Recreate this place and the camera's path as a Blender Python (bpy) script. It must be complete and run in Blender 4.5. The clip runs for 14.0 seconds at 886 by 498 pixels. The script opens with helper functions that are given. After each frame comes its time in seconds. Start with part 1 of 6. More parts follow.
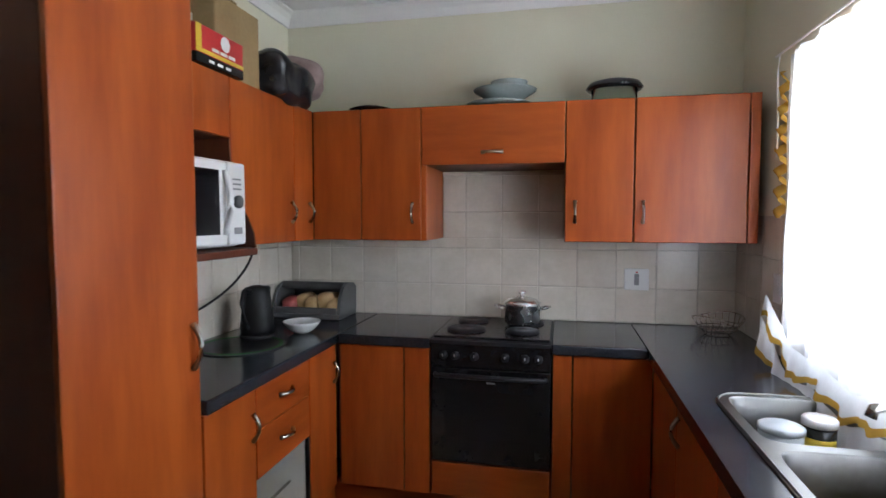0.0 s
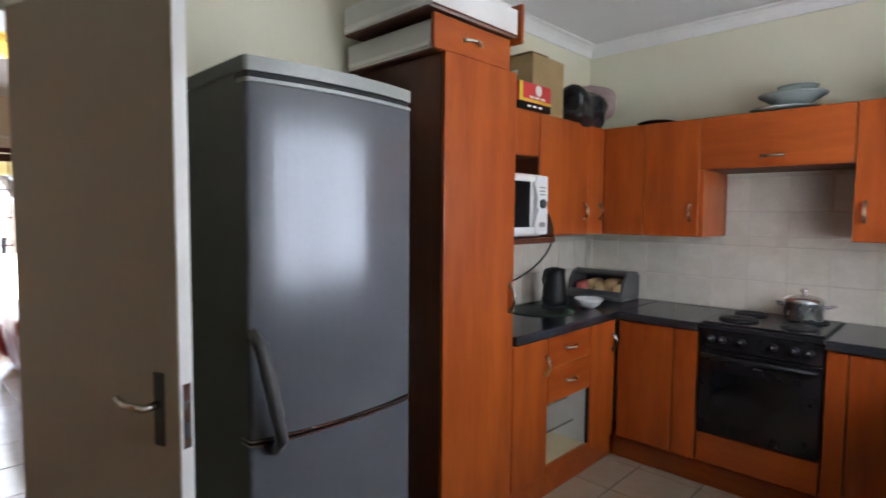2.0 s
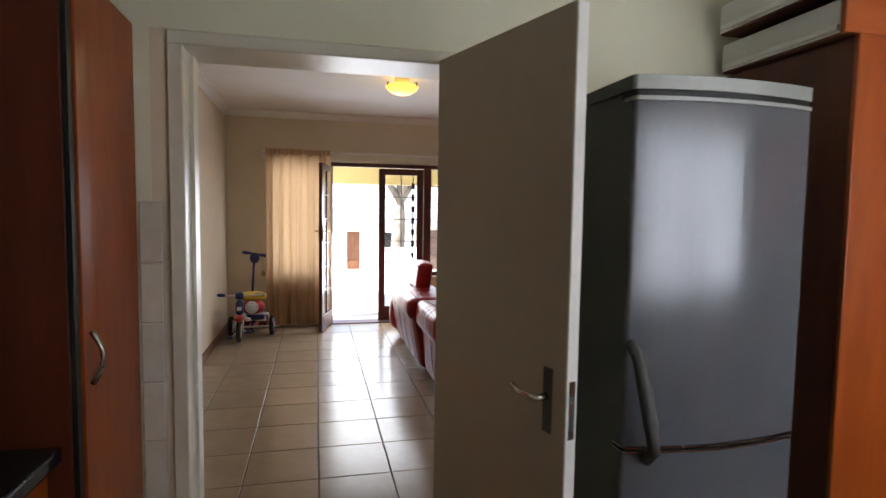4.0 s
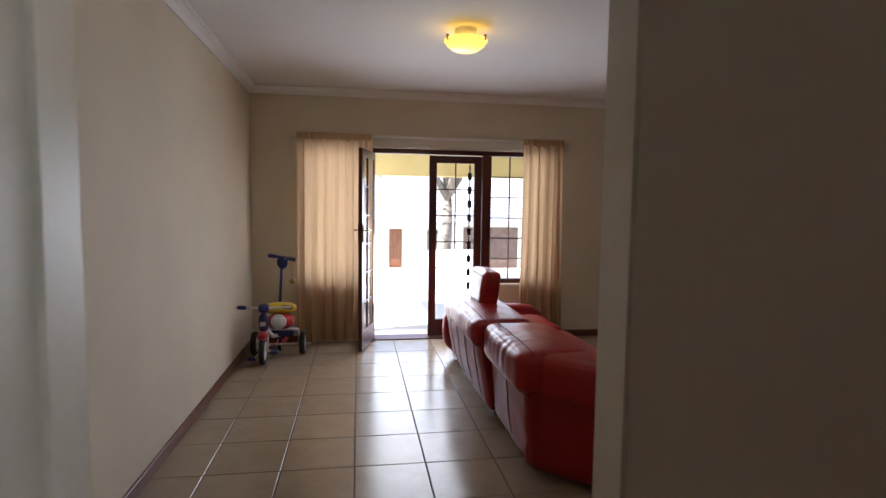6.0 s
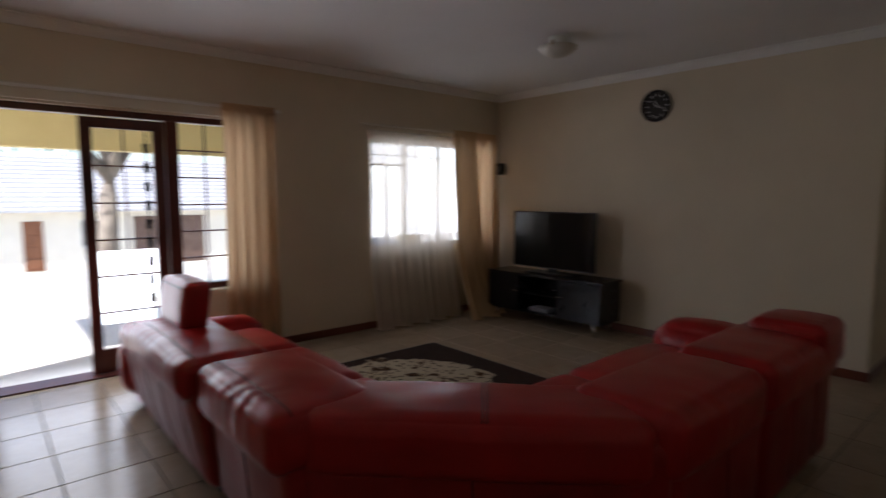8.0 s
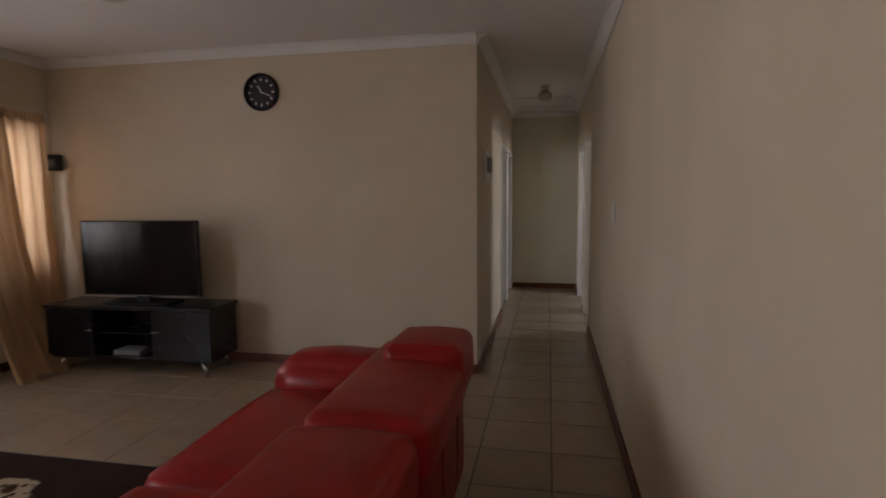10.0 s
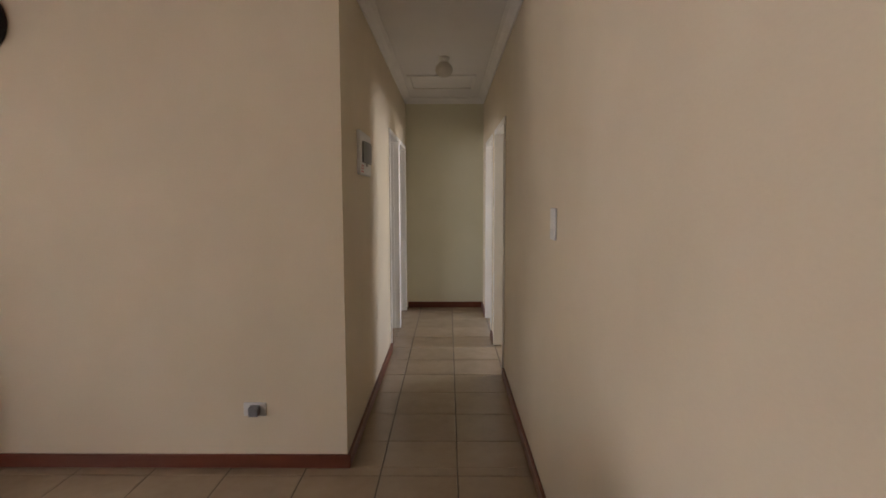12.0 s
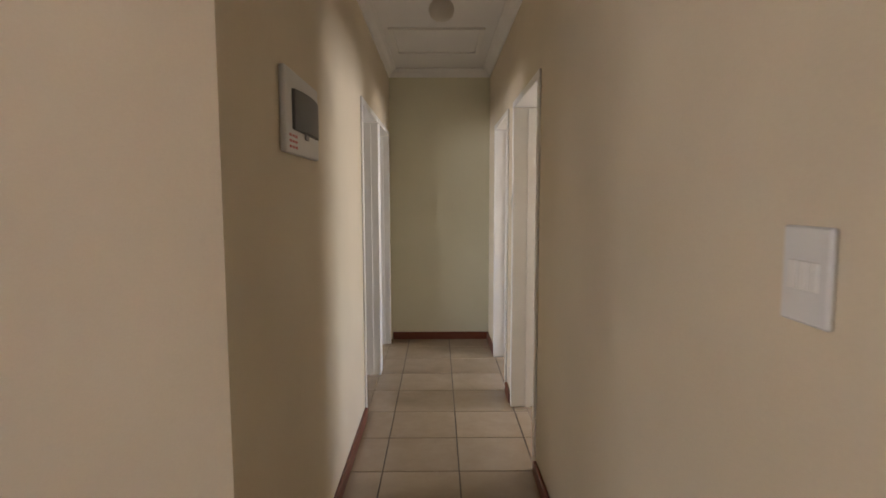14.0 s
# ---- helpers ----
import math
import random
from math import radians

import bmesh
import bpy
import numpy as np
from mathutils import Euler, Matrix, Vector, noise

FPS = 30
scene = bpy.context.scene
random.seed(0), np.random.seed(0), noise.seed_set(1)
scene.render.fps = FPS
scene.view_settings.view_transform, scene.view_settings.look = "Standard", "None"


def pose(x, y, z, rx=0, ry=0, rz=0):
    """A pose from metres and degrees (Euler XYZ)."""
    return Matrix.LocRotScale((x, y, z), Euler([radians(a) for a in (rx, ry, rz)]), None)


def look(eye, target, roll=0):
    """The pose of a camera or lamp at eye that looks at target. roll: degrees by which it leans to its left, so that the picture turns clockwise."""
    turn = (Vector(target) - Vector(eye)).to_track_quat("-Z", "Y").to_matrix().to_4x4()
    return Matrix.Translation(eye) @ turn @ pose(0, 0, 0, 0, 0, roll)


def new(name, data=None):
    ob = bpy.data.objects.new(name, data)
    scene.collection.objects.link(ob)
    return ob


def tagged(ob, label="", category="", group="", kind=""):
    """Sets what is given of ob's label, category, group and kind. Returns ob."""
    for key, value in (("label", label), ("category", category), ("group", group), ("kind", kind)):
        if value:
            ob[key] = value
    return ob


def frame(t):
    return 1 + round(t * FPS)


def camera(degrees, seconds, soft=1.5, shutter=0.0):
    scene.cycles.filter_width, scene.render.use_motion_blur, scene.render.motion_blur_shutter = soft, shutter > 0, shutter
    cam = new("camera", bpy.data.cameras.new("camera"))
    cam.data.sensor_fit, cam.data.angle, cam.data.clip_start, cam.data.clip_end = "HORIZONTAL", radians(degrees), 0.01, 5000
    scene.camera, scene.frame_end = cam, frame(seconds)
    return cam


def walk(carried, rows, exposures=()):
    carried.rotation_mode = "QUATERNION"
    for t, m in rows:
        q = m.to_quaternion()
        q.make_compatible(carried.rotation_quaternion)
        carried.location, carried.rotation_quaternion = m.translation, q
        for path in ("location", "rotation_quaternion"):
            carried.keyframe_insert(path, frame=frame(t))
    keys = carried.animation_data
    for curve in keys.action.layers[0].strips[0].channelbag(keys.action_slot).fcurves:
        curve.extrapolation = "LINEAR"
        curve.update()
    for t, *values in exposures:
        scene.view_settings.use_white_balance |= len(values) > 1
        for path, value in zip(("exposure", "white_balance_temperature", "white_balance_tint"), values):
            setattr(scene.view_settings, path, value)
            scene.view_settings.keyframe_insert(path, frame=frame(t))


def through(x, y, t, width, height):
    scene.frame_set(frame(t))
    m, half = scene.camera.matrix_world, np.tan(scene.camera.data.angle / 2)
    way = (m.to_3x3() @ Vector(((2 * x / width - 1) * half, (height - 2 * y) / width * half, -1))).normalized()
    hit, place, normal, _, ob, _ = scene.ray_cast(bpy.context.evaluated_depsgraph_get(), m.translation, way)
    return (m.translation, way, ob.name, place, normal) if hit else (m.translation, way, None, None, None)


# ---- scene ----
cam = camera(78.42, 14.0, shutter=0.4)
PATH = [
    (0, (1.818, -0.658, 1.462), (1.392, 1.293, 1.346), 0.01),
    (0.5, (1.914, -0.859, 1.458), (1.370, 1.061, 1.330), 0.24),
    (1, (2.030, -1.012, 1.462), (1.279, 0.837, 1.331), 0.39),
    (1.5, (2.140, -1.136, 1.469), (1.032, 0.524, 1.334), 0.53),
    (2, (2.232, -1.220, 1.462), (0.843, 0.213, 1.334), 0.49),
    (2.5, (2.262, -1.306, 1.473), (0.665, -0.108, 1.351), 0.57),
    (3, (2.267, -1.361, 1.498), (0.470, -0.493, 1.365), 0.67),
    (3.5, (2.269, -1.379, 1.504), (0.369, -0.768, 1.372), 1.00),
    (4, (2.194, -1.390, 1.495), (0.251, -0.934, 1.358), 0.86),
    (4.2, (2.119, -1.421, 1.483), (0.171, -0.989, 1.348), 1.02),
    (6.3, (0.787, -1.331, 1.468), (-1.184, -1.025, 1.316), 0.72),
    (6.5, (0.665, -1.313, 1.453), (-1.302, -0.987, 1.299), 0.88),
    (7, (0.366, -1.267, 1.444), (-1.582, -0.845, 1.282), 0.66),
    (7.5, (0.132, -1.131, 1.452), (-1.744, -0.465, 1.265), 0.68),
    (8, (-0.050, -1.225, 1.458), (-1.554, 0.078, 1.259), 0.12),
    (8.5, (-0.243, -1.118, 1.462), (-1.354, 0.531, 1.253), 0.19),
    (9, (-0.353, -0.906, 1.465), (-1.172, 0.907, 1.268), 0.32),
    (9.2, (-0.370, -0.814, 1.467), (-1.090, 1.042, 1.269), -0.29),
    (11.3, (-0.510, 0.639, 1.469), (-0.571, 2.629, 1.275), 0.06),
    (11.5, (-0.486, 0.784, 1.470), (-0.529, 2.774, 1.274), -0.47),
    (12, (-0.452, 1.184, 1.464), (-0.472, 3.175, 1.270), -0.12),
    (12.5, (-0.461, 1.603, 1.463), (-0.465, 3.593, 1.269), -0.42),
    (13, (-0.458, 2.021, 1.468), (-0.450, 4.011, 1.277), -0.39),
    (13.5, (-0.506, 2.396, 1.466), (-0.484, 4.387, 1.273), 0.30),
    (14, (-0.511, 2.764, 1.452), (-0.495, 4.755, 1.264), -0.11),
]
EXPOSE = [(0.0, 2.14, 5800, 13), (0.5, 1.92, 5650, 13), (1.0, 1.75, 5500, 13), (1.5, 2.05, 5700, 13), (2.0, 2.25, 5900, 13), (2.5, 2.35, 5950, 13), (3.0, 2.28, 6100, 13), (3.5, 2.05, 6200, 13), (4.2, 1.85, 6300, 14),
          (6.3, 1.68, 5850, 16), (7.0, 1.52, 5950, 17), (7.5, 1.15, 6000, 17), (8.0, 0.85, 6000, 17), (8.5, 0.8, 6300, 20), (9.0, 1.16, 6350, 22), (9.2, 1.25, 6350, 22), (11.3, 2.36, 6600, 20), (14.0, 2.83, 6700, 19)]
walk(cam, [(t, look(eye, target, roll)) for t, eye, target, roll in PATH], EXPOSE)

# ---------------------------------------------------------------- daylight
world = bpy.data.worlds.new("sky")
scene.world = world
world.use_nodes = True
wn = world.node_tree.nodes
sky = wn.new("ShaderNodeTexSky")
sky.sky_type, sky.sun_disc = "NISHITA", False
sky.sun_elevation, sky.sun_rotation = radians(41.8), radians(162.6)
wn["Background"].inputs["Strength"].default_value = 0.15
world.node_tree.links.new(sky.outputs[0], wn["Background"].inputs["Color"])
sun = new("sun", bpy.data.lights.new("sun", "SUN"))
sun.data.energy, sun.data.angle, sun.data.color = 5.0, radians(0.6), (1.0, 0.95, 0.87)
# the sun stands high behind the house, so no beam falls in at the front door
sun.matrix_world = look((5, -16, 15), (0, 0, 0))


def window_light(name, at, to, sx, sy, watts, color=(0.93, 0.97, 1.0)):
    """Skylight that enters through one opening."""
    d = bpy.data.lights.new(name, "AREA")
    d.shape, d.size, d.size_y, d.energy, d.color = "RECTANGLE", sx, sy, watts, color
    ob = new(name, d)
    ob.matrix_world = look(at, to)
    return ob


window_light("front_door_daylight", (-5.045, -0.60, 1.10), (-3.0, -0.60, 0.0), 1.15, 1.75, 12)
window_light("living_window_daylight", (-5.205, 2.92, 1.50), (0, 2.92, 1.1), 1.72, 1.05, 6.4)
window_light("sidelight_daylight", (-5.045, -1.60, 1.36), (0, -1.60, 1.3), 0.62, 1.36, 1.35)
window_light("sidelight_daylight_2", (-5.045, 0.47, 1.36), (0, 0.47, 1.3), 0.62, 1.36, 1.28)
window_light("kitchen_window_daylight", (2.86, 0.685, 1.52), (0, 0.25, 1.95), 1.8, 1.0, 12, (0.95, 0.98, 0.98))
window_light("bedroom_window_daylight", (-4.95, 6.9, 1.5), (0, 6.9, 1.0), 1.3, 1.1, 10)
window_light("back_room_window_daylight", (3.05, 6.6, 1.5), (0, 6.6, 1.0), 1.5, 1.1, 8.5)

# ---------------------------------------------------------------- materials


def nodes_of(name):
    m = bpy.data.materials.new(name)
    m.use_nodes = True
    nt = m.node_tree
    return m, nt, nt.nodes["Principled BSDF"]


def surf(name, c1, c2, scale=6.0, rough=0.6, metal=0.0, bump=0.0, bscale=60.0, stretch=(1, 1, 1), rvar=0.08, piece=0.0, island=0.0, spec=0.5, coat=0.0):
    """A painted, woven or grained surface: broad mottling, fine grain, uneven gloss and relief."""
    m, nt, b = nodes_of(name)
    N, L = nt.nodes, nt.links
    tc = N.new("ShaderNodeTexCoord")
    mp = N.new("ShaderNodeMapping")
    mp.inputs["Scale"].default_value = stretch
    L.new(tc.outputs["Object"], mp.inputs["Vector"])
    vec = mp.outputs[0]
    oi = N.new("ShaderNodeObjectInfo")
    if piece:
        off = N.new("ShaderNodeVectorMath")
        off.operation = "MULTIPLY_ADD"
        sc = N.new("ShaderNodeCombineXYZ")
        for k in range(3):
            L.new(oi.outputs["Random"], sc.inputs[k])
        L.new(sc.outputs[0], off.inputs[0])
        off.inputs[1].default_value = (17, 31, 23)
        L.new(vec, off.inputs[2])
        vec = off.outputs[0]
    big = N.new("ShaderNodeTexNoise")
    big.inputs["Scale"].default_value, big.inputs["Detail"].default_value = scale, 5
    fine = N.new("ShaderNodeTexNoise")
    fine.inputs["Scale"].default_value, fine.inputs["Detail"].default_value = bscale, 4
    L.new(vec, big.inputs["Vector"])
    L.new(vec, fine.inputs["Vector"])
    mixf = N.new("ShaderNodeMath")
    mixf.operation = "MULTIPLY_ADD"
    L.new(fine.outputs["Fac"], mixf.inputs[0])
    mixf.inputs[1].default_value = 0.35
    L.new(big.outputs["Fac"], mixf.inputs[2])
    ramp = N.new("ShaderNodeValToRGB")
    ramp.color_ramp.elements[0].position, ramp.color_ramp.elements[1].position = 0.45, 0.9
    ramp.color_ramp.elements[0].color, ramp.color_ramp.elements[1].color = (*c1, 1), (*c2, 1)
    L.new(mixf.outputs[0], ramp.inputs[0])
    col = ramp.outputs[0]
    if piece or island:
        hs = N.new("ShaderNodeHueSaturation")
        mr = N.new("ShaderNodeMapRange")
        w = piece or island
        mr.inputs["To Min"].default_value, mr.inputs["To Max"].default_value = 1 - w, 1 + w
        if piece:
            L.new(oi.outputs["Random"], mr.inputs["Value"])
        else:
            ge = N.new("ShaderNodeNewGeometry")
            L.new(ge.outputs["Random Per Island"], mr.inputs["Value"])
        L.new(mr.outputs[0], hs.inputs["Value"])
        L.new(col, hs.inputs["Color"])
        col = hs.outputs[0]
    L.new(col, b.inputs["Base Color"])
    rr = N.new("ShaderNodeMapRange")
    rr.inputs["To Min"].default_value, rr.inputs["To Max"].default_value = max(0.03, rough - rvar), min(1, rough + rvar)
    L.new(big.outputs["Fac"], rr.inputs["Value"])
    L.new(rr.outputs[0], b.inputs["Roughness"])
    b.inputs["Metallic"].default_value = metal
    b.inputs["Specular IOR Level"].default_value = spec
    b.inputs["Coat Weight"].default_value = coat
    if bump:
        bp = N.new("ShaderNodeBump")
        bp.inputs["Strength"].default_value, bp.inputs["Distance"].default_value = bump, 0.004
        L.new(mixf.outputs[0], bp.inputs["Height"])
        L.new(bp.outputs[0], b.inputs["Normal"])
    return m


def wood(name, dark, light, rough=0.35, axis="Z", fine=28.0, bump=0.06, coat=0.0):
    """Foil or veneer with long streaks along one axis."""
    st = {"Z": (1, 1, 0.15), "X": (0.15, 1, 1), "Y": (1, 0.15, 1)}[axis]
    return surf(name, dark, light, scale=7.0, rough=rough, bump=bump, bscale=fine, stretch=st, rvar=0.05, coat=coat, spec=0.4)


def cloth(name, c, through=0.5, clear=0.0, rough=0.9):
    """Curtain cloth: lets part of the light pass, spread or straight."""
    m, nt, b = nodes_of(name)
    N, L = nt.nodes, nt.links
    tc = N.new("ShaderNodeTexCoord")
    no = N.new("ShaderNodeTexNoise")
    no.inputs["Scale"].default_value, no.inputs["Detail"].default_value = 90, 3
    L.new(tc.outputs["Object"], no.inputs["Vector"])
    ramp = N.new("ShaderNodeValToRGB")
    ramp.color_ramp.elements[0].color = (*[0.86 * v for v in c], 1)
    ramp.color_ramp.elements[1].color = (*c, 1)
    L.new(no.outputs["Fac"], ramp.inputs[0])
    L.new(ramp.outputs[0], b.inputs["Base Color"])
    b.inputs["Roughness"].default_value = rough
    b.inputs["Specular IOR Level"].default_value = 0.1
    tl = N.new("ShaderNodeBsdfTranslucent")
    L.new(ramp.outputs[0], tl.inputs["Color"])
    mx = N.new("ShaderNodeMixShader")
    mx.inputs[0].default_value = through
    L.new(b.outputs[0], mx.inputs[1])
    L.new(tl.outputs[0], mx.inputs[2])
    out = N["Material Output"]
    last = mx
    if clear:
        tr = N.new("ShaderNodeBsdfTransparent")
        m2 = N.new("ShaderNodeMixShader")
        m2.inputs[0].default_value = clear
        L.new(mx.outputs[0], m2.inputs[1])
        L.new(tr.outputs[0], m2.inputs[2])
        last = m2
    L.new(last.outputs[0], out.inputs["Surface"])
    return m


def glass(name, tint=(1, 1, 1), rough=0.0):
    m, nt, b = nodes_of(name)
    b.inputs["Base Color"].default_value = (*tint, 1)
    b.inputs["Roughness"].default_value = rough
    b.inputs["Transmission Weight"].default_value = 1.0
    b.inputs["IOR"].default_value = 1.1
    return m


def glow(name, c, strength):
    m, nt, b = nodes_of(name)
    b.inputs["Base Color"].default_value = (*c, 1)
    b.inputs["Emission Color"].default_value = (*c, 1)
    b.inputs["Emission Strength"].default_value = strength
    b.inputs["Roughness"].default_value = 0.3
    return m


M_WALL = surf("cream_wall_paint", (0.62, 0.54, 0.405), (0.69, 0.605, 0.465), 1.6, 0.75, bump=0.10, bscale=140)
M_KWALL = surf("pale_green_cream_paint", (0.67, 0.645, 0.49), (0.73, 0.705, 0.55), 1.6, 0.75, bump=0.10, bscale=140)
M_CEIL = surf("white_ceiling_paint", (0.74, 0.73, 0.72), (0.80, 0.79, 0.78), 1.2, 0.85, bump=0.06, bscale=90)
M_CORN = surf("white_cornice_paint", (0.76, 0.75, 0.73), (0.82, 0.81, 0.79), 3, 0.7)
M_SKIRT = wood("dark_red_wood_skirting", (0.11, 0.030, 0.016), (0.175, 0.052, 0.028), 0.35, "Y")
M_SKIRTX = wood("dark_red_wood_skirting_x", (0.11, 0.030, 0.016), (0.175, 0.052, 0.028), 0.35, "X")
M_TILE = surf("beige_ceramic_floor_tile", (0.305, 0.23, 0.155), (0.35, 0.27, 0.188), 7, 0.22, bump=0.05, bscale=26, piece=0.05, rvar=0.03)
M_GROUT = surf("dark_brown_grout", (0.07, 0.05, 0.036), (0.12, 0.09, 0.065), 20, 0.9)
M_KTILE = surf("beige_wall_tile", (0.58, 0.53, 0.45), (0.67, 0.62, 0.54), 9, 0.22, bump=0.06, bscale=50, piece=0.04, rvar=0.08)
M_KGROUT = surf("pale_grout", (0.47, 0.43, 0.37), (0.55, 0.51, 0.45), 20, 0.9)
M_CAB = wood("orange_cherry_foil", (0.255, 0.044, 0.006), (0.40, 0.088, 0.012), 0.33)
M_CABX = wood("orange_cherry_foil_x", (0.255, 0.044, 0.006), (0.40, 0.088, 0.012), 0.33, "X")
M_CABY = wood("orange_cherry_foil_y", (0.255, 0.044, 0.006), (0.40, 0.088, 0.012), 0.33, "Y")
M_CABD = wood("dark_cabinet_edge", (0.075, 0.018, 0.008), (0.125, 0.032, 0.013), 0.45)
M_CARC = surf("white_melamine", (0.62, 0.61, 0.58), (0.70, 0.69, 0.66), 5, 0.4)
M_TOP = surf("black_granite_laminate", (0.012, 0.014, 0.018), (0.035, 0.038, 0.046), 160, 0.16, bump=0.02, bscale=400, rvar=0.05)
M_BLACK = surf("black_enamel", (0.008, 0.008, 0.009), (0.016, 0.016, 0.018), 12, 0.2)
M_BLACKM = surf("matt_black_plastic", (0.009, 0.009, 0.010), (0.018, 0.018, 0.020), 14, 0.45, bump=0.05, bscale=200, spec=0.3)
M_OVGLASS = surf("dark_oven_glass", (0.006, 0.006, 0.007), (0.010, 0.010, 0.012), 3, 0.07, rvar=0.03)
M_SINK = surf("dull_sink_steel", (0.14, 0.138, 0.132), (0.19, 0.187, 0.18), 12, 0.36, metal=1.0, rvar=0.04)
M_POT = surf("polished_pot_steel", (0.74, 0.74, 0.74), (0.82, 0.82, 0.81), 12, 0.27, metal=0.95, rvar=0.03)
M_TUB = surf("milky_plastic", (0.36, 0.385, 0.41), (0.44, 0.465, 0.49), 6, 0.3)
M_CHROME = surf("satin_chrome", (0.55, 0.53, 0.50), (0.66, 0.64, 0.60), 14, 0.25, metal=1.0)
M_PEWTER = surf("dark_pewter_handle", (0.32, 0.29, 0.25), (0.43, 0.395, 0.345), 14, 0.28, metal=1.0)
M_FRIDGE = surf("silver_fridge_door", (0.13, 0.137, 0.157), (0.15, 0.157, 0.177), 3, 0.18, metal=0.32, rvar=0.01)
M_FRSIDE = surf("grey_fridge_side", (0.10, 0.11, 0.10), (0.13, 0.14, 0.125), 5, 0.5, bump=0.05, bscale=260)
M_FRTRIM = surf("silver_plastic_trim", (0.30, 0.31, 0.30), (0.35, 0.36, 0.35), 6, 0.4, metal=0.4)
M_DKGREY = surf("dark_grey_plastic", (0.05, 0.05, 0.05), (0.08, 0.08, 0.08), 8, 0.45)
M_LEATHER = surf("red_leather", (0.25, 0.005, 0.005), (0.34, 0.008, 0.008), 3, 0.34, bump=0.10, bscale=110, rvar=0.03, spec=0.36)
# slightly darker red for the sofa's back panels and base
M_LEATHD = surf("darker_red_leather", (0.20, 0.005, 0.005), (0.27, 0.007, 0.007), 3, 0.38, bump=0.10, bscale=110, rvar=0.03, spec=0.35)
M_DOOR = surf("taupe_painted_door", (0.47, 0.395, 0.30), (0.53, 0.45, 0.345), 2, 0.45, bump=0.04, bscale=60, stretch=(1, 1, 0.2))
M_FRAMEW = surf("cream_gloss_door_frame", (0.62, 0.57, 0.47), (0.70, 0.65, 0.54), 4, 0.35)
M_WHITE = surf("white_gloss_paint", (0.74, 0.73, 0.70), (0.80, 0.79, 0.76), 4, 0.35)
M_MAHOG = wood("red_mahogany", (0.055, 0.012, 0.008), (0.115, 0.026, 0.016), 0.3)
M_CURT = cloth("gold_beige_curtain", (0.66, 0.455, 0.27), 0.5)
M_SHEER = cloth("white_sheer_net", (0.78, 0.71, 0.60), 0.6, 0.34)
M_KSHEER = cloth("white_kitchen_sheer", (0.85, 0.85, 0.85), 0.62, 0.18)
M_GOLD = cloth("gold_frill_band", (0.55, 0.33, 0.06), 0.4)
M_GLASS = glass("window_glass")
M_GLASSW = glass("clear_glassware", (0.85, 0.95, 0.95), 0.03)
M_BRASS = surf("aged_brass", (0.30, 0.21, 0.09), (0.42, 0.30, 0.14), 12, 0.35, metal=1.0)
M_LAMPON = glow("lit_yellow_lamp_glass", (1.0, 0.66, 0.10), 0.5)
M_LAMPOFF = surf("frosted_lamp_glass", (0.55, 0.52, 0.46), (0.62, 0.59, 0.52), 6, 0.3)
M_PLW = surf("white_plastic", (0.66, 0.66, 0.65), (0.72, 0.72, 0.71), 5, 0.4)
M_PLGREY = surf("grey_plastic", (0.20, 0.20, 0.21), (0.26, 0.26, 0.27), 5, 0.4)
M_BLUE = surf("blue_plastic", (0.015, 0.022, 0.12), (0.022, 0.032, 0.17), 5, 0.35)
M_RED = surf("red_plastic", (0.45, 0.02, 0.02), (0.55, 0.03, 0.03), 5, 0.35)
M_YEL = surf("yellow_plastic", (0.60, 0.42, 0.02), (0.70, 0.50, 0.04), 5, 0.35)
M_RUBB = surf("black_rubber", (0.012, 0.012, 0.012), (0.025, 0.025, 0.025), 18, 0.75, bump=0.1)
M_CARD = surf("brown_cardboard", (0.25, 0.17, 0.07), (0.33, 0.23, 0.105), 5, 0.8, bump=0.05)
M_PORC = surf("white_glazed_bowl", (0.70, 0.70, 0.69), (0.76, 0.76, 0.75), 5, 0.15)
M_SAGE = surf("grey_green_dish", (0.22, 0.26, 0.25), (0.30, 0.335, 0.325), 5, 0.12)
M_BREAD = surf("bread_and_packets", (0.45, 0.27, 0.10), (0.62, 0.45, 0.24), 14, 0.7, bump=0.3, bscale=40, island=0.25)
M_PACK = surf("red_snack_packet", (0.38, 0.05, 0.05), (0.52, 0.14, 0.12), 14, 0.4)
M_BAG = surf("black_plastic_bag", (0.008, 0.008, 0.010), (0.03, 0.03, 0.034), 10, 0.22, bump=0.9, bscale=18)
M_BAGC = surf("faded_cloth_bundle", (0.24, 0.17, 0.16), (0.36, 0.27, 0.25), 16, 0.8, bump=0.5, bscale=30)
M_TVSCR = surf("black_tv_screen", (0.004, 0.004, 0.005), (0.007, 0.007, 0.008), 3, 0.10, rvar=0.03)
M_TVST = surf("black_gloss_cabinet", (0.009, 0.009, 0.010), (0.016, 0.016, 0.018), 6, 0.25)
M_CLOCK = surf("dark_clock_face", (0.016, 0.014, 0.013), (0.028, 0.025, 0.023), 8, 0.4)

# ---------------------------------------------------------------- building helpers
ORIGIN = {}


def thing(name, label, category, at=(0, 0, 0), group="", turn=0.0, kind=""):
    """An empty at the base of a thing; its parts are given in world places unless it is turned."""
    ob = new(name)
    ob.empty_display_size = 0.1
    ob.matrix_basis = pose(*at, 0, 0, turn)
    ORIGIN[ob] = Vector(at) if turn == 0 else Vector((0, 0, 0))
    return tagged(ob, label, category, group, kind)


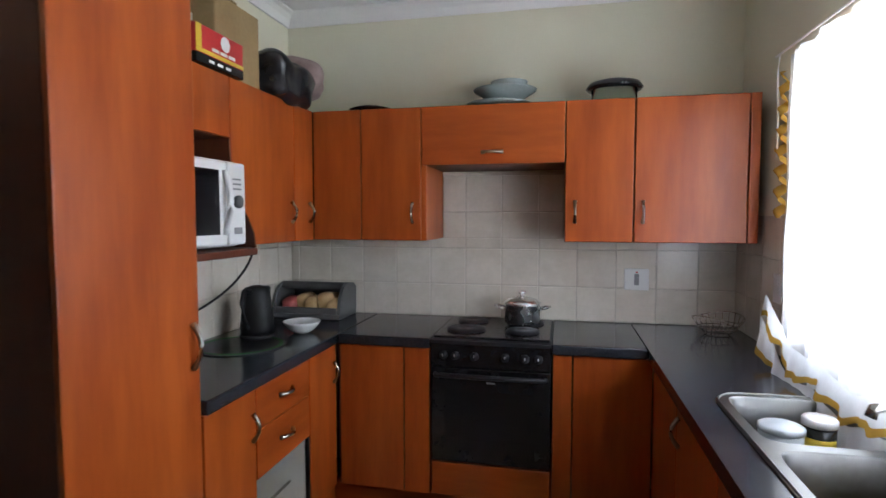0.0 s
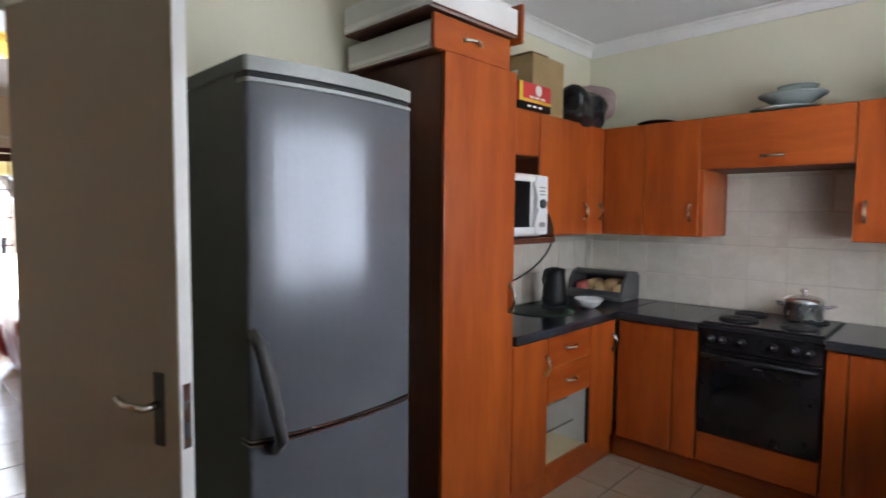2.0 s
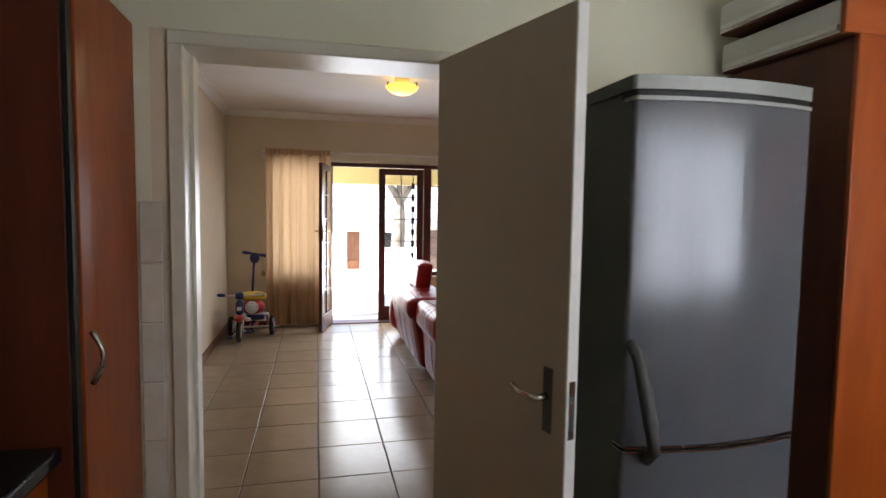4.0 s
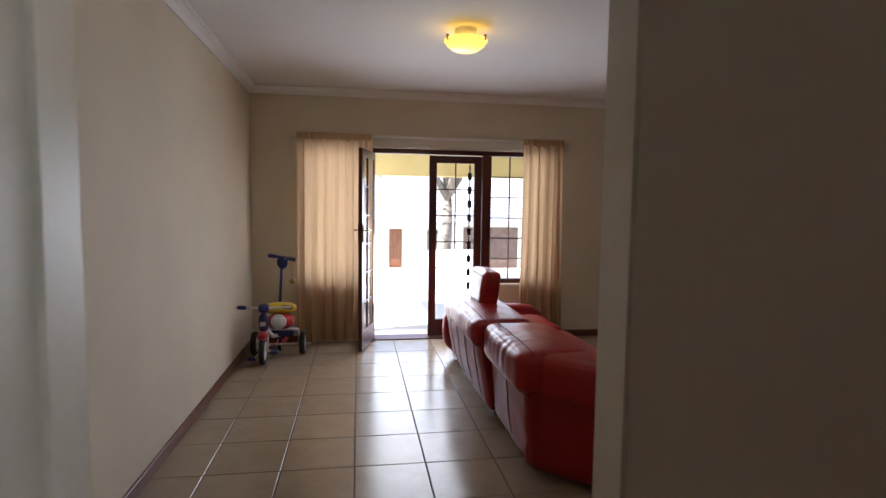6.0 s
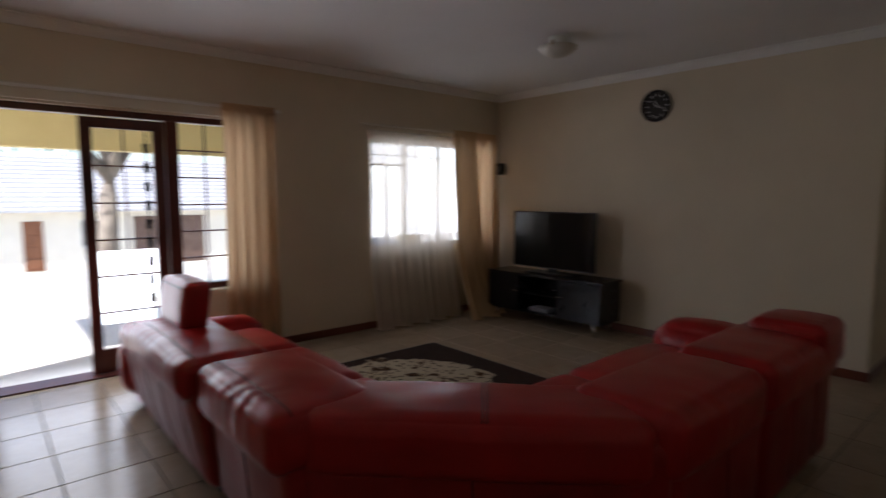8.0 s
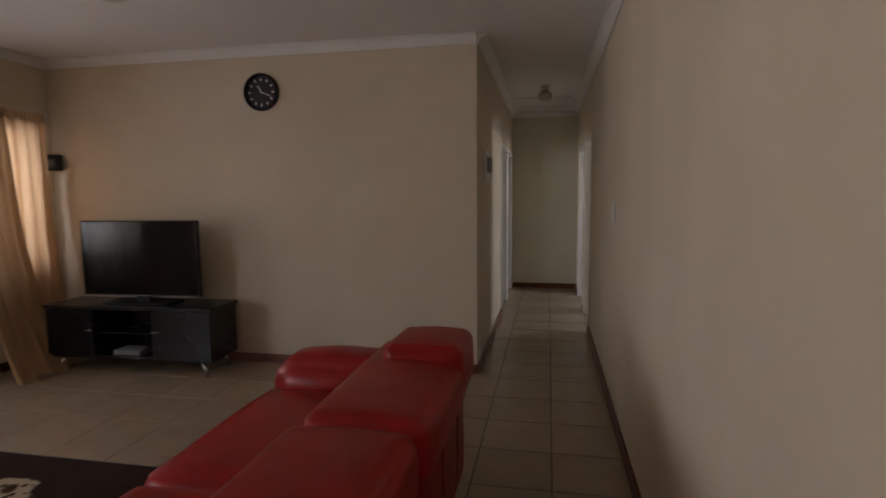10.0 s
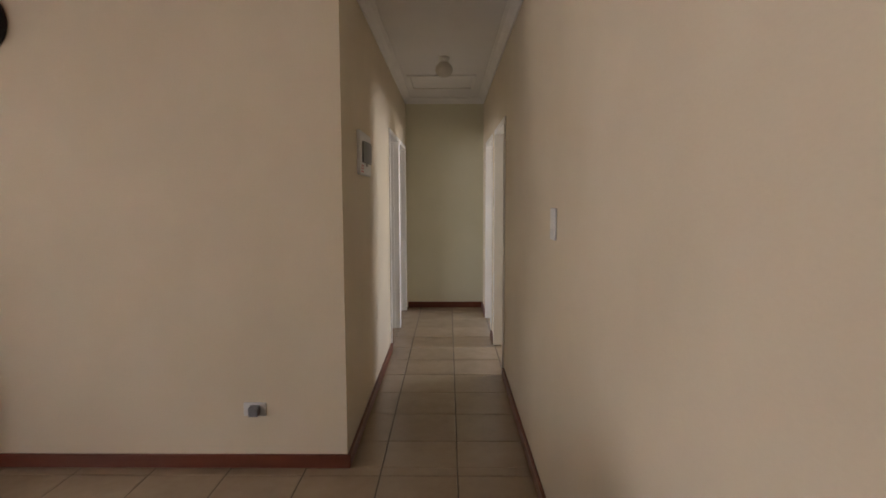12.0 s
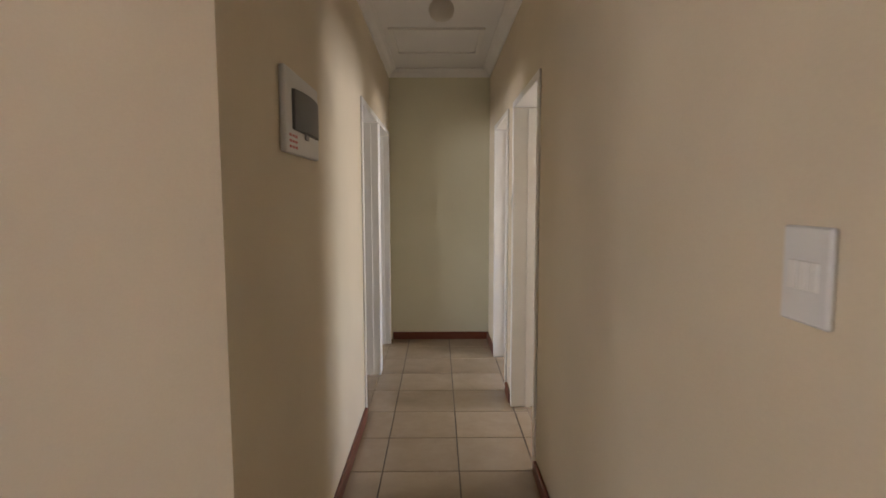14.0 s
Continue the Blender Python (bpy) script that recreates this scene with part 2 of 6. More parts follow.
def part(name, bm, material, parent=None, label="", smooth=False):
    me = bpy.data.meshes.new(name)
    bmesh.ops.recalc_face_normals(bm, faces=bm.faces)
    bm.to_mesh(me)
    bm.free()
    me.materials.append(material)
    if smooth:
        for p in me.polygons:
            p.use_smooth = True
    ob = new(name, me)
    if parent is not None:
        o = ORIGIN.get(parent, Vector((0, 0, 0)))
        me.transform(Matrix.Translation(-o))
        ob.parent = parent
        ORIGIN[ob] = o
    if label:
        ob["label"] = label
    return ob


def single(name, bm, material, label, category, group="", smooth=False, kind=""):
    return tagged(part(name, bm, material, None, "", smooth), label, category, group, kind)


def box(bm, x0, x1, y0, y1, z0, z1, bev=0.0, seg=1, m=None):
    """One cuboid, with rounded edges if asked, added to bm."""
    c = Matrix.Translation(((x0 + x1) / 2, (y0 + y1) / 2, (z0 + z1) / 2)) @ Matrix.Diagonal((abs(x1 - x0), abs(y1 - y0), abs(z1 - z0), 1))
    r = bmesh.ops.create_cube(bm, size=1, matrix=(m @ c) if m else c)
    if bev:
        ed = {e for v in r["verts"] for e in v.link_edges}
        bmesh.ops.bevel(bm, geom=list(ed), offset=bev, segments=seg, profile=0.5, affect="EDGES")
    return bm


def B(x0, x1, y0, y1, z0, z1, bev=0.0, seg=1):
    return box(bmesh.new(), x0, x1, y0, y1, z0, z1, bev, seg)


def tube(bm, pts, r, n=10, closed=False):
    """A round rod along a line of points."""
    pts = [Vector(p) for p in pts]
    rings = []
    up = Vector((0.02, 0.03, 1))
    for i, p in enumerate(pts):
        a = pts[i - 1] if (i or closed) else p
        b = pts[(i + 1) % len(pts)] if (i < len(pts) - 1 or closed) else p
        d = (b - a).normalized()
        s = d.cross(up)
        if s.length < 0.05:
            s = d.cross(Vector((1, 0.1, 0)))
        s.normalize()
        u = s.cross(d)
        rad = r[i] if isinstance(r, (list, tuple)) else r
        rings.append([bm.verts.new(p + rad * (math.cos(2 * math.pi * k / n) * s + math.sin(2 * math.pi * k / n) * u)) for k in range(n)])
    span = len(rings) if closed else len(rings) - 1
    for i in range(span):
        q, w = rings[i], rings[(i + 1) % len(rings)]
        for k in range(n):
            bm.faces.new((q[k], q[(k + 1) % n], w[(k + 1) % n], w[k]))
    if not closed:
        bm.faces.new(rings[0][::-1])
        bm.faces.new(rings[-1])
    return bm


def lathe(bm, profile, at=(0, 0, 0), n=28, axis="Z"):
    """A turned shape from (radius, height) pairs."""
    rings = []
    at = Vector(at)
    for r, z in profile:
        ring = []
        for k in range(n):
            a = 2 * math.pi * k / n
            c, s = r * math.cos(a), r * math.sin(a)
            v = {"Z": (c, s, z), "X": (z, c, s), "Y": (c, z, s)}[axis]
            ring.append(bm.verts.new(at + Vector(v)))
        rings.append(ring)
    for a, b in zip(rings, rings[1:]):
        for k in range(n):
            bm.faces.new((a[k], a[(k + 1) % n], b[(k + 1) % n], b[k]))
    for ring in (rings[0], rings[-1]) if profile[0] != profile[-1] else ():
        if (ring[0].co - ring[n // 2].co).length > 1e-5:
            bm.faces.new(ring)
    bmesh.ops.remove_doubles(bm, verts=bm.verts, dist=1e-6)
    return bm


def stuffed(u, h, r, puff, wrinkle, seed, slant=0.0, gather=0.0):
    """A point of a stuffed block's skin; u lies on the unit cube. gather: ruched leather along the rear top edge."""
    p = Vector((u[0] * h.x, u[1] * h.y, u[2] * h.z))
    core = Vector((max(-h.x + r, min(h.x - r, p.x)), max(-h.y + r, min(h.y - r, p.y)), max(-h.z + r, min(h.z - r, p.z))))
    d = p - core
    nrm = d.normalized() if d.length > 1e-9 else Vector((0, 0, 0))
    q = core + nrm * r if d.length > 1e-9 else p
    ex, ey, ez = 1 - u[0] ** 2, 1 - u[1] ** 2, 1 - u[2] ** 2
    q += nrm * puff * (ex * ey + ex * ez + ey * ez)
    w = noise.noise(Vector((q.x * 6 + seed, q.y * 6, q.z * 9))) + 0.12 * noise.noise(Vector((q.x * 17 + seed, q.y * 17, q.z * 22)))
    q += nrm * wrinkle * w
    if gather:
        near = max(0.0, -u[1] - 0.1) * max(0.0, min(1.0, u[2] + 0.8))
        q += nrm * gather * near * (math.sin(q.x * 62 + 4 * noise.noise(Vector((q.x * 5 + seed, q.y * 9, 0)))) * (0.4 + 0.9 * noise.noise(Vector((q.x * 4, seed, 1)))))
    q.y += slant * (q.z + h.z)
    return q


def puffy(bm, x0, x1, y0, y1, z0, z1, r=0.08, puff=0.02, n=14, wrinkle=0.006, seed=0.0, m=None, slant=0.0, gather=0.0):
    """A stuffed, rounded block with soft creases; slant leans its top along y."""
    c = Vector(((x0 + x1) / 2, (y0 + y1) / 2, (z0 + z1) / 2))
    h = Vector(((x1 - x0) / 2, (y1 - y0) / 2, (z1 - z0) / 2))
    r = min(r, *h)
    tmp = bmesh.new()
    bmesh.ops.create_cube(tmp, size=2)
    bmesh.ops.subdivide_edges(tmp, edges=tmp.edges, cuts=n, use_grid_fill=True)
    for v in tmp.verts:
        q = stuffed(v.co, h, r, puff, wrinkle, seed, slant, gather) + c
        v.co = m @ q if m else q
    me = bpy.data.meshes.new("tmp")
    tmp.to_mesh(me)
    tmp.free()
    bm.from_mesh(me)
    bpy.data.meshes.remove(me)
    return bm


def sheet(bm, nu, nv, fn):
    """A surface fn(u, v) over the unit square."""
    g = [[bm.verts.new(fn(i / nu, j / nv)) for j in range(nv + 1)] for i in range(nu + 1)]
    for i in range(nu):
        for j in range(nv):
            bm.faces.new((g[i][j], g[i + 1][j], g[i + 1][j + 1], g[i][j + 1]))
    return bm


def wall(name, lo, hi, openings, axis, material, label):
    """A wall between two corners with rectangular openings (a0, a1, z0, z1) along its axis."""
    bm = bmesh.new()
    k = 0 if axis == "x" else 1
    cuts = sorted({lo[k], hi[k], *[v for o in openings for v in o[:2]]})
    for a, b in zip(cuts, cuts[1:]):
        holes = [o for o in openings if o[0] <= a + 1e-6 and o[1] >= b - 1e-6]
        zs = [(lo[2], hi[2])]
        for o in holes:
            zs = [p for s, e in zs for p in ((s, min(e, o[2])), (max(s, o[3]), e)) if p[1] - p[0] > 1e-6]
        for s, e in zs:
            if axis == "x":
                box(bm, a, b, lo[1], hi[1], s, e)
            else:
                box(bm, lo[0], hi[0], a, b, s, e)
    return single(name, bm, material, label, "wall", kind="structure")


def cove(bm, x0, y0, x1, y1, inx, iny, z, s=0.075):
    """A coved cornice strip along a wall from (x0, y0) to (x1, y1), leaning into the room."""
    prof = [(0.0, -s), (0.012, -s), (0.018, -s * 0.82), (0.03, -s * 0.5), (0.052, -s * 0.24), (0.066, -0.013), (s, -0.010), (s, 0.0), (0.0, 0.0)]
    ends = []
    for x, y in ((x0, y0), (x1, y1)):
        ends.append([bm.verts.new((x + inx * a, y + iny * a, z + b)) for a, b in prof])
    n = len(prof)
    for k in range(n):
        bm.faces.new((ends[0][k], ends[0][(k + 1) % n], ends[1][(k + 1) % n], ends[1][k]))
    bm.faces.new(ends[0])
    bm.faces.new(ends[1][::-1])
    return bm


# ---------------------------------------------------------------- plan
XK = 0.21        # kitchen face of the wall shared with the living room
XR = 2.70        # kitchen east wall
YC = 2.366       # cooker wall
YK0 = -2.60      # kitchen south wall
ZK = 2.655       # kitchen ceiling
XW = -4.98       # living room west wall
YS = -2.47       # living room south wall
YN = 4.0         # living room north wall
XC = -1.0        # corridor west wall
YE = 8.27        # corridor end
ZL = 2.71        # living room and corridor ceiling
TX, TY, TP, TPY = -0.405, 5.535, 0.409, 0.4065   # floor tile joints and pitch

# slabs that lie just under the tiles and show as joints
floor_l = single("floor", B(-5.23, 0.10, -2.6, 8.4, -0.16, -0.004), M_GROUT, "beige ceramic tiled floor with dark brown joints", "floor", kind="structure")
floor_k = single("floor_kitchen", B(0.10, 2.9, -2.75, 2.6, -0.16, -0.0045), M_GROUT, "pale beige tiled kitchen floor", "floor", kind="structure")
single("floor_back_rooms", B(0.10, 3.2, 2.6, 8.4, -0.16, -0.002), M_TILE, "plain tiled floor of the back room", "floor", kind="structure")
single("floor_bedroom", B(-5.2, -1.12, 4.15, 8.4, -0.003, -0.0005), M_TILE, "plain tiled floor of the bedroom", "floor", kind="structure")

DOOR_K = (-1.85, -0.858, -0.15, 2.06)
R1, R2 = (5.53, 6.46, -0.15, 2.075), (6.76, 7.66, -0.15, 2.075)
L1, L2 = (6.25, 7.16, -0.15, 2.075), (7.22, 8.11, -0.15, 2.075)
wall("wall_shared", (0.0, -2.75, -0.15), (XK, YE + 0.15, 2.9), [DOOR_K, R1, R2], "y", M_WALL, "cream painted wall between living room and kitchen")
FRONT = (-1.98, 0.86, 0.0, 2.115)
SIDE_SILL = 0.62
wall("wall_west", (XW - 0.23, YS - 0.15, -0.15), (XW, YN + 0.12, 2.9), [(-1.22, 0.10, -0.15, 2.115), (-1.98, -1.22, SIDE_SILL, 2.115), (0.10, 0.86, SIDE_SILL, 2.115), (2.03, 3.80, 0.86, 2.06)], "y", M_WALL, "cream painted front wall of the living room")
wall("wall_south", (XW, YS - 0.15, -0.15), (0.0, YS, 2.9), [], "x", M_WALL, "cream painted side wall of the living room")
wall("wall_north", (XW, YN, -0.15), (XC, YN + 0.12, 2.9), [], "x", M_WALL, "cream painted wall behind the television")
wall("wall_corridor_west", (XC - 0.13, YN + 0.12, -0.15), (XC, YE + 0.15, 2.9), [L1, L2], "y", M_WALL, "cream painted corridor wall with door openings")
wall("wall_corridor_end", (XC, YE, -0.15), (0.0, YE + 0.15, 2.9), [], "x", M_KWALL, "pale cream end wall of the corridor")
# kitchen
wall("wall_kitchen_north", (XK, YC, -0.15), (XR + 0.22, YC + 0.15, 2.9), [], "x", M_KWALL, "pale green cream wall above the cooker")
KWIN = (-0.25, 1.63, 1.0, 2.05)
wall("wall_kitchen_east", (XR, YK0 - 0.15, -0.15), (XR + 0.22, YC, 2.9), [KWIN], "y", M_KWALL, "pale green cream kitchen window wall")
wall("wall_kitchen_south", (XK, YK0 - 0.15, -0.15), (XR, YK0, 2.9), [], "x", M_KWALL, "pale green cream kitchen wall")
# the kitchen side of the shared wall carries the greener kitchen paint as a skim coat
bm = bmesh.new()
box(bm, XK, XK + 0.004, YK0, -1.92, 0.0, ZK)
box(bm, XK, XK + 0.004, -0.83, YC, 0.0, ZK)
box(bm, XK, XK + 0.004, -1.92, -0.83, 2.08, ZK)
single("wall_kitchen_west", bm, M_KWALL, "pale green cream kitchen wall with the door", "wall", kind="structure")
# rooms beyond the corridor doors
wall("wall_bedroom_west", (-5.2, 4.12, -0.15), (-5.05, 8.42, 2.9), [(6.2, 7.6, 0.9, 2.1)], "y", M_WALL, "plain bedroom wall with a window opening")
wall("wall_bedroom_north", (-5.05, 8.30, -0.15), (-1.13, 8.42, 2.9), [], "x", M_WALL, "plain bedroom wall")
wall("wall_back_east", (3.05, 2.6, -0.15), (3.2, 8.42, 2.9), [(5.8, 7.4, 0.9, 2.1)], "y", M_WALL, "plain back room wall with a window opening")
wall("wall_back_north", (XK, 8.30, -0.15), (3.05, 8.42, 2.9), [], "x", M_WALL, "plain back room wall")
wall("wall_back_south", (XK, 4.6, -0.15), (3.05, 4.75, 2.9), [], "x", M_WALL, "plain back room wall")

single("ceiling_living", B(XW, 0.0, YS, YE, ZL, ZL + 0.06), M_CEIL, "white painted living room and corridor ceiling", "ceiling", kind="structure")
single("ceiling_kitchen", B(XK, XR, YK0, YC, ZK, ZK + 0.06), M_CEIL, "white painted kitchen ceiling", "ceiling", kind="structure")
single("ceiling_bedroom", B(-5.05, XC - 0.13, 4.12, 8.3, 2.71, 2.77), M_CEIL, "white bedroom ceiling", "ceiling", kind="structure")
single("ceiling_back_room", B(XK, 3.05, 4.75, 8.3, 2.71, 2.77), M_CEIL, "white back room ceiling", "ceiling", kind="structure")
# Unseen roof; its east overhang is added to shade the kitchen window.
single("roof", B(-7.9, 4.0, -3.2, 8.9, 2.92, 3.05), M_CARD, "unseen roof slab with an added overhang that shades the kitchen window", "roof", kind="structure")

bm = bmesh.new()
for a in ((XW, YS, XW, YN, 1, 0), (XW, YN, XC, YN, 0, -1), (XW, YS, 0, YS, 0, 1), (0, YS, 0, YE, -1, 0), (XC, YN - 0.0, XC, YE, 1, 0), (XC, YE, 0, YE, 0, -1)):
    cove(bm, *a, ZL)
single("cornice", bm, M_CORN, "white coved plaster cornice of living room and corridor", "cornice", kind="structure")
bm = bmesh.new()
for a in ((XK + 0.004, YK0, XK + 0.004, YC, 1, 0), (XK, YC, XR, YC, 0, -1), (XR, YK0, XR, YC, -1, 0), (XK, YK0, XR, YK0, 0, 1)):
    cove(bm, *a, ZK)
single("cornice_kitchen", bm, M_CORN, "white coved plaster kitchen cornice", "cornice", kind="structure")


def skirt(name, x0, x1, y0, y1):
    along_x = x1 - x0 > y1 - y0
    single(name, B(x0, x1, y0, y1, 0.0, 0.075, 0.004), M_SKIRTX if along_x else M_SKIRT, "dark red wooden skirting board", "skirting board", "skirting boards", kind="structure")


T = 0.018
skirt("baseboard_south", XW + T, 0.0, YS, YS + T)
skirt("baseboard_west", XW, XW + T, YS, -2.0)
skirt("baseboard_west_2", XW, XW + T, 0.88, YN)
skirt("baseboard_north", XW + T, XC + T, YN - T, YN)
skirt("baseboard_corridor_west", XC, XC + T, YN, 6.24)
skirt("baseboard_end", XC + T, -T, YE - T, YE)
skirt("baseboard_east", -T, 0.0, -0.835, 5.50)
skirt("baseboard_east_2", -T, 0.0, YS + T, -1.93)
skirt("baseboard_east_3", -T, 0.0, 6.49, 6.73)
skirt("baseboard_east_4", -T, 0.0, 7.69, YE)


def door_frame(name, x0, x1, o, mat, label, lip=0.012, jam=0.035):
    """A lining round a door opening in a wall along y, with slim architrave edges on both faces."""
    t = thing(name, label, "door frame", ((x0 + x1) / 2, (o[0] + o[1]) / 2, 0), "door frames", kind="structure")
    a, b, z = o[0], o[1], o[3]
    part("jamb", B(x0 - lip, x1 + lip, a - 0.014, a + jam, 0.0, z - 0.03, 0.004), mat, t)
    part("jamb", B(x0 - lip, x1 + lip, b - jam, b + 0.014, 0.0, z - 0.03, 0.004), mat, t)
    part("head", B(x0 - lip, x1 + lip, a - 0.014, b + 0.014, z - 0.03, z + 0.014, 0.004), mat, t)
    mid = (x0 + x1) / 2
    part("stop", B(mid - 0.02, mid + 0.02, a + jam, a + jam + 0.012, 0, z - 0.042), mat, t)
    part("stop", B(mid - 0.02, mid + 0.02, b - jam - 0.012, b - jam, 0, z - 0.042), mat, t)
    return t


door_frame("door_frame_kitchen", 0.0, XK + 0.004, DOOR_K, M_FRAMEW, "cream painted kitchen door frame")
for nm, o in (("door_frame_right", R1), ("door_frame_far_right", R2)):
    fr = door_frame(nm, 0.0, XK, o, M_WHITE, "white gloss painted corridor door frame")
    part("strike_plate", B(-0.0135, -0.0118, o[1] + 0.004, o[1] + 0.026, 1.36, 1.46), M_CHROME, fr, "small steel strike plate")
for nm, o in (("door_frame_left", L1), ("door_frame_far_left", L2)):
    door_frame(nm, XC - 0.13, XC, o, M_WHITE, "white gloss painted corridor door frame")

# ---------------------------------------------------------------- kitchen cabinets


def bow_handle(parent, p, axis, out, length=0.10):
    """A bowed metal pull fixed at both ends; out is the direction it stands proud."""
    p, out = Vector(p), Vector(out)
    d = Vector({"Z": (0, 0, 1), "X": (1, 0, 0), "Y": (0, 1, 0)}[axis])
    bm = bmesh.new()
    pts = [p + d * (length * (k / 10 - 0.5)) + out * (0.004 + 0.026 * math.sin(math.pi * k / 10)) for k in range(11)]
    tube(bm, pts, [0.009, 0.008, 0.007, 0.0065, 0.0065, 0.0065, 0.0065, 0.0065, 0.007, 0.008, 0.009], 8)
    return part("handle", bm, M_PEWTER, parent, "bowed pewter handle", True)


def unit(name, label, x0, x1, y0, y1, z0, z1, face, fronts, group, back=None):
    """A cabinet: a carcass box and its fronts. face: +x, -x or -y; fronts: (a0, a1, z0, z1, handle, axis) along the face."""
    t = thing(name, label, "cabinet", ((x0 + x1) / 2, (y0 + y1) / 2, z0), group)
    th, g = 0.018, 0.0018
    body = part("body", B(x0 if face != "-x" else x0 + th + 0.002, x1 - th - 0.002 if face == "+x" else x1, y0 + (th + 0.002 if face == "-y" else 0), y1, z0, z1, 0.002), back or M_CABD, t)
    for a0, a1, c0, c1, hd, ax in fronts:
        m = M_CAB
        if face == "+x":
            d = part("door", B(x1 - th, x1, a0 + g, a1 - g, c0 + g, c1 - g, 0.003, 2), M_CABY if ax == "Y" and hd else m, t)
            if hd:
                bow_handle(d, (x1, hd[0], hd[1]), ax, (1, 0, 0))
        elif face == "-x":
            d = part("door", B(x0, x0 + th, a0 + g, a1 - g, c0 + g, c1 - g, 0.003, 2), m, t)
            if hd:
                bow_handle(d, (x0, hd[0], hd[1]), ax, (-1, 0, 0))
        else:
            d = part("door", B(a0 + g, a1 - g, y0, y0 + th, c0 + g, c1 - g, 0.003, 2), M_CABX if ax == "X" and hd else m, t)
            if hd:
                bow_handle(d, (hd[0], y0, hd[1]), ax, (0, -1, 0))
    return t


ZB, ZU = 1.346, 2.005
YU, XLU = 1.956, 0.562
G = "kitchen wall cabinets"
unit("wall_cabinet", "orange cherry corner wall cabinet", XK + 0.01, 0.82, YU, YC - 0.002, ZB, ZU, "-y", [(0.562, 0.82, ZB, ZU, None, "Z")], G)
unit("wall_cabinet", "orange cherry wall cabinet with a bowed metal handle", 0.822, 1.158, YU, YC - 0.002, ZB, ZU, "-y", [(0.822, 1.135, ZB, ZU, (1.092, 1.485), "Z")], G, M_CAB)
unit("wall_cabinet", "short orange cherry cabinet over the cooker", 1.16, 1.828, YU, YC - 0.002, 1.718, ZU, "-y", [(1.137, 1.83, 1.718, ZU, (1.49, 1.775), "X")], G)
unit("wall_cabinet", "orange cherry wall cabinet with a bowed metal handle", 1.832, 2.138, YU, YC - 0.002, ZB, ZU, "-y", [(1.832, 2.137, ZB, ZU, (1.878, 1.487), "Z")], G, M_CAB)
unit("wall_cabinet", "wide orange cherry wall cabinet with a bowed metal handle", 2.14, 2.66, YU, YC - 0.002, ZB, ZU, "-y", [(2.141, 2.612, ZB, ZU, (2.178, 1.487), "Z"), (2.614, 2.66, ZB, ZU, None, "Z")], G, M_CAB)
unit("wall_cabinet", "orange cherry side wall cabinet with a bowed metal handle", XK + 0.006, XLU, 1.24, 1.75, ZB, ZU, "+x", [(1.24, 1.75, ZB, ZU, (1.715, 1.487), "Z")], G, M_CAB)
unit("wall_cabinet", "narrow orange cherry side wall cabinet beside the corner", XK + 0.006, XLU, 1.752, YU - 0.002, ZB, ZU, "+x", [(1.752, YU - 0.002, ZB, ZU, (1.90, 1.487), "Z")], G, M_CAB)
unit("wall_cabinet", "short orange cherry cabinet over the microwave", XK + 0.006, XLU, 0.78, 1.238, 1.768, ZU, "+x", [(0.78, 1.238, 1.768, ZU, None, "Z")], G)

# open microwave shelf with a curved side bracket
t = thing("microwave_shelf", "dark wooden microwave shelf between the cabinets", "shelf", (0.4, 1.1, 1.33))
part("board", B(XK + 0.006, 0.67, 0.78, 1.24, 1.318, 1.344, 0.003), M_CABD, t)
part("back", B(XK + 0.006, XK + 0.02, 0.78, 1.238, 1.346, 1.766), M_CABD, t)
bm = bmesh.new()
gable = [(XK + 0.02, 1.346), (0.665, 1.346), (0.66, 1.40), (0.635, 1.46), (0.60, 1.52), (0.575, 1.60), (0.564, 1.70), (0.562, 1.766), (XK + 0.02, 1.766)]
ga, gb = ([bm.verts.new((x, y, z)) for x, z in gable] for y in (1.228, 1.238))
bm.faces.new(ga)
bm.faces.new(gb[::-1])
for k in range(len(gable)):
    bm.faces.new((ga[k], gb[k], gb[(k + 1) % len(gable)], ga[(k + 1) % len(gable)]))
part("curved_side", bm, M_CABD, t, "curved side panel with its shade put into the brown")
t = thing("microwave_oven", "white microwave oven with a dark window on the shelf", "microwave", (0.42, 1.07, 1.346))
part("case", B(0.23, 0.60, 0.80, 1.225, 1.352, 1.672, 0.012, 2), M_PLW, t)
part("door", B(0.60, 0.63, 0.81, 1.11, 1.36, 1.665, 0.010, 2), M_PLW, t)
part("window", B(0.63, 0.633, 0.83, 1.06, 1.40, 1.63, 0.001), M_OVGLASS, t, "dark window")
bm = bmesh.new()
tube(bm, [(0.632 + 0.028 * math.sin(math.pi * k / 8), 1.09, 1.40 + 0.23 * k / 8) for k in range(9)], 0.010, 8)
part("handle", bm, M_PLW, t, "", True)
pn = part("control_panel", B(0.60, 0.634, 1.112, 1.222, 1.36, 1.665, 0.010, 2), M_PLW, t)
part("knob", lathe(bmesh.new(), [(0.024, 0), (0.024, 0.012), (0.018, 0.016), (0.0, 0.016)], (0.634, 1.165, 1.52), 20, "X"), M_DKGREY, pn, "dark dial", True)
for k in range(3):
    part("mark", B(0.634, 0.6355, 1.14, 1.19, 1.60 - k * 0.018, 1.606 - k * 0.018), M_PLGREY, pn)
part("button", B(0.634, 0.638, 1.14, 1.19, 1.40, 1.425, 0.002), M_PLGREY, pn)
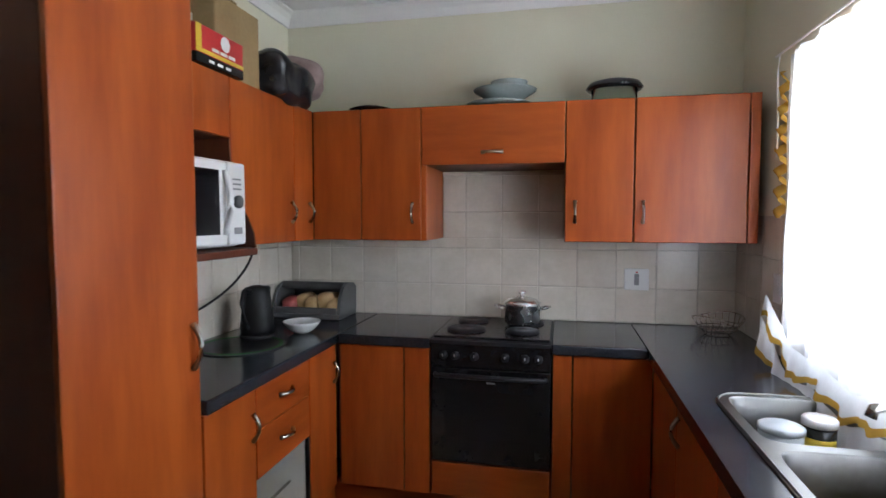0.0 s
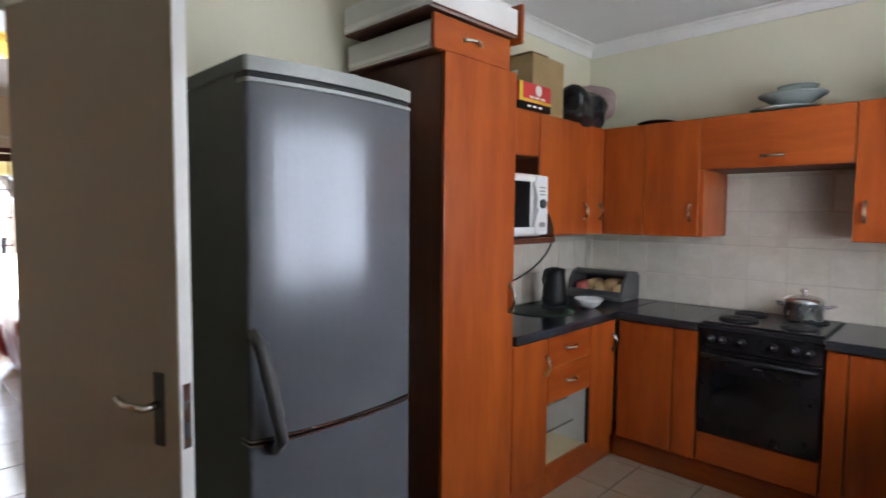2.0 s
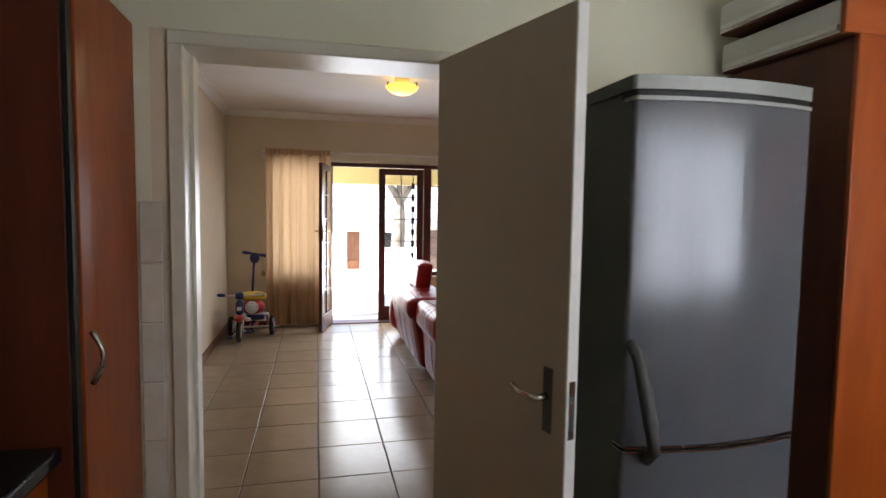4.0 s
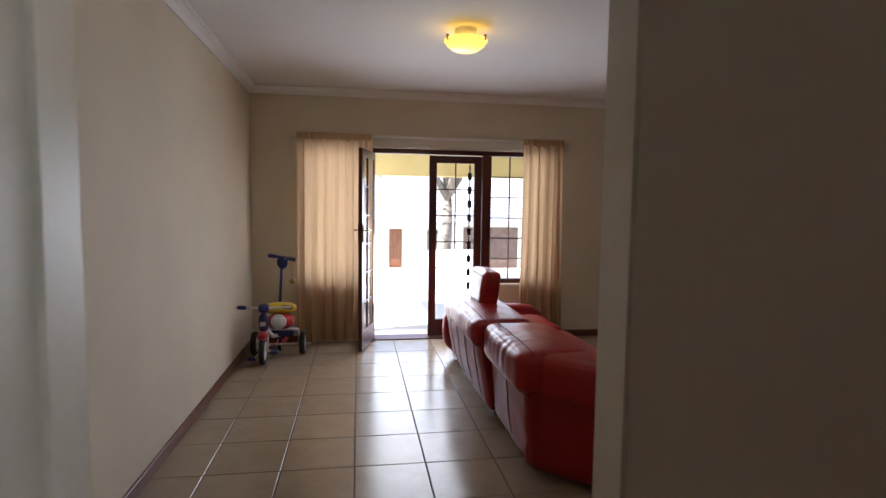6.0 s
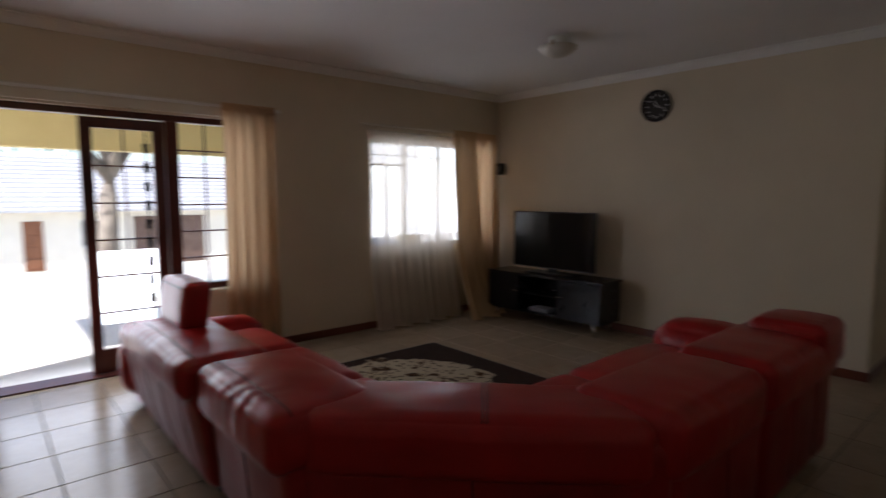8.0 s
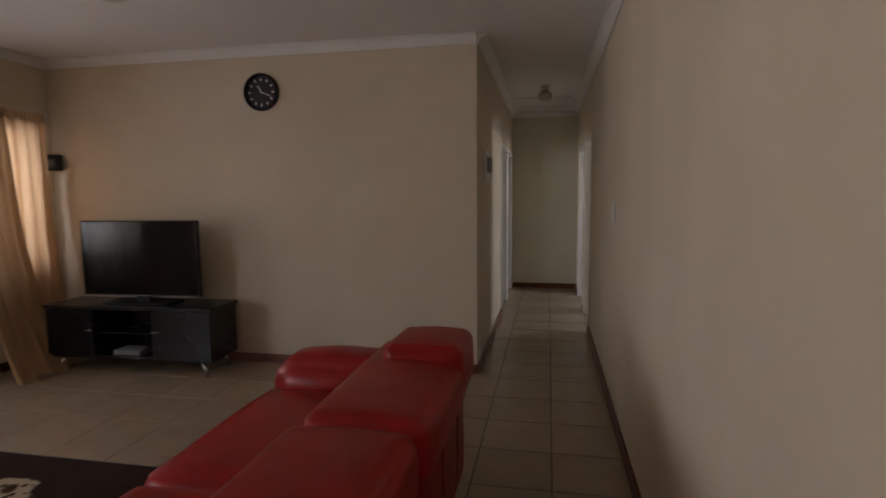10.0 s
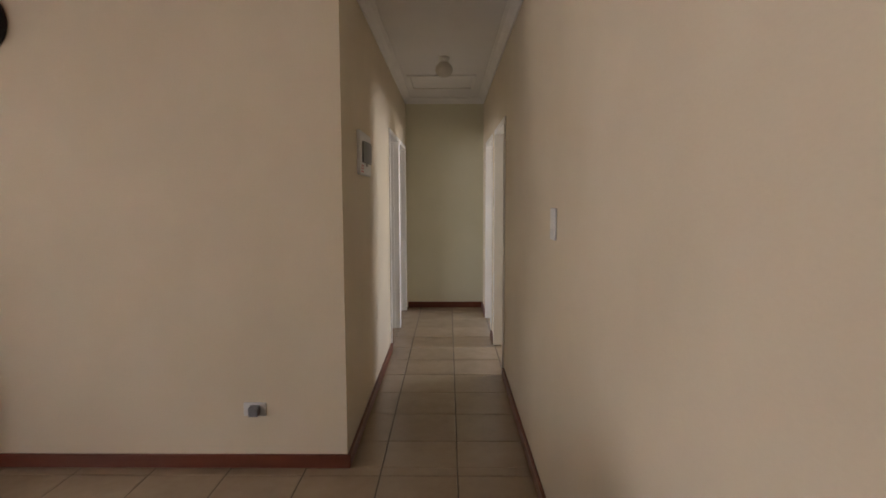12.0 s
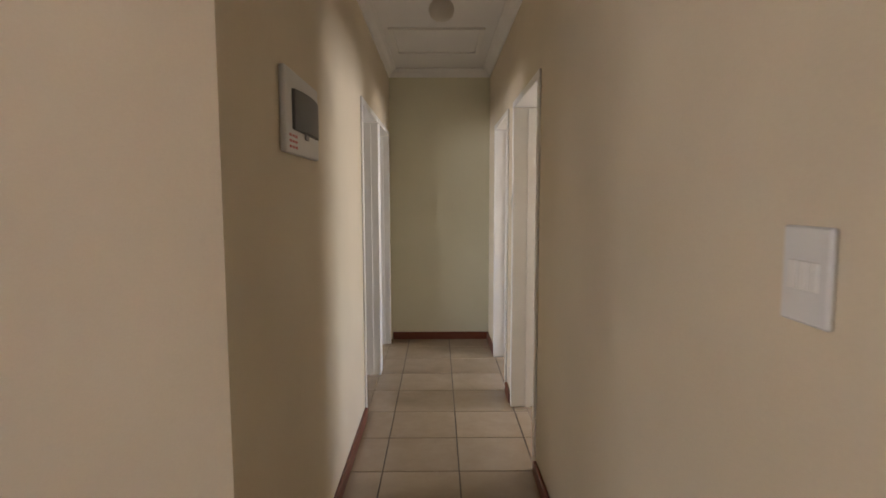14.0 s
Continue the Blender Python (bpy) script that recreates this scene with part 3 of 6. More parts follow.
for yy in (0.85, 1.18):
    part("foot", lathe(bmesh.new(), [(0.012, 0), (0.012, 0.008), (0, 0.008)], (0.5, yy, 1.3445), 10), M_BLACKM, t)
bm = bmesh.new()
P0, P1, P2, P3 = Vector((0.52, 1.232, 1.50)), Vector((0.66, 1.50, 1.40)), Vector((0.52, 1.34, 1.08)), Vector((0.235, 1.10, 1.02))
tube(bm, [P0 * (1 - u) ** 3 + P1 * 3 * u * (1 - u) ** 2 + P2 * 3 * u * u * (1 - u) + P3 * u ** 3 for u in [k / 22 for k in range(23)]], 0.005, 8)
single("power_cord", bm, M_BLACKM, "black appliance cord hanging to the wall socket", "cable", smooth=True)

# base units on a recessed plinth
YF, XF = 1.781, 0.752
Z0, Z1 = 0.15, 0.852
G = "kitchen base cabinets"
unit("base_cabinet", "orange cherry base cabinet with a bowed handle", XK + 0.006, XF, 0.78, 1.07, Z0, Z1, "+x", [(0.78, 1.07, Z0, Z1, (1.045, 0.715), "Z")], G)
t = thing("base_cabinet", "orange cherry drawer unit with an open white bay below", "cabinet", (0.48, 1.2, Z0), G)
D0, D1 = 1.072, 1.494
for nm, q, mt in (("side", (XK + 0.006, XF - 0.02, D0, D0 + 0.016, Z0, Z1), M_CARC), ("side", (XK + 0.006, XF - 0.02, D1 - 0.016, D1, Z0, Z1), M_CARC), ("back", (XK + 0.006, XK + 0.012, D0 + 0.016, D1 - 0.016, Z0 + 0.016, Z1), M_CARC),
                  ("divider", (XK + 0.012, XF - 0.02, D0 + 0.016, D1 - 0.016, 0.506, 0.52), M_CARC), ("bay_floor", (XK + 0.012, XF - 0.02, D0 + 0.016, D1 - 0.016, Z0 + 0.02, Z0 + 0.036), surf("yellowed_board", (0.46, 0.38, 0.22), (0.56, 0.47, 0.29), 6, 0.6)),
                  ("front_rail", (XF - 0.018, XF, D0 + 0.002, D1 - 0.002, Z0 + 0.002, 0.186), M_CABY), ("edge_strip", (XF - 0.016, XF - 0.001, D1 - 0.016, D1 - 0.003, 0.188, 0.50), M_BLACKM)):
    part(nm, B(*q), mt, t)
for c0, c1 in ((0.690, 0.846), (0.508, 0.686)):
    d = part("drawer_front", B(XF - 0.018, XF, D0 + 0.002, D1 - 0.002, c0, c1, 0.003, 2), M_CABY, t)
    bow_handle(d, (XF, (D0 + D1) / 2, (c0 + c1) / 2 + 0.005), "Y", (1, 0, 0))
for z, x in ((0.42, 0.62), (0.30, 0.66), (0.30, 0.36)):
    bm = bmesh.new()
    tube(bm, [(x, D0 + 0.018, z), (x, D1 - 0.018, z)], 0.006, 8)
    part("rail", bm, M_CHROME, t, "thin wire rail", True)
unit("base_cabinet", "orange cherry corner base cabinet with a bowed handle", XK + 0.006, XF, 1.496, YF, Z0, Z1, "+x", [(1.496, YF, Z0, Z1, (1.745, 0.72), "Z")], G)
unit("base_cabinet", "orange cherry base cabinet beside the oven", XF + 0.002, 1.094, YF, YC - 0.01, Z0, Z1, "-y", [(XF + 0.02, 1.094, Z0, Z1, None, "Z")], G)
unit("base_cabinet", "narrow orange cherry filler beside the oven", 1.096, 1.222, YF, YC - 0.01, Z0, Z1, "-y", [(1.096, 1.222, Z0, Z1, None, "Z")], G)
unit("base_cabinet", "narrow orange cherry filler beside the oven", 1.786, 1.872, YF, YC - 0.01, Z0, Z1, "-y", [(1.786, 1.872, Z0, Z1, None, "Z")], G)
unit("base_cabinet", "orange cherry base cabinet beside the sink run", 1.874, 2.195, YF, YC - 0.01, Z0, Z1, "-y", [(1.874, 2.21, Z0, Z1, None, "Z")], G)
for a, b, hy in ((1.30, 1.779, None), (0.80, 1.298, 1.24), (0.30, 0.798, 0.36), (-0.16, 0.298, 0.24), (-0.60, -0.162, -0.22)):
    # the two units under the sink are low boxes, so that the bowls hang free
    top = Z1 if b > 1.5 or a < -0.1 else 0.70
    t = unit("base_cabinet", "orange cherry sink run base cabinet", 2.212, XR - 0.004, a, b, Z0, top, "-x", [(a, b, Z0, Z1, (hy, 0.745) if hy else None, "Z")], G)
bm = bmesh.new()
box(bm, XK + 0.006, 0.71, 0.78, 1.85, 0.0, 0.148)
box(bm, 0.71, 2.25, 1.85, YC - 0.01, 0.0, 0.148)
box(bm, 2.25, XR - 0.004, -0.60, 1.85, 0.0, 0.148)
single("plinth", bm, M_CABX, "orange cherry plinth under the kitchen units", "plinth")

# worktops
bm = bmesh.new()
box(bm, XK + 0.006, 0.769, 0.78, YC - 0.004, Z1 + 0.001, 0.90, 0.008, 3)
single("worktop", bm, M_TOP, "black speckled worktop along the side wall", "worktop")
t = thing("worktop", "black speckled worktop beside the cooker", "worktop", (1.5, 2.05, Z1))
part("left_piece", B(0.771, 1.226, 1.761, YC - 0.004, Z1 + 0.001, 0.90, 0.008, 3), M_TOP, t)
part("right_piece", B(1.782, 2.184, 1.761, YC - 0.004, Z1 + 0.001, 0.90, 0.008, 3), M_TOP, t)
t = thing("worktop", "black speckled worktop holding the steel sink", "worktop", (2.43, 0.9, Z1))
SX0, SX1, SY0, SY1 = 2.285, 2.655, -0.15, 1.20
part("front_strip", B(2.186, 2.318, SY0 + 0.012, SY1 - 0.012, Z1 + 0.001, 0.90), M_TOP, t)
part("back_strip", B(2.614, XR - 0.003, SY0 + 0.012, SY1 - 0.012, Z1 + 0.001, 0.90), M_TOP, t)
part("far_piece", B(2.186, XR - 0.003, SY1 - 0.012, YC - 0.004, Z1 + 0.001, 0.90), M_TOP, t)
part("near_piece", B(2.186, XR - 0.003, -0.62, SY0 + 0.012, Z1 + 0.001, 0.90), M_TOP, t)

# steel double-bowl sink with a drainer
t = thing("kitchen_sink", "stainless steel double bowl sink with a ribbed drainer", "sink", (2.47, 0.52, 0.9))


def bowl(cx, cy, hx, hy, depth, z):
    """A pressed rounded bowl, open at the top."""
    bm = bmesh.new()

    def ring(sx, sy, r, zz, n=40):
        out = []
        for k in range(n):
            a = 2 * math.pi * k / n
            e = 0.32
            c, s = math.cos(a), math.sin(a)
            out.append(bm.verts.new((cx + sx * math.copysign(abs(c) ** e, c), cy + sy * math.copysign(abs(s) ** e, s), zz)))
        return out
    rings = [ring(hx, hy, 0, z), ring(hx - 0.006, hy - 0.006, 0, z - 0.006), ring(hx - 0.012, hy - 0.012, 0, z - depth * 0.6), ring(hx - 0.025, hy - 0.025, 0, z - depth * 0.9), ring(hx - 0.06, hy - 0.06, 0, z - depth), ring(0.03, 0.03, 0, z - depth - 0.004)]
    for a, b in zip(rings, rings[1:]):
        for k in range(len(a)):
            bm.faces.new((a[k], a[(k + 1) % len(a)], b[(k + 1) % len(a)], b[k]))
    bm.faces.new(rings[-1])
    return bm


part("bowl", bowl(2.465, 0.985, 0.145, 0.185, 0.15, 0.905), M_SINK, t, "", True)
part("bowl", bowl(2.465, 0.575, 0.145, 0.185, 0.15, 0.905), M_SINK, t, "", True)


def loop(bm, pts, z):
    vs = [bm.verts.new((x, y, z)) for x, y in pts]
    return vs, [bm.edges.new((vs[k], vs[(k + 1) % len(vs)])) for k in range(len(vs))]


def round_rect(x0, x1, y0, y1, r, n=10):
    """Corner points of a rectangle with round corners."""
    out = []
    for cx, cy, a0 in ((x1 - r, y1 - r, 0), (x0 + r, y1 - r, 90), (x0 + r, y0 + r, 180), (x1 - r, y0 + r, 270)):
        out += [(cx + r * math.cos(radians(a0 + 90 * k / n)), cy + r * math.sin(radians(a0 + 90 * k / n))) for k in range(n + 1)]
    return out


def oblong(cx, cy, hx, hy, n=40):
    """The outline of a pressed bowl's mouth."""
    pw = lambda c: math.copysign(abs(c) ** 0.32, c)
    return [(cx + hx * pw(math.cos(2 * math.pi * k / n)), cy + hy * pw(math.sin(2 * math.pi * k / n))) for k in range(n)]


bm = bmesh.new()
rim_pts = round_rect(SX0, SX1, SY0, SY1, 0.10)
vo, eo = loop(bm, rim_pts, 0.9055)
edges = list(eo)
for cy in (0.985, 0.575):
    edges += loop(bm, oblong(2.465, cy, 0.145, 0.185), 0.9055)[1]
bmesh.ops.triangle_fill(bm, use_beauty=True, edges=edges, normal=(0, 0, 1))
low = [bm.verts.new((x, y, 0.8995)) for x, y in rim_pts]
for k in range(len(low)):
    m = (k + 1) % len(low)
    bm.faces.new((vo[k], low[k], low[m], vo[m]))
part("rim", bm, M_SINK, t)
bead = bmesh.new()
tube(bead, [(x, y, 0.906) for x, y in round_rect(SX0 + 0.006, SX1 - 0.006, SY0 + 0.006, SY1 - 0.006, 0.095)], 0.004, 6, True)
part("bead", bead, M_SINK, t, "raised rolled edge", True)
for k in range(9):
    part("rib", B(2.345 + k * 0.03, 2.357 + k * 0.03, -0.11, 0.35, 0.9056, 0.910, 0.002), M_SINK, t)
bm = bmesh.new()
lathe(bm, [(0.028, 0.0), (0.028, 0.015), (0.020, 0.03), (0.019, 0.10), (0.022, 0.115), (0.0, 0.12)], (2.60, 0.70, 0.906), 20)
tube(bm, [(2.60, 0.70, 0.985), (2.56, 0.695, 1.03), (2.515, 0.685, 1.05), (2.49, 0.68, 1.045), (2.482, 0.678, 1.025)], [0.014, 0.013, 0.012, 0.012, 0.012], 12)
tap = single("tap", bm, M_CHROME, "chrome mixer tap behind the sink", "tap", smooth=True)
lv = bmesh.new()
tube(lv, [(2.60, 0.70, 1.024), (2.612, 0.70, 1.05), (2.618, 0.70, 1.07)], 0.007, 8)
part("lever", lv, M_CHROME, tap, "", True)

t = thing("plastic_tub", "clear plastic tub with a lid standing in the sink", "tub", (2.40, 0.93, 0.76))
part("tub", lathe(bmesh.new(), [(0.0, 0), (0.048, 0), (0.055, 0.13), (0.053, 0.13), (0.046, 0.004), (0, 0.004)], (2.40, 0.93, 0.762), 26), M_TUB, t, "", True)
part("lid", lathe(bmesh.new(), [(0.0, 0.13), (0.057, 0.13), (0.057, 0.142), (0.05, 0.146), (0, 0.146)], (2.40, 0.93, 0.762), 26), M_TUB, t, "", True)
t = thing("food_tin", "black and yellow printed tin with a white lid in the sink", "tin", (2.50, 0.95, 0.76))
part("body", lathe(bmesh.new(), [(0.0, 0), (0.04, 0), (0.04, 0.145), (0, 0.145)], (2.50, 0.95, 0.762), 24), M_BLACK, t, "", True)
part("label_patch", lathe(bmesh.new(), [(0.0405, 0.05), (0.041, 0.06), (0.041, 0.105), (0.0405, 0.115)], (2.497, 0.947, 0.762), 24), M_YEL, t, "plain yellow printed band", True)
part("lid", lathe(bmesh.new(), [(0.0, 0.145), (0.043, 0.145), (0.043, 0.162), (0.038, 0.166), (0, 0.166)], (2.50, 0.95, 0.762), 24), M_PORC, t, "white lid", True)
t = thing("dish_soap_bottle", "yellow dish soap bottle with a clear cap in the sink", "bottle", (2.52, 0.50, 0.76))
part("body", lathe(bmesh.new(), [(0.0, 0), (0.036, 0), (0.040, 0.02), (0.040, 0.13), (0.030, 0.16), (0.016, 0.175), (0, 0.175)], (2.52, 0.50, 0.762), 22), M_YEL, t, "", True)
part("cap", lathe(bmesh.new(), [(0.0, 0.175), (0.018, 0.175), (0.017, 0.20), (0.008, 0.215), (0.007, 0.235), (0, 0.236)], (2.52, 0.50, 0.762), 18), M_PLW, t, "", True)
bm = bmesh.new()
for k in range(22):
    a = 2 * math.pi * k / 22
    tube(bm, [(2.56 + r * math.cos(a + tw), 2.16 + r * math.sin(a + tw), z) for r, z, tw in ((0.055, 0.906, 0), (0.08, 0.925, 0.12), (0.10, 0.955, 0.25), (0.115, 0.985 + 0.012 * math.sin(2 * a), 0.3))], 0.0016, 5)
for r, z in ((0.055, 0.905), (0.088, 0.935), (0.115, 0.985)):
    tube(bm, [(2.56 + r * math.cos(2 * math.pi * k / 24), 2.16 + r * math.sin(2 * math.pi * k / 24), z + (0.012 * math.sin(4 * math.pi * k / 24) if z > 0.98 else 0)) for k in range(24)], 0.0025, 6, True)
single("wire_basket", bm, M_CHROME, "chrome wire fruit basket on the worktop", "basket", smooth=True)

# built-in oven and hob
t = thing("oven", "black built-in oven with a control panel under the hob", "oven", (1.505, 1.95, 0.13))
part("body", B(1.228, 1.780, 1.80, 2.34, 0.318, 0.866), M_BLACKM, t)
pn = part("control_panel", B(1.228, 1.780, 1.772, 1.80, 0.772, 0.888, 0.003), M_BLACK, t)
for xx in (1.29, 1.345, 1.435, 1.575, 1.665, 1.725):
    kb = part("knob", lathe(bmesh.new(), [(0.020, 0), (0.020, -0.006), (0.013, -0.010), (0.012, -0.026), (0, -0.027)], (xx, 1.772, 0.826), 18, "Y"), M_BLACKM, pn, "", True)
    part("mark", B(xx - 0.0015, xx + 0.0015, 1.744, 1.7455, 0.826, 0.838), M_PLW, kb, "white pointer line")
dr = part("door", B(1.230, 1.778, 1.775, 1.80, 0.322, 0.766, 0.004, 2), M_BLACK, t)
part("window", B(1.30, 1.71, 1.7735, 1.775, 0.38, 0.66), M_OVGLASS, dr, "dark glass window")
bm = bmesh.new()
tube(bm, [(1.25, 1.772, 0.735), (1.255, 1.745, 0.738), (1.50, 1.738, 0.738), (1.75, 1.745, 0.738), (1.758, 1.772, 0.735)], 0.011, 10)
part("handle", bm, M_BLACKM, dr, "", True)
part("badge", B(1.49, 1.53, 1.7725, 1.7745, 0.70, 0.708), M_PLGREY, dr)
part("lower_panel", B(1.230, 1.778, 1.781, 1.80, 0.152, 0.312, 0.003), M_CABX, t, "orange cherry panel under the oven")
t = thing("hob", "black enamel hob with four solid plates", "hob", (1.505, 2.08, 0.9))
part("base", B(1.228, 1.780, 1.762, 2.36, 0.880, 0.897), M_BLACKM, t)
part("plate_tray", B(1.235, 1.772, 1.81, 2.32, 0.897, 0.908, 0.004, 2), M_BLACK, t)
for xx, yy, r in ((1.365, 1.965, 0.09), (1.64, 1.965, 0.075), (1.365, 2.19, 0.075), (1.64, 2.19, 0.09)):
    part("hot_plate", lathe(bmesh.new(), [(r + 0.006, 0), (r + 0.006, 0.005), (r, 0.012), (0.03, 0.013), (0.026, 0.011), (0, 0.011)], (xx, yy, 0.908), 30), M_BLACKM, t, "", True)
t = thing("cooking_pot", "stainless steel pot with a lid on the hob", "pot", (1.625, 2.14, 0.921))
part("body", lathe(bmesh.new(), [(0, 0), (0.085, 0), (0.09, 0.006), (0.09, 0.095), (0.094, 0.10), (0.088, 0.10), (0.085, 0.01), (0, 0.008)], (1.625, 2.14, 0.922), 32), M_POT, t, "", True)
ld = part("lid", lathe(bmesh.new(), [(0.094, 0.101), (0.094, 0.106), (0.07, 0.122), (0.03, 0.132), (0, 0.133)], (1.625, 2.14, 0.922), 32), M_POT, t, "", True)
part("knob", lathe(bmesh.new(), [(0.010, 0.132), (0.009, 0.145), (0.020, 0.150), (0.020, 0.162), (0, 0.166)], (1.625, 2.14, 0.922), 18), M_POT, ld, "", True)
for s in (-1, 1):
    bm = bmesh.new()
    tube(bm, [(1.625 + s * 0.088, 2.11, 0.995), (1.625 + s * 0.125, 2.11, 1.005), (1.625 + s * 0.14, 2.14, 1.008), (1.625 + s * 0.125, 2.17, 1.005), (1.625 + s * 0.088, 2.17, 0.995)], 0.006, 8)
    part("handle", bm, M_POT, t, "", True)

# worktop things
t = thing("kettle", "black electric kettle on the worktop", "kettle", (0.43, 1.62, 0.9))
part("base", lathe(bmesh.new(), [(0, 0), (0.08, 0), (0.08, 0.018), (0.07, 0.022), (0, 0.022)], (0.43, 1.62, 0.9005), 28), M_BLACKM, t, "", True)
part("jug", lathe(bmesh.new(), [(0, 0.023), (0.075, 0.023), (0.078, 0.05), (0.066, 0.16), (0.060, 0.215), (0.054, 0.235), (0.02, 0.245), (0, 0.245)], (0.43, 1.62, 0.9005), 28), M_BLACKM, t, "", True)
bm = bmesh.new()
tube(bm, [(0.43, 1.565, 1.125), (0.43, 1.52, 1.13), (0.43, 1.50, 1.08), (0.43, 1.51, 1.0), (0.43, 1.545, 0.955)], [0.012, 0.013, 0.013, 0.012, 0.010], 10)
part("handle", bm, M_BLACKM, t, "", True)
part("spout", B(0.405, 0.455, 1.675, 1.71, 1.09, 1.135, 0.012, 2), M_BLACKM, t)
M_BIN = surf("dark_grey_bin", (0.075, 0.078, 0.08), (0.11, 0.113, 0.115), 6, 0.35)
t = thing("bread_bin", "dark grey bread bin with an open front and packets inside", "bread bin", (0.43, 2.20, 0.9))
part("floor_plate", B(0.235, 0.64, 2.09, 2.34, 0.901, 0.93, 0.004), M_BIN, t)
part("back", B(0.25, 0.625, 2.325, 2.34, 0.93, 1.06), M_BIN, t)
for xx in (0.235, 0.622):
    bm = bmesh.new()
    outl = [(2.09, 0.93), (2.34, 0.93), (2.34, 1.06), (2.30, 1.085), (2.22, 1.095), (2.16, 1.075), (2.115, 1.02)]
    a = [bm.verts.new((xx, y, z)) for y, z in outl]
    b = [bm.verts.new((xx + 0.018, y, z)) for y, z in outl]
    bm.faces.new(a)
    bm.faces.new(b[::-1])
    for k in range(len(a)):
        bm.faces.new((a[k], b[k], b[(k + 1) % len(a)], a[(k + 1) % len(a)]))
    part("end", bm, M_BIN, t)
part("roll_top", sheet(bmesh.new(), 2, 10, lambda u, v: Vector((0.253 + 0.369 * u, 2.335 - 0.16 * math.sin(v * 1.6), 1.06 + 0.034 * math.sin(v * 3.1)))), M_DKGREY, t, "rolled-back dark lid", True)
part("front_lip", B(0.253, 0.622, 2.088, 2.10, 0.93, 0.965, 0.004), M_BIN, t)
for k, (xx, yy, w, hgt, mt, lb) in enumerate(((0.31, 2.18, 0.06, 0.075, M_PACK, "red and white snack packets"), (0.38, 2.22, 0.05, 0.09, M_BREAD, "pale brown bread packet"), (0.45, 2.18, 0.06, 0.08, M_BREAD, "pale brown bread packet"), (0.53, 2.2, 0.07, 0.10, M_BREAD, "pale brown bread packet"), (0.585, 2.17, 0.05, 0.07, M_BREAD, "pale brown bread packet"))):
    single("food_packet", puffy(bmesh.new(), xx - w / 2 - 0.012, xx + w / 2 + 0.012, yy - 0.06, yy + 0.08, 0.931, 0.931 + hgt, 0.025, 0.008, 6, 0.012, k * 3.1), mt, lb, "food packet", "packets in the bread bin", True)
t = thing("bowl", "white bowl with a spoon on the worktop", "bowl", (0.585, 1.76, 0.9))
part("bowl_body", lathe(bmesh.new(), [(0, 0.0), (0.035, 0.0), (0.06, 0.016), (0.085, 0.044), (0.09, 0.058), (0.086, 0.058), (0.056, 0.02), (0, 0.01)], (0.585, 1.76, 0.9008), 30), M_PORC, t, "", True)
part("food", lathe(bmesh.new(), [(0.06, 0.028), (0.03, 0.038), (0, 0.04)], (0.585, 1.76, 0.9008), 16), M_CARD, t, "brown sugar", True)
t = thing("place_mat", "black and green woven mat under the kettle", "mat", (0.47, 1.45, 0.9))
part("mat", lathe(bmesh.new(), [(0, 0.0), (0.19, 0.0), (0.19, 0.004), (0, 0.004)], (0.45, 1.45, 0.9004), 40), M_BLACKM, t)
part("border", lathe(bmesh.new(), [(0.165, 0.0045), (0.18, 0.0045), (0.18, 0.006), (0.165, 0.006), (0.165, 0.0045)], (0.45, 1.45, 0.9004), 40), surf("green_binding", (0.015, 0.09, 0.02), (0.03, 0.14, 0.03), 10, 0.7), t, "bright green ring")


def plate_socket(name, label, c, nx, ny, w, h, keys):
    """A wall plate with rocker keys; nx, ny: the way it faces."""
    t = thing(name, label, "socket" if "socket" in name else "switch", c)
    x, y, z = c
    s = (ny, -nx)

    def slab(a0, a1, z0, z1, d0, d1, bev):
        xs = sorted((x + s[0] * a0 + nx * d0, x + s[0] * a1 + nx * d1))
        ys = sorted((y + s[1] * a0 + ny * d0, y + s[1] * a1 + ny * d1))
        return B(*xs, *ys, z + z0, z + z1, bev)
    part("plate", slab(-w / 2, w / 2, -h / 2, h / 2, 0.0005, 0.010, 0.003), M_PLW, t)
    for a0, a1, z0, z1, m in keys:
        part("rocker", slab(a0, a1, z0, z1, 0.010, 0.013, 0.001), m, t)
    return t


plate_socket("cooker_switch_socket", "white cooker isolator switch on the wall tiles", (2.208, YC - 0.008, 1.135), 0, -1, 0.125, 0.115, [(-0.012, 0.012, -0.03, 0.03, M_PLGREY), (-0.006, 0.006, 0.034, 0.042, M_RED)])
plate_socket("wall_socket", "white plug socket on the tiled window wall", (XR - 0.008, 1.80, 1.17), -1, 0, 0.075, 0.12, [(-0.02, 0.02, 0.01, 0.04, M_PLW)])
plate_socket("wall_socket", "white plug socket above the side worktop", (XK + 0.012, 1.12, 1.05), 1, 0, 0.12, 0.075, [(-0.03, 0.0, -0.015, 0.02, M_PLW)])

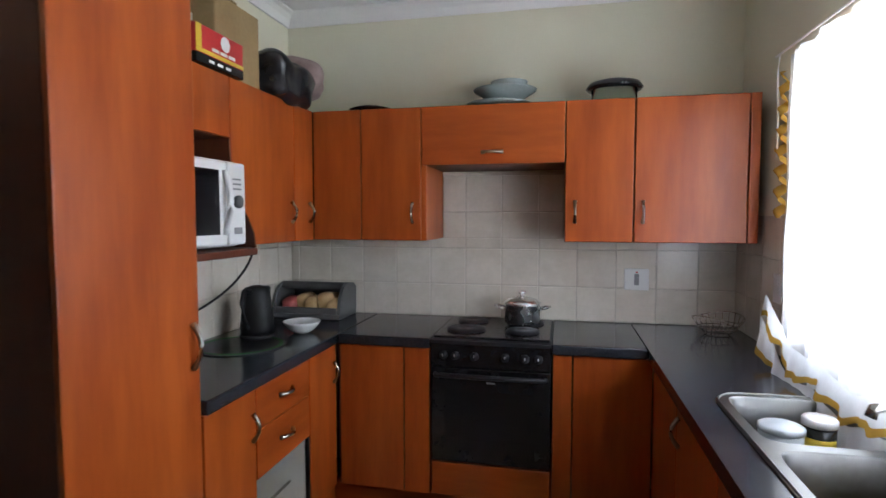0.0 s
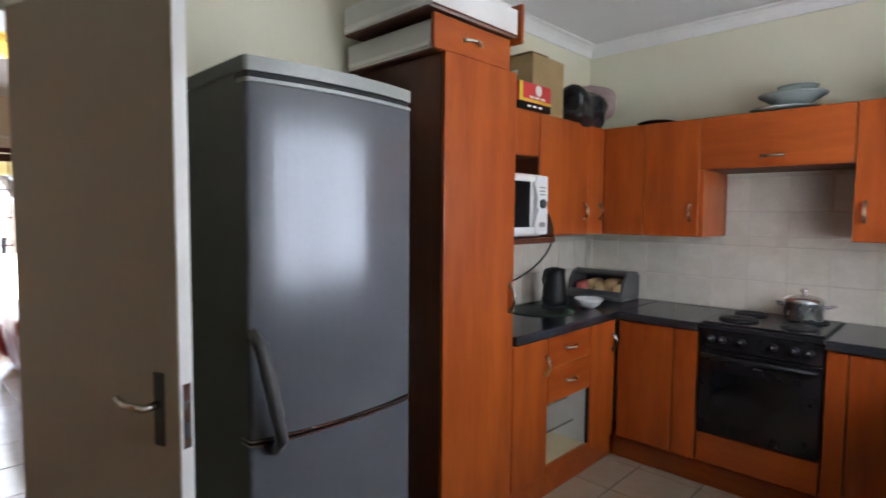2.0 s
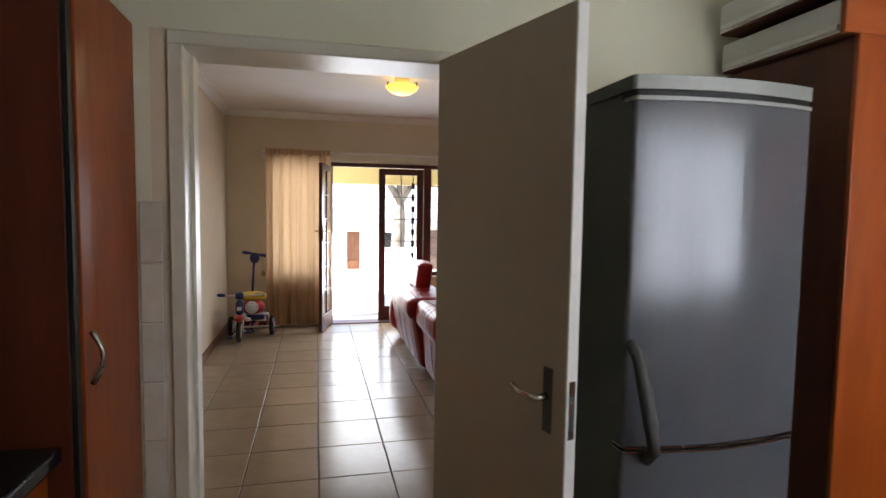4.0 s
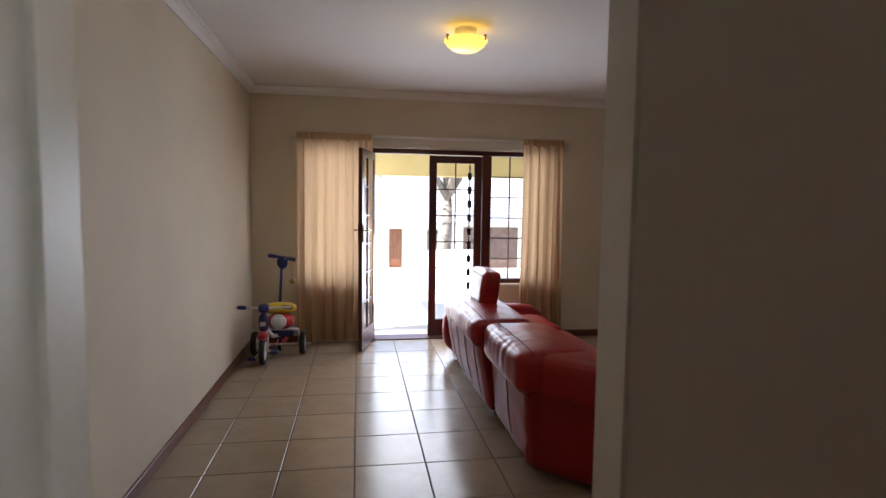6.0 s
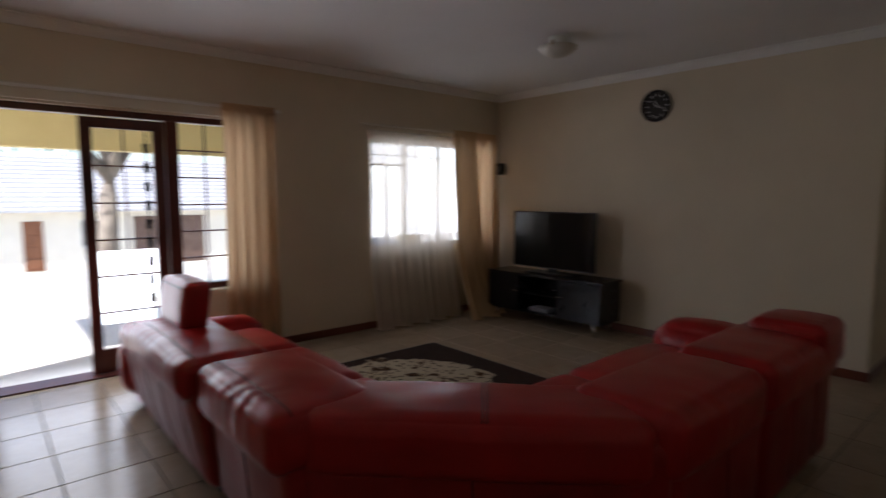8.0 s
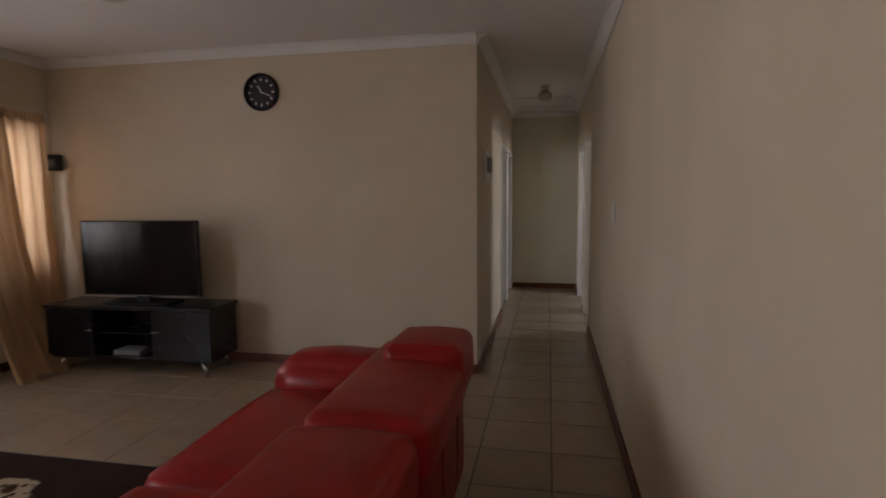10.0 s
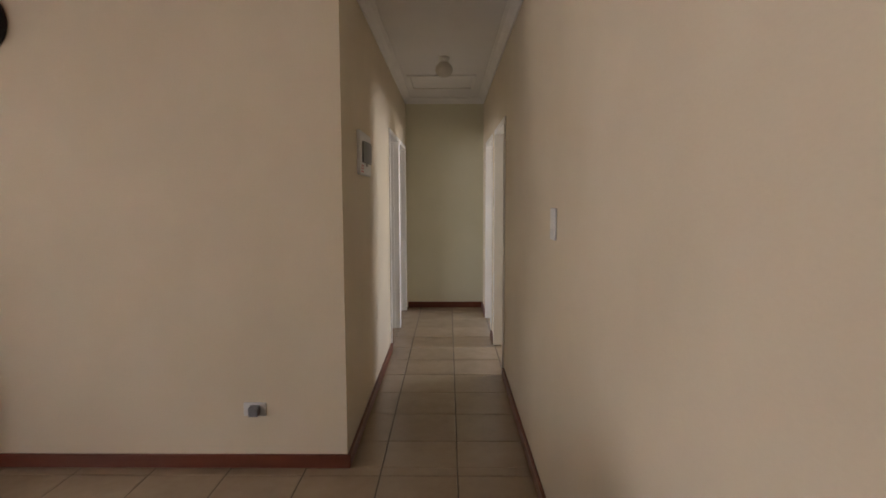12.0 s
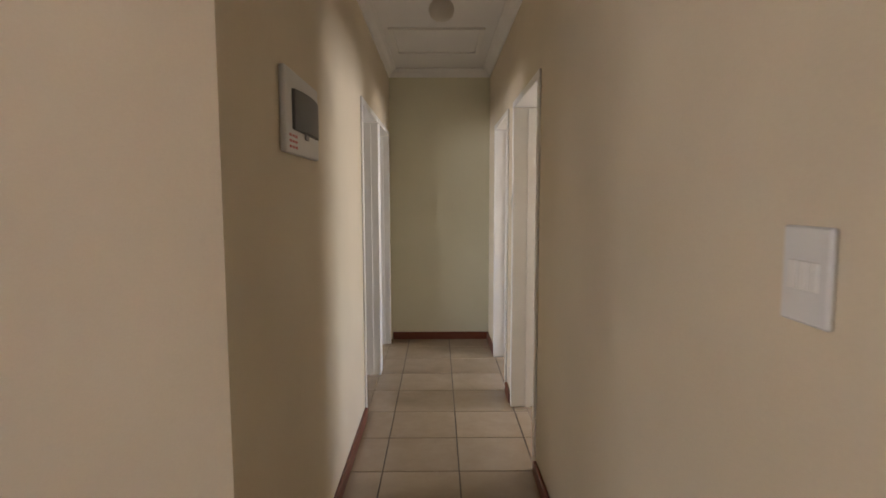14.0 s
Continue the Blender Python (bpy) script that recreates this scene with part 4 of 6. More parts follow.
# things on top of the wall cabinets
t = thing("serving_bowl", "stacked glass bowl on a grey-green platter", "bowl", (1.52, 2.13, ZU))
part("platter", lathe(bmesh.new(), [(0, 0), (0.10, 0.0), (0.155, 0.016), (0.165, 0.024), (0.16, 0.026), (0.10, 0.008), (0, 0.008)], (1.50, 2.12, ZU + 0.001), 32), M_SAGE, t, "", True)
part("bowl", lathe(bmesh.new(), [(0, 0.012), (0.06, 0.012), (0.07, 0.03), (0.10, 0.055), (0.155, 0.088), (0.16, 0.096), (0.105, 0.088), (0.0, 0.08)], (1.53, 2.13, ZU + 0.001), 32), M_SAGE, t, "", True)
part("upper_bowl", lathe(bmesh.new(), [(0, 0.082), (0.05, 0.084), (0.08, 0.10), (0.094, 0.135), (0.089, 0.135), (0.074, 0.105), (0, 0.09)], (1.55, 2.13, ZU + 0.001), 32), M_SAGE, t, "", True)
t = thing("casserole_dish", "clear glass casserole under a dark rimmed lid", "dish", (2.06, 2.14, ZU))
part("dish", lathe(bmesh.new(), [(0, 0), (0.09, 0), (0.105, 0.01), (0.11, 0.07), (0.105, 0.07), (0.098, 0.012), (0, 0.006)], (2.06, 2.14, ZU + 0.001), 30), M_GLASSW, t, "", True)
part("lid", lathe(bmesh.new(), [(0.0, 0.078), (0.06, 0.076), (0.125, 0.072), (0.135, 0.082), (0.12, 0.104), (0.07, 0.118), (0, 0.12)], (2.06, 2.14, ZU + 0.001), 30), M_BLACK, t, "dark lid", True)
single("baking_pan", lathe(bmesh.new(), [(0, 0), (0.09, 0), (0.11, 0.014), (0.12, 0.02), (0.09, 0.03), (0, 0.034)], (0.83, 2.1, ZU + 0.001), 30), M_BLACK, "dark round pan lying on the cabinet", "pan", smooth=True)
t = thing("cardboard_box", "brown cardboard box on top of the cabinets", "box", (0.38, 1.22, ZU))
part("carton", B(0.25, 0.50, 1.25, 1.562, ZU + 0.001, 2.335, 0.004), M_CARD, t)
part("flap", B(0.25, 0.37, 1.24, 1.40, 2.337, 2.343), M_CARD, t)
part("flap", B(0.38, 0.50, 1.24, 1.40, 2.337, 2.342), M_CARD, t)
part("tape", B(0.36, 0.40, 1.2485, 1.25, 2.23, 2.26), M_PLW, t)
t = thing("product_box", "red, yellow and black printed product box", "box", (0.50, 1.19, ZU))
part("carton", B(0.502, 0.575, 1.03, 1.315, ZU + 0.036, ZU + 0.135, 0.002), M_RED, t)
part("lower_band", B(0.501, 0.576, 1.029, 1.316, ZU + 0.001, ZU + 0.0355, 0.002), M_BLACK, t, "black lower band")
part("yellow_band", B(0.575, 0.5762, 1.03, 1.315, ZU + 0.038, ZU + 0.052), M_YEL, t, "yellow stripe")
part("yellow_end", B(0.575, 0.5765, 1.03, 1.06, ZU + 0.053, ZU + 0.134), M_YEL, t, "yellow end panel")
bm = bmesh.new()
lathe(bm, [(0.028, 0.0), (0.028, 0.0012), (0, 0.0012)], (0.5752, 1.20, ZU + 0.103), 20, "X")
part("emblem", bm, M_PLW, t, "plain round white emblem")
for k in range(3):
    part("text_bar", B(0.575, 0.5762, 1.12 + k * 0.05, 1.16 + k * 0.05, ZU + 0.058, ZU + 0.070), M_PLW, t)
    part("text_bar", B(0.576, 0.5772, 1.10 + k * 0.05, 1.13 + k * 0.05, ZU + 0.012, ZU + 0.022), M_PLW, t)
single("plastic_bag", puffy(bmesh.new(), 0.28, 0.59, 1.575, 1.93, ZU + 0.001, 2.20, 0.05, 0.012, 20, 0.05, 4.0), M_BAG, "creased black plastic bag on top of the cabinets", "bag", smooth=True)
single("wrapped_bag", puffy(bmesh.new(), 0.38, 0.60, 1.86, 2.08, 2.09, 2.245, 0.06, 0.01, 14, 0.06, 9.0), M_BAGC, "faded mauve cloth bag on the black bag", "bag", smooth=True)

# tall larder unit
t = thing("larder_cabinet", "tall orange cherry larder cabinet with a bowed handle", "cabinet", (0.5, 0.515, 0))
# The side's shade is put into its colour; lit, the foil is orange-brown.
part("side_panel", B(XK + 0.006, 0.786, 0.258, 0.274, 0.0, 2.066), M_CABD, t, "side panel with its shade put into the brown")
part("body", B(XK + 0.006, 0.784, 0.276, 0.697, 0.0, 2.066), M_CABD, t)
part("filler", B(XK + 0.006, 0.735, 0.698, 0.776, 0.0, 2.066), M_CAB, t, "narrow cherry filler")
d = part("door", B(0.788, 0.806, 0.256, 0.699, 0.13, 2.068, 0.003, 2), M_CAB, t)
bow_handle(d, (0.806, 0.668, 1.10), "Z", (1, 0, 0), 0.13)
for y0, y1, z0, x0, x1 in ((0.215, 0.645, 2.069, XK + 0.05, 0.80), (0.165, 0.665, 2.203, XK + 0.09, 0.83)):
    lower = z0 < 2.1
    lb = "loose white kitchen drawer with an orange cherry front" if lower else "loose white drawer turned over on another drawer"
    t = thing("loose_drawer", lb, "drawer", (0.5, (y0 + y1) / 2, z0), "drawers on the larder")
    part("base", B(x0, x1 - 0.02, y0 + 0.004, y1 - 0.004, z0 + 0.001, z0 + 0.008), M_CABD, t, "dark brown underside")
    for a, b in ((y0, y0 + 0.014), (y1 - 0.014, y1)):
        sd = part("side", B(x0, x1 - 0.02, a, b, z0 + 0.008, z0 + 0.112, 0.002), M_CARC, t)
        part("runner", B(x0 + 0.01, x1 - 0.03, *((a - 0.009, a) if a == y0 else (b, b + 0.009)), z0 + 0.016, z0 + 0.034, 0.002), M_WHITE, sd, "white metal runner")
    part("back", B(x0, x0 + 0.014, y0 + 0.014, y1 - 0.014, z0 + 0.008, z0 + 0.112), M_CARC, t)
    if lower:
        fr = part("front", B(x1 - 0.02, x1, y0 - 0.012, y1 + 0.012, z0 + 0.001, z0 + 0.128, 0.002), M_CABY, t)
        bow_handle(fr, (x1, (y0 + y1) / 2 - 0.02, z0 + 0.06), "Y", (1, 0, 0))
    else:
        part("front", B(x1 - 0.02, x1, y0, y1, z0 + 0.001, z0 + 0.112, 0.002), M_CARC, t)
        part("lower_edge", B(x1, x1 + 0.002, y0, y1, z0 + 0.001, z0 + 0.009), M_CABD, t, "dark lower edge")
        part("end_panel", B(0.50, x1 + 0.012, y1 + 0.011, y1 + 0.029, z0 - 0.02, z0 + 0.14, 0.002), M_CAB, t, "orange cherry end panel")

# fridge
t = thing("fridge_freezer", "silver two-door fridge freezer with grey sides", "fridge", (0.55, -0.25, 0))
FY0, FY1 = -0.545, 0.045
part("body", B(XK + 0.03, 0.80, FY0 + 0.006, FY1 - 0.006, 0.03, 1.84, 0.006, 2), M_FRSIDE, t, "dark grey side walls")


def bowed(y0, y1, z0, z1, x0, x1, sag=0.0, bow=0.034):
    """A door with a face that bows outwards across its width and a curved lower or upper edge."""
    bm = bmesh.new()
    us = [0.0, 0.006, 0.016] + [k / 16 for k in range(1, 16)] + [0.984, 0.994, 1.0]
    n = len(us) - 1
    rows = []
    for k, u in enumerate(us):
        y = y0 + (y1 - y0) * u
        e = 4 * u * (1 - u)
        xf = x1 + bow * e - (0.010 if k in (0, n) else 0.003 if k in (1, n - 1) else 0)
        za, zb = z0 + sag * e, z1 + sag * e
        if sag > 0:
            zb = z1
        if sag < 0:
            za, zb = z0, z1 + sag * (-1) * e
        rows.append([bm.verts.new((x0, y, za)), bm.verts.new((xf, y, za)), bm.verts.new((xf, y, zb)), bm.verts.new((x0, y, zb))])
    for a, b in zip(rows, rows[1:]):
        for k in range(4):
            bm.faces.new((a[k], b[k], b[(k + 1) % 4], a[(k + 1) % 4]))
    for edge in (bm.faces.new(rows[0]), bm.faces.new(rows[-1][::-1])):
        edge.material_index = 1
    return bm


d1 = part("door", bowed(FY0, FY1, 0.838, 1.808, 0.80, 0.85), M_FRIDGE, t, "upper silver door")
part("door", bowed(FY0, FY1, 0.06, 0.816, 0.80, 0.85), M_FRIDGE, t, "lower silver door")
part("trim", bowed(FY0, FY1, 0.818, 0.823, 0.80, 0.853), M_CHROME, t)
part("trim", bowed(FY0, FY1, 0.831, 0.836, 0.80, 0.853), M_CHROME, t)
part("seal", B(0.78, 0.852, FY0 + 0.01, FY1 - 0.01, 0.823, 0.831), M_BLACKM, t)
part("trim", bowed(FY0, FY1, 1.809, 1.819, 0.80, 0.853), M_FRTRIM, t)
part("gap", bowed(FY0 + 0.004, FY1 - 0.004, 1.819, 1.838, 0.78, 0.846), M_BLACKM, t)
cp = part("top_cap", bowed(FY0 - 0.002, FY1 + 0.002, 1.838, 1.876, 0.30, 0.85), M_FRTRIM, t, "light grey top cap")
part("display", B(0.72, 0.85, -0.29, -0.17, 1.8765, 1.886, 0.004), M_DKGREY, cp, "dark grey display hood")
for ob in t.children:
    if ob.name.startswith(("door", "top_cap")):
        ob.data.materials.append(M_FRSIDE)
bm = bmesh.new()
tube(bm, [(0.855, -0.535, 1.135), (0.90, -0.535, 1.11), (0.918, -0.525, 1.03), (0.922, -0.505, 0.93), (0.915, -0.485, 0.845), (0.87, -0.478, 0.80)], [0.016, 0.019, 0.020, 0.020, 0.019, 0.016], 12)
part("handle", bm, M_DKGREY, d1, "curved dark grey handle", True)
for yy in (FY0 + 0.05, FY1 - 0.05):
    part("foot", lathe(bmesh.new(), [(0.02, 0), (0.02, 0.03), (0, 0.03)], (0.76, yy, 0.0), 12), M_BLACKM, t)

# kitchen door, standing open
HINGE, EDGE = Vector((0.235, -0.955)), Vector((0.886, -0.741))
LEAF = (EDGE - HINGE).length
t = thing("kitchen_door", "taupe painted flush door standing open", "door", (HINGE.x, HINGE.y, 0), turn=math.degrees(math.atan2(EDGE.y - HINGE.y, EDGE.x - HINGE.x)))
leaf = part("leaf", B(0.0, LEAF, 0.0, 0.04, 0.012, 2.04, 0.002), M_DOOR, t)
part("edge_strip", B(LEAF - 0.001, LEAF + 0.0035, 0.0015, 0.0385, 0.014, 2.038), M_WHITE, t, "pale painted edge")
part("lock_plate", B(LEAF + 0.0035, LEAF + 0.005, 0.009, 0.031, 0.885, 1.045), M_CHROME, t, "steel lock plate")
part("latch", B(LEAF + 0.005, LEAF + 0.010, 0.013, 0.027, 0.985, 1.003, 0.002), M_CHROME, t)
part("bolt_slot", B(LEAF + 0.005, LEAF + 0.0056, 0.013, 0.027, 0.91, 0.95), M_DKGREY, t)
for sgn, yy in ((-1, 0.0), (1, 0.04)):
    a, b = sorted((yy, yy + sgn * 0.006))
    hp = part("back_plate", B(LEAF - 0.085, LEAF - 0.047, a, b, 0.885, 1.07, 0.003), M_DKGREY, t, "worn dark metal back plate")
    bm = bmesh.new()
    tube(bm, [(LEAF - 0.066, yy + sgn * 0.006, 0.99), (LEAF - 0.066, yy + sgn * 0.045, 0.99), (LEAF - 0.085, yy + sgn * 0.05, 0.992), (LEAF - 0.13, yy + sgn * 0.05, 0.99), (LEAF - 0.165, yy + sgn * 0.048, 1.003)], [0.011, 0.010, 0.010, 0.009, 0.008], 10)
    part("lever", bm, M_CHROME, hp, "chrome lever", True)
for z in (0.25, 1.8):
    part("hinge", B(-0.012, 0.006, 0.03, 0.052, z, z + 0.1, 0.003), M_CHROME, t)

# cupboards behind the walker, by the kitchen door
YT = -1.965
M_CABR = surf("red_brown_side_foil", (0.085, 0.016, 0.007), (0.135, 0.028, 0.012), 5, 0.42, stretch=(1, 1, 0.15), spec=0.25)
t = thing("broom_cupboard", "tall red-brown cupboard beside the kitchen door", "cabinet", (0.45, -2.28, 0))
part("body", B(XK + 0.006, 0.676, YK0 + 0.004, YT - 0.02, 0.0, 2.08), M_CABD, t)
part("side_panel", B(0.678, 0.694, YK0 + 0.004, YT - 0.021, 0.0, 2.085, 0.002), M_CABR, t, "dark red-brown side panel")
d = part("door", B(XK + 0.008, 0.662, YT - 0.018, YT, 0.10, 2.085, 0.003, 2), M_CAB, t)
bow_handle(d, (0.622, YT, 1.10), "Z", (0, 1, 0), 0.14)
# Black strip stands in for the shaded gap between door and side.
part("edge_post", B(0.668, 0.694, YT - 0.018, YT - 0.006, 0.10, 2.085), M_BLACKM, t)
t = thing("base_cabinet", "orange cherry base cabinet with a black worktop", "cabinet", (1.15, -2.3, 0))
part("body", B(0.70, 1.60, YK0 + 0.004, YT - 0.09, 0.10, 0.856), M_CABD, t)
part("door", B(0.704, 1.15, YT - 0.09, YT - 0.072, 0.10, 0.856, 0.003), M_CAB, t)
part("door", B(1.154, 1.59, YT - 0.09, YT - 0.072, 0.10, 0.856, 0.003), M_CAB, t)
part("worktop", B(0.698, 1.61, YK0 + 0.004, YT - 0.04, 0.858, 0.90, 0.008, 2), M_TOP, t, "black speckled worktop")

# kitchen window, net curtain and frill
t = thing("window_kitchen", "white framed kitchen window behind a net curtain", "window", (XR + 0.1, 0.62, 1.06), kind="structure")
for q in ((XR + 0.08, XR + 0.13, KWIN[0], KWIN[1], KWIN[2], KWIN[2] + 0.04), (XR + 0.08, XR + 0.13, KWIN[0], KWIN[1], KWIN[3] - 0.04, KWIN[3]), (XR + 0.08, XR + 0.13, KWIN[0], KWIN[0] + 0.04, KWIN[2] + 0.04, KWIN[3] - 0.04), (XR + 0.08, XR + 0.13, KWIN[1] - 0.04, KWIN[1], KWIN[2] + 0.04, KWIN[3] - 0.04), (XR + 0.085, XR + 0.125, 0.625, 0.675, KWIN[2] + 0.04, KWIN[3] - 0.04)):
    part("window_frame", B(*q), M_WHITE, t)
for a, b in ((KWIN[0] + 0.04, 0.625), (0.675, KWIN[1] - 0.04)):
    p = part("pane", B(XR + 0.103, XR + 0.107, a, b, KWIN[2] + 0.04, KWIN[3] - 0.04), M_GLASS, t)
    p.visible_shadow = False
CY0, CY1 = -0.38, 1.66


def frill_bottom(y):
    """The net hangs gathered: its hem dips away from the far end."""
    u = (CY1 - y) / (CY1 - CY0)
    return 1.035 - 0.15 * math.sin(min(1, u * 4.5) * math.pi / 2) + 0.016 * math.sin(y * 16 + 1.0) + 0.004 * math.sin(y * 43)


def net(u, v):
    y = CY1 + (CY0 - CY1) * u + 0.012 * math.sin(v * 3 + u * 9)
    zt = 2.075
    z = zt + (frill_bottom(y) - zt) * v
    x = XR - 0.055 + 0.014 * math.sin(u * 150) * (0.4 + 0.6 * v) + 0.012 * math.sin(u * 61 + 1) + 0.01 * noise.noise(Vector((u * 8, v * 3, 0)))
    return Vector((x, y, z))


t = thing("net_curtain", "white net curtain with gold frilled hems at the kitchen window", "curtain", (XR - 0.07, 0.62, 2.07))
part("net", sheet(bmesh.new(), 300, 24, net), M_KSHEER, t, "", True)
# two gathered tiers, each ending in a gold satin band
for top, drop, out, ph in ((0.115, 0.085, 0.018, 0.0), (0.03, 0.105, 0.034, 1.7)):
    for lo, hi, nm, mt in ((0.0, drop - 0.022, "frill", M_KSHEER), (drop - 0.022, drop, "gold_band", M_GOLD)):
        def fr(u, v, lo=lo, hi=hi, top=top, out=out, ph=ph):
            y = CY1 + (CY0 - CY1) * u
            d = lo + (hi - lo) * v
            wave = math.sin(u * 74 + ph + 1.5 * math.sin(u * 21)) + 0.4 * math.sin(u * 173 + ph)
            return Vector((XR - 0.085 - out - 0.16 * d + 0.13 * d * wave, y + 0.05 * d * math.cos(u * 74), frill_bottom(y) + top - d + 0.010 * wave * d / 0.1))
        part(nm, sheet(bmesh.new(), 320, 3, fr), mt, t, "gold satin band" if nm == "gold_band" else "", True)


def tail(u, v):
    z = 2.02 - 0.56 * v
    y = CY1 + 0.01 + (0.045 + 0.015 * math.sin(v * 40)) * u + 0.02 * (1 - v) * 0
    return Vector((XR - 0.05 - 0.02 * math.sin(v * 45 + u * 3), y, z))


part("side_frill", sheet(bmesh.new(), 6, 60, tail), M_GOLD, t, "gold side frill", True)
bm = bmesh.new()
tube(bm, [(XR - 0.075, CY1 + 0.06, 2.085), (XR - 0.075, 0.6, 2.082), (XR - 0.075, CY0, 2.085)], 0.004, 8)
part("wire", bm, M_WHITE, t, "white curtain wire", True)
bm = bmesh.new()
tube(bm, [(XR - 0.06, CY1 + 0.065, 2.10), (XR - 0.065, CY1 + 0.065, 2.02), (XR - 0.06, CY1 + 0.062, 1.80), (XR - 0.06, CY1 + 0.06, 1.70)], 0.004, 6)
part("pull_cord", bm, M_WHITE, t, "white looped cord", True)

# ---------------------------------------------------------------- living room
XD = -5.10       # plane of the front door frame


def glazed(t, y0, y1, z0, z1, cols, rows, x=XD):
    """Bars and panes filling a rectangle."""
    bw = 0.012
    for c in range(1, cols):
        y = y0 + (y1 - y0) * c / cols
        part("glazing_bar", B(x - 0.012, x + 0.012, y - bw / 2, y + bw / 2, z0, z1), M_MAHOG, t)
    for r in range(1, rows):
        z = z0 + (z1 - z0) * r / rows
        part("glazing_bar", B(x - 0.013, x + 0.013, y0, y1, z - bw / 2, z + bw / 2), M_MAHOG, t)
    for c in range(cols):
        for r in range(rows):
            p = part("pane", B(x - 0.002, x + 0.002, y0 + (y1 - y0) * c / cols + 0.006, y0 + (y1 - y0) * (c + 1) / cols - 0.006, z0 + (z1 - z0) * r / rows + 0.006, z0 + (z1 - z0) * (r + 1) / rows - 0.006), M_GLASS, t)
            p.visible_shadow = False


t = thing("front_door_frame", "red mahogany front door frame with glazed sidelights", "door frame", (XD, -0.55, 0), kind="structure")
part("head", B(XD - 0.05, XD + 0.05, -1.98, 0.86, 2.065, 2.115, 0.004), M_MAHOG, t)
for a, b, z0 in ((-1.98, -1.93, 0.62), (-1.27, -1.175, 0.0), (0.035, 0.135, 0.0), (0.81, 0.86, 0.62)):
    part("post", B(XD - 0.05, XD + 0.05, a, b, z0, 2.065, 0.004), M_MAHOG, t)
for a, b in ((-1.93, -1.27), (0.135, 0.81)):
    part("sill_rail", B(XD - 0.05, XD + 0.05, a, b, 0.62, 0.67, 0.004), M_MAHOG, t)
    glazed(t, a, b, 0.67, 2.065, 3, 6)
part("threshold", B(XD - 0.10, XD + 0.12, -1.175, 0.035, 0.0, 0.012, 0.003), M_MAHOG, t)


def door_leaf(name, label, at, turn, w, group):
    """One half of the glazed front door, hinged at its own origin, along local y."""
    d = thing(name, label, "door", at, group, turn)
    if turn == 0:
        ORIGIN[d] = Vector((0, 0, 0))
    for a, b, z0, z1, nm in ((0.0, 0.085, 0.015, 2.055, "stile"), (w - 0.085, w, 0.015, 2.055, "stile"), (0.085, w - 0.085, 1.975, 2.055, "top_rail"), (0.085, w - 0.085, 0.015, 0.205, "bottom_rail")):
        part(nm, B(-0.02, 0.02, a, b, z0, z1, 0.003), M_MAHOG, d)
    glazed(d, 0.085, w - 0.085, 0.205, 1.975, 2, 6, 0.0)
    return d


LW = 0.60
d = door_leaf("front_door", "open red mahogany front door with small glass panes", (XD + 0.05, -1.19, 0), -104, LW, "front doors")
hp = part("back_plate", B(-0.03, -0.02, LW - 0.06, LW - 0.02, 1.12, 1.30, 0.003), M_BRASS, d)
part("back_plate", B(0.02, 0.03, LW - 0.06, LW - 0.02, 1.12, 1.30, 0.003), M_BRASS, d)
for s in (-1, 1):
    bm = bmesh.new()
    tube(bm, [(s * 0.03, LW - 0.04, 1.24), (s * 0.07, LW - 0.04, 1.24), (s * 0.075, LW - 0.09, 1.24), (s * 0.072, LW - 0.14, 1.235)], 0.009, 8)
    part("lever", bm, M_BRASS, d, "brass lever", True)
d = door_leaf("front_door", "closed red mahogany front door with small glass panes", (XD, -0.57, 0), 0, LW, "front doors")
bm = bmesh.new()
for k in range(9):
    box(bm, 0.022, 0.040, LW - 0.165, LW - 0.12, 0.55 + k * 0.155, 0.63 + k * 0.155, 0.006)
tube(bm, [(0.03, LW - 0.142, 0.5), (0.03, LW - 0.142, 1.96)], 0.007, 6)
part("security_gate_edge", bm, M_BLACKM, d, "folded black security gate edge")

t = thing("window_sill", "cream painted sill of the front sidelight", "sill", (XW, 0.48, 0.6), kind="structure")
part("ledge", B(XW - 0.07, XW + 0.02, 0.10, 0.88, 0.585, 0.619, 0.004), M_FRAMEW, t)
part("ledge", B(XW - 0.07, XW + 0.02, -2.0, -1.25, 0.585, 0.619, 0.004), M_FRAMEW, t)

t = thing("window_living", "white steel living room window behind net curtain", "window", (XW - 0.12, 2.55, 0.92), kind="structure")
xx = XW - 0.12
for q in ((2.03, 2.065, 0.86, 2.06), (3.045, 3.08, 0.895, 2.025), (3.765, 3.80, 0.86, 2.06), (2.065, 3.765, 0.86, 0.895), (2.065, 3.765, 2.025, 2.06), (2.54, 2.575, 0.895, 2.025), (2.065, 2.54, 1.775, 1.80), (2.30, 2.316, 0.895, 1.775)):
    part("window_frame", B(xx - 0.02, xx + 0.02, *q, 0.002), M_WHITE, t)
for a, b, c, e in ((2.065, 2.54, 1.80, 2.025), (2.065, 2.30, 0.895, 1.775), (2.316, 2.54, 0.895, 1.775), (2.575, 3.045, 0.895, 2.025), (3.08, 3.765, 0.895, 2.025)):
    p = part("pane", B(xx - 0.002, xx + 0.002, a, b, c, e), M_GLASS, t)
    p.visible_shadow = False
bars = bmesh.new()
for k in range(8):
    tube(bars, [(xx - 0.05, 2.1 + k * 0.22, 0.89), (xx - 0.05, 2.1 + k * 0.22, 2.03)], 0.006, 6)
tube(bars, [(xx - 0.05, 2.06, 1.9), (xx - 0.05, 3.78, 1.9)], 0.006, 6)
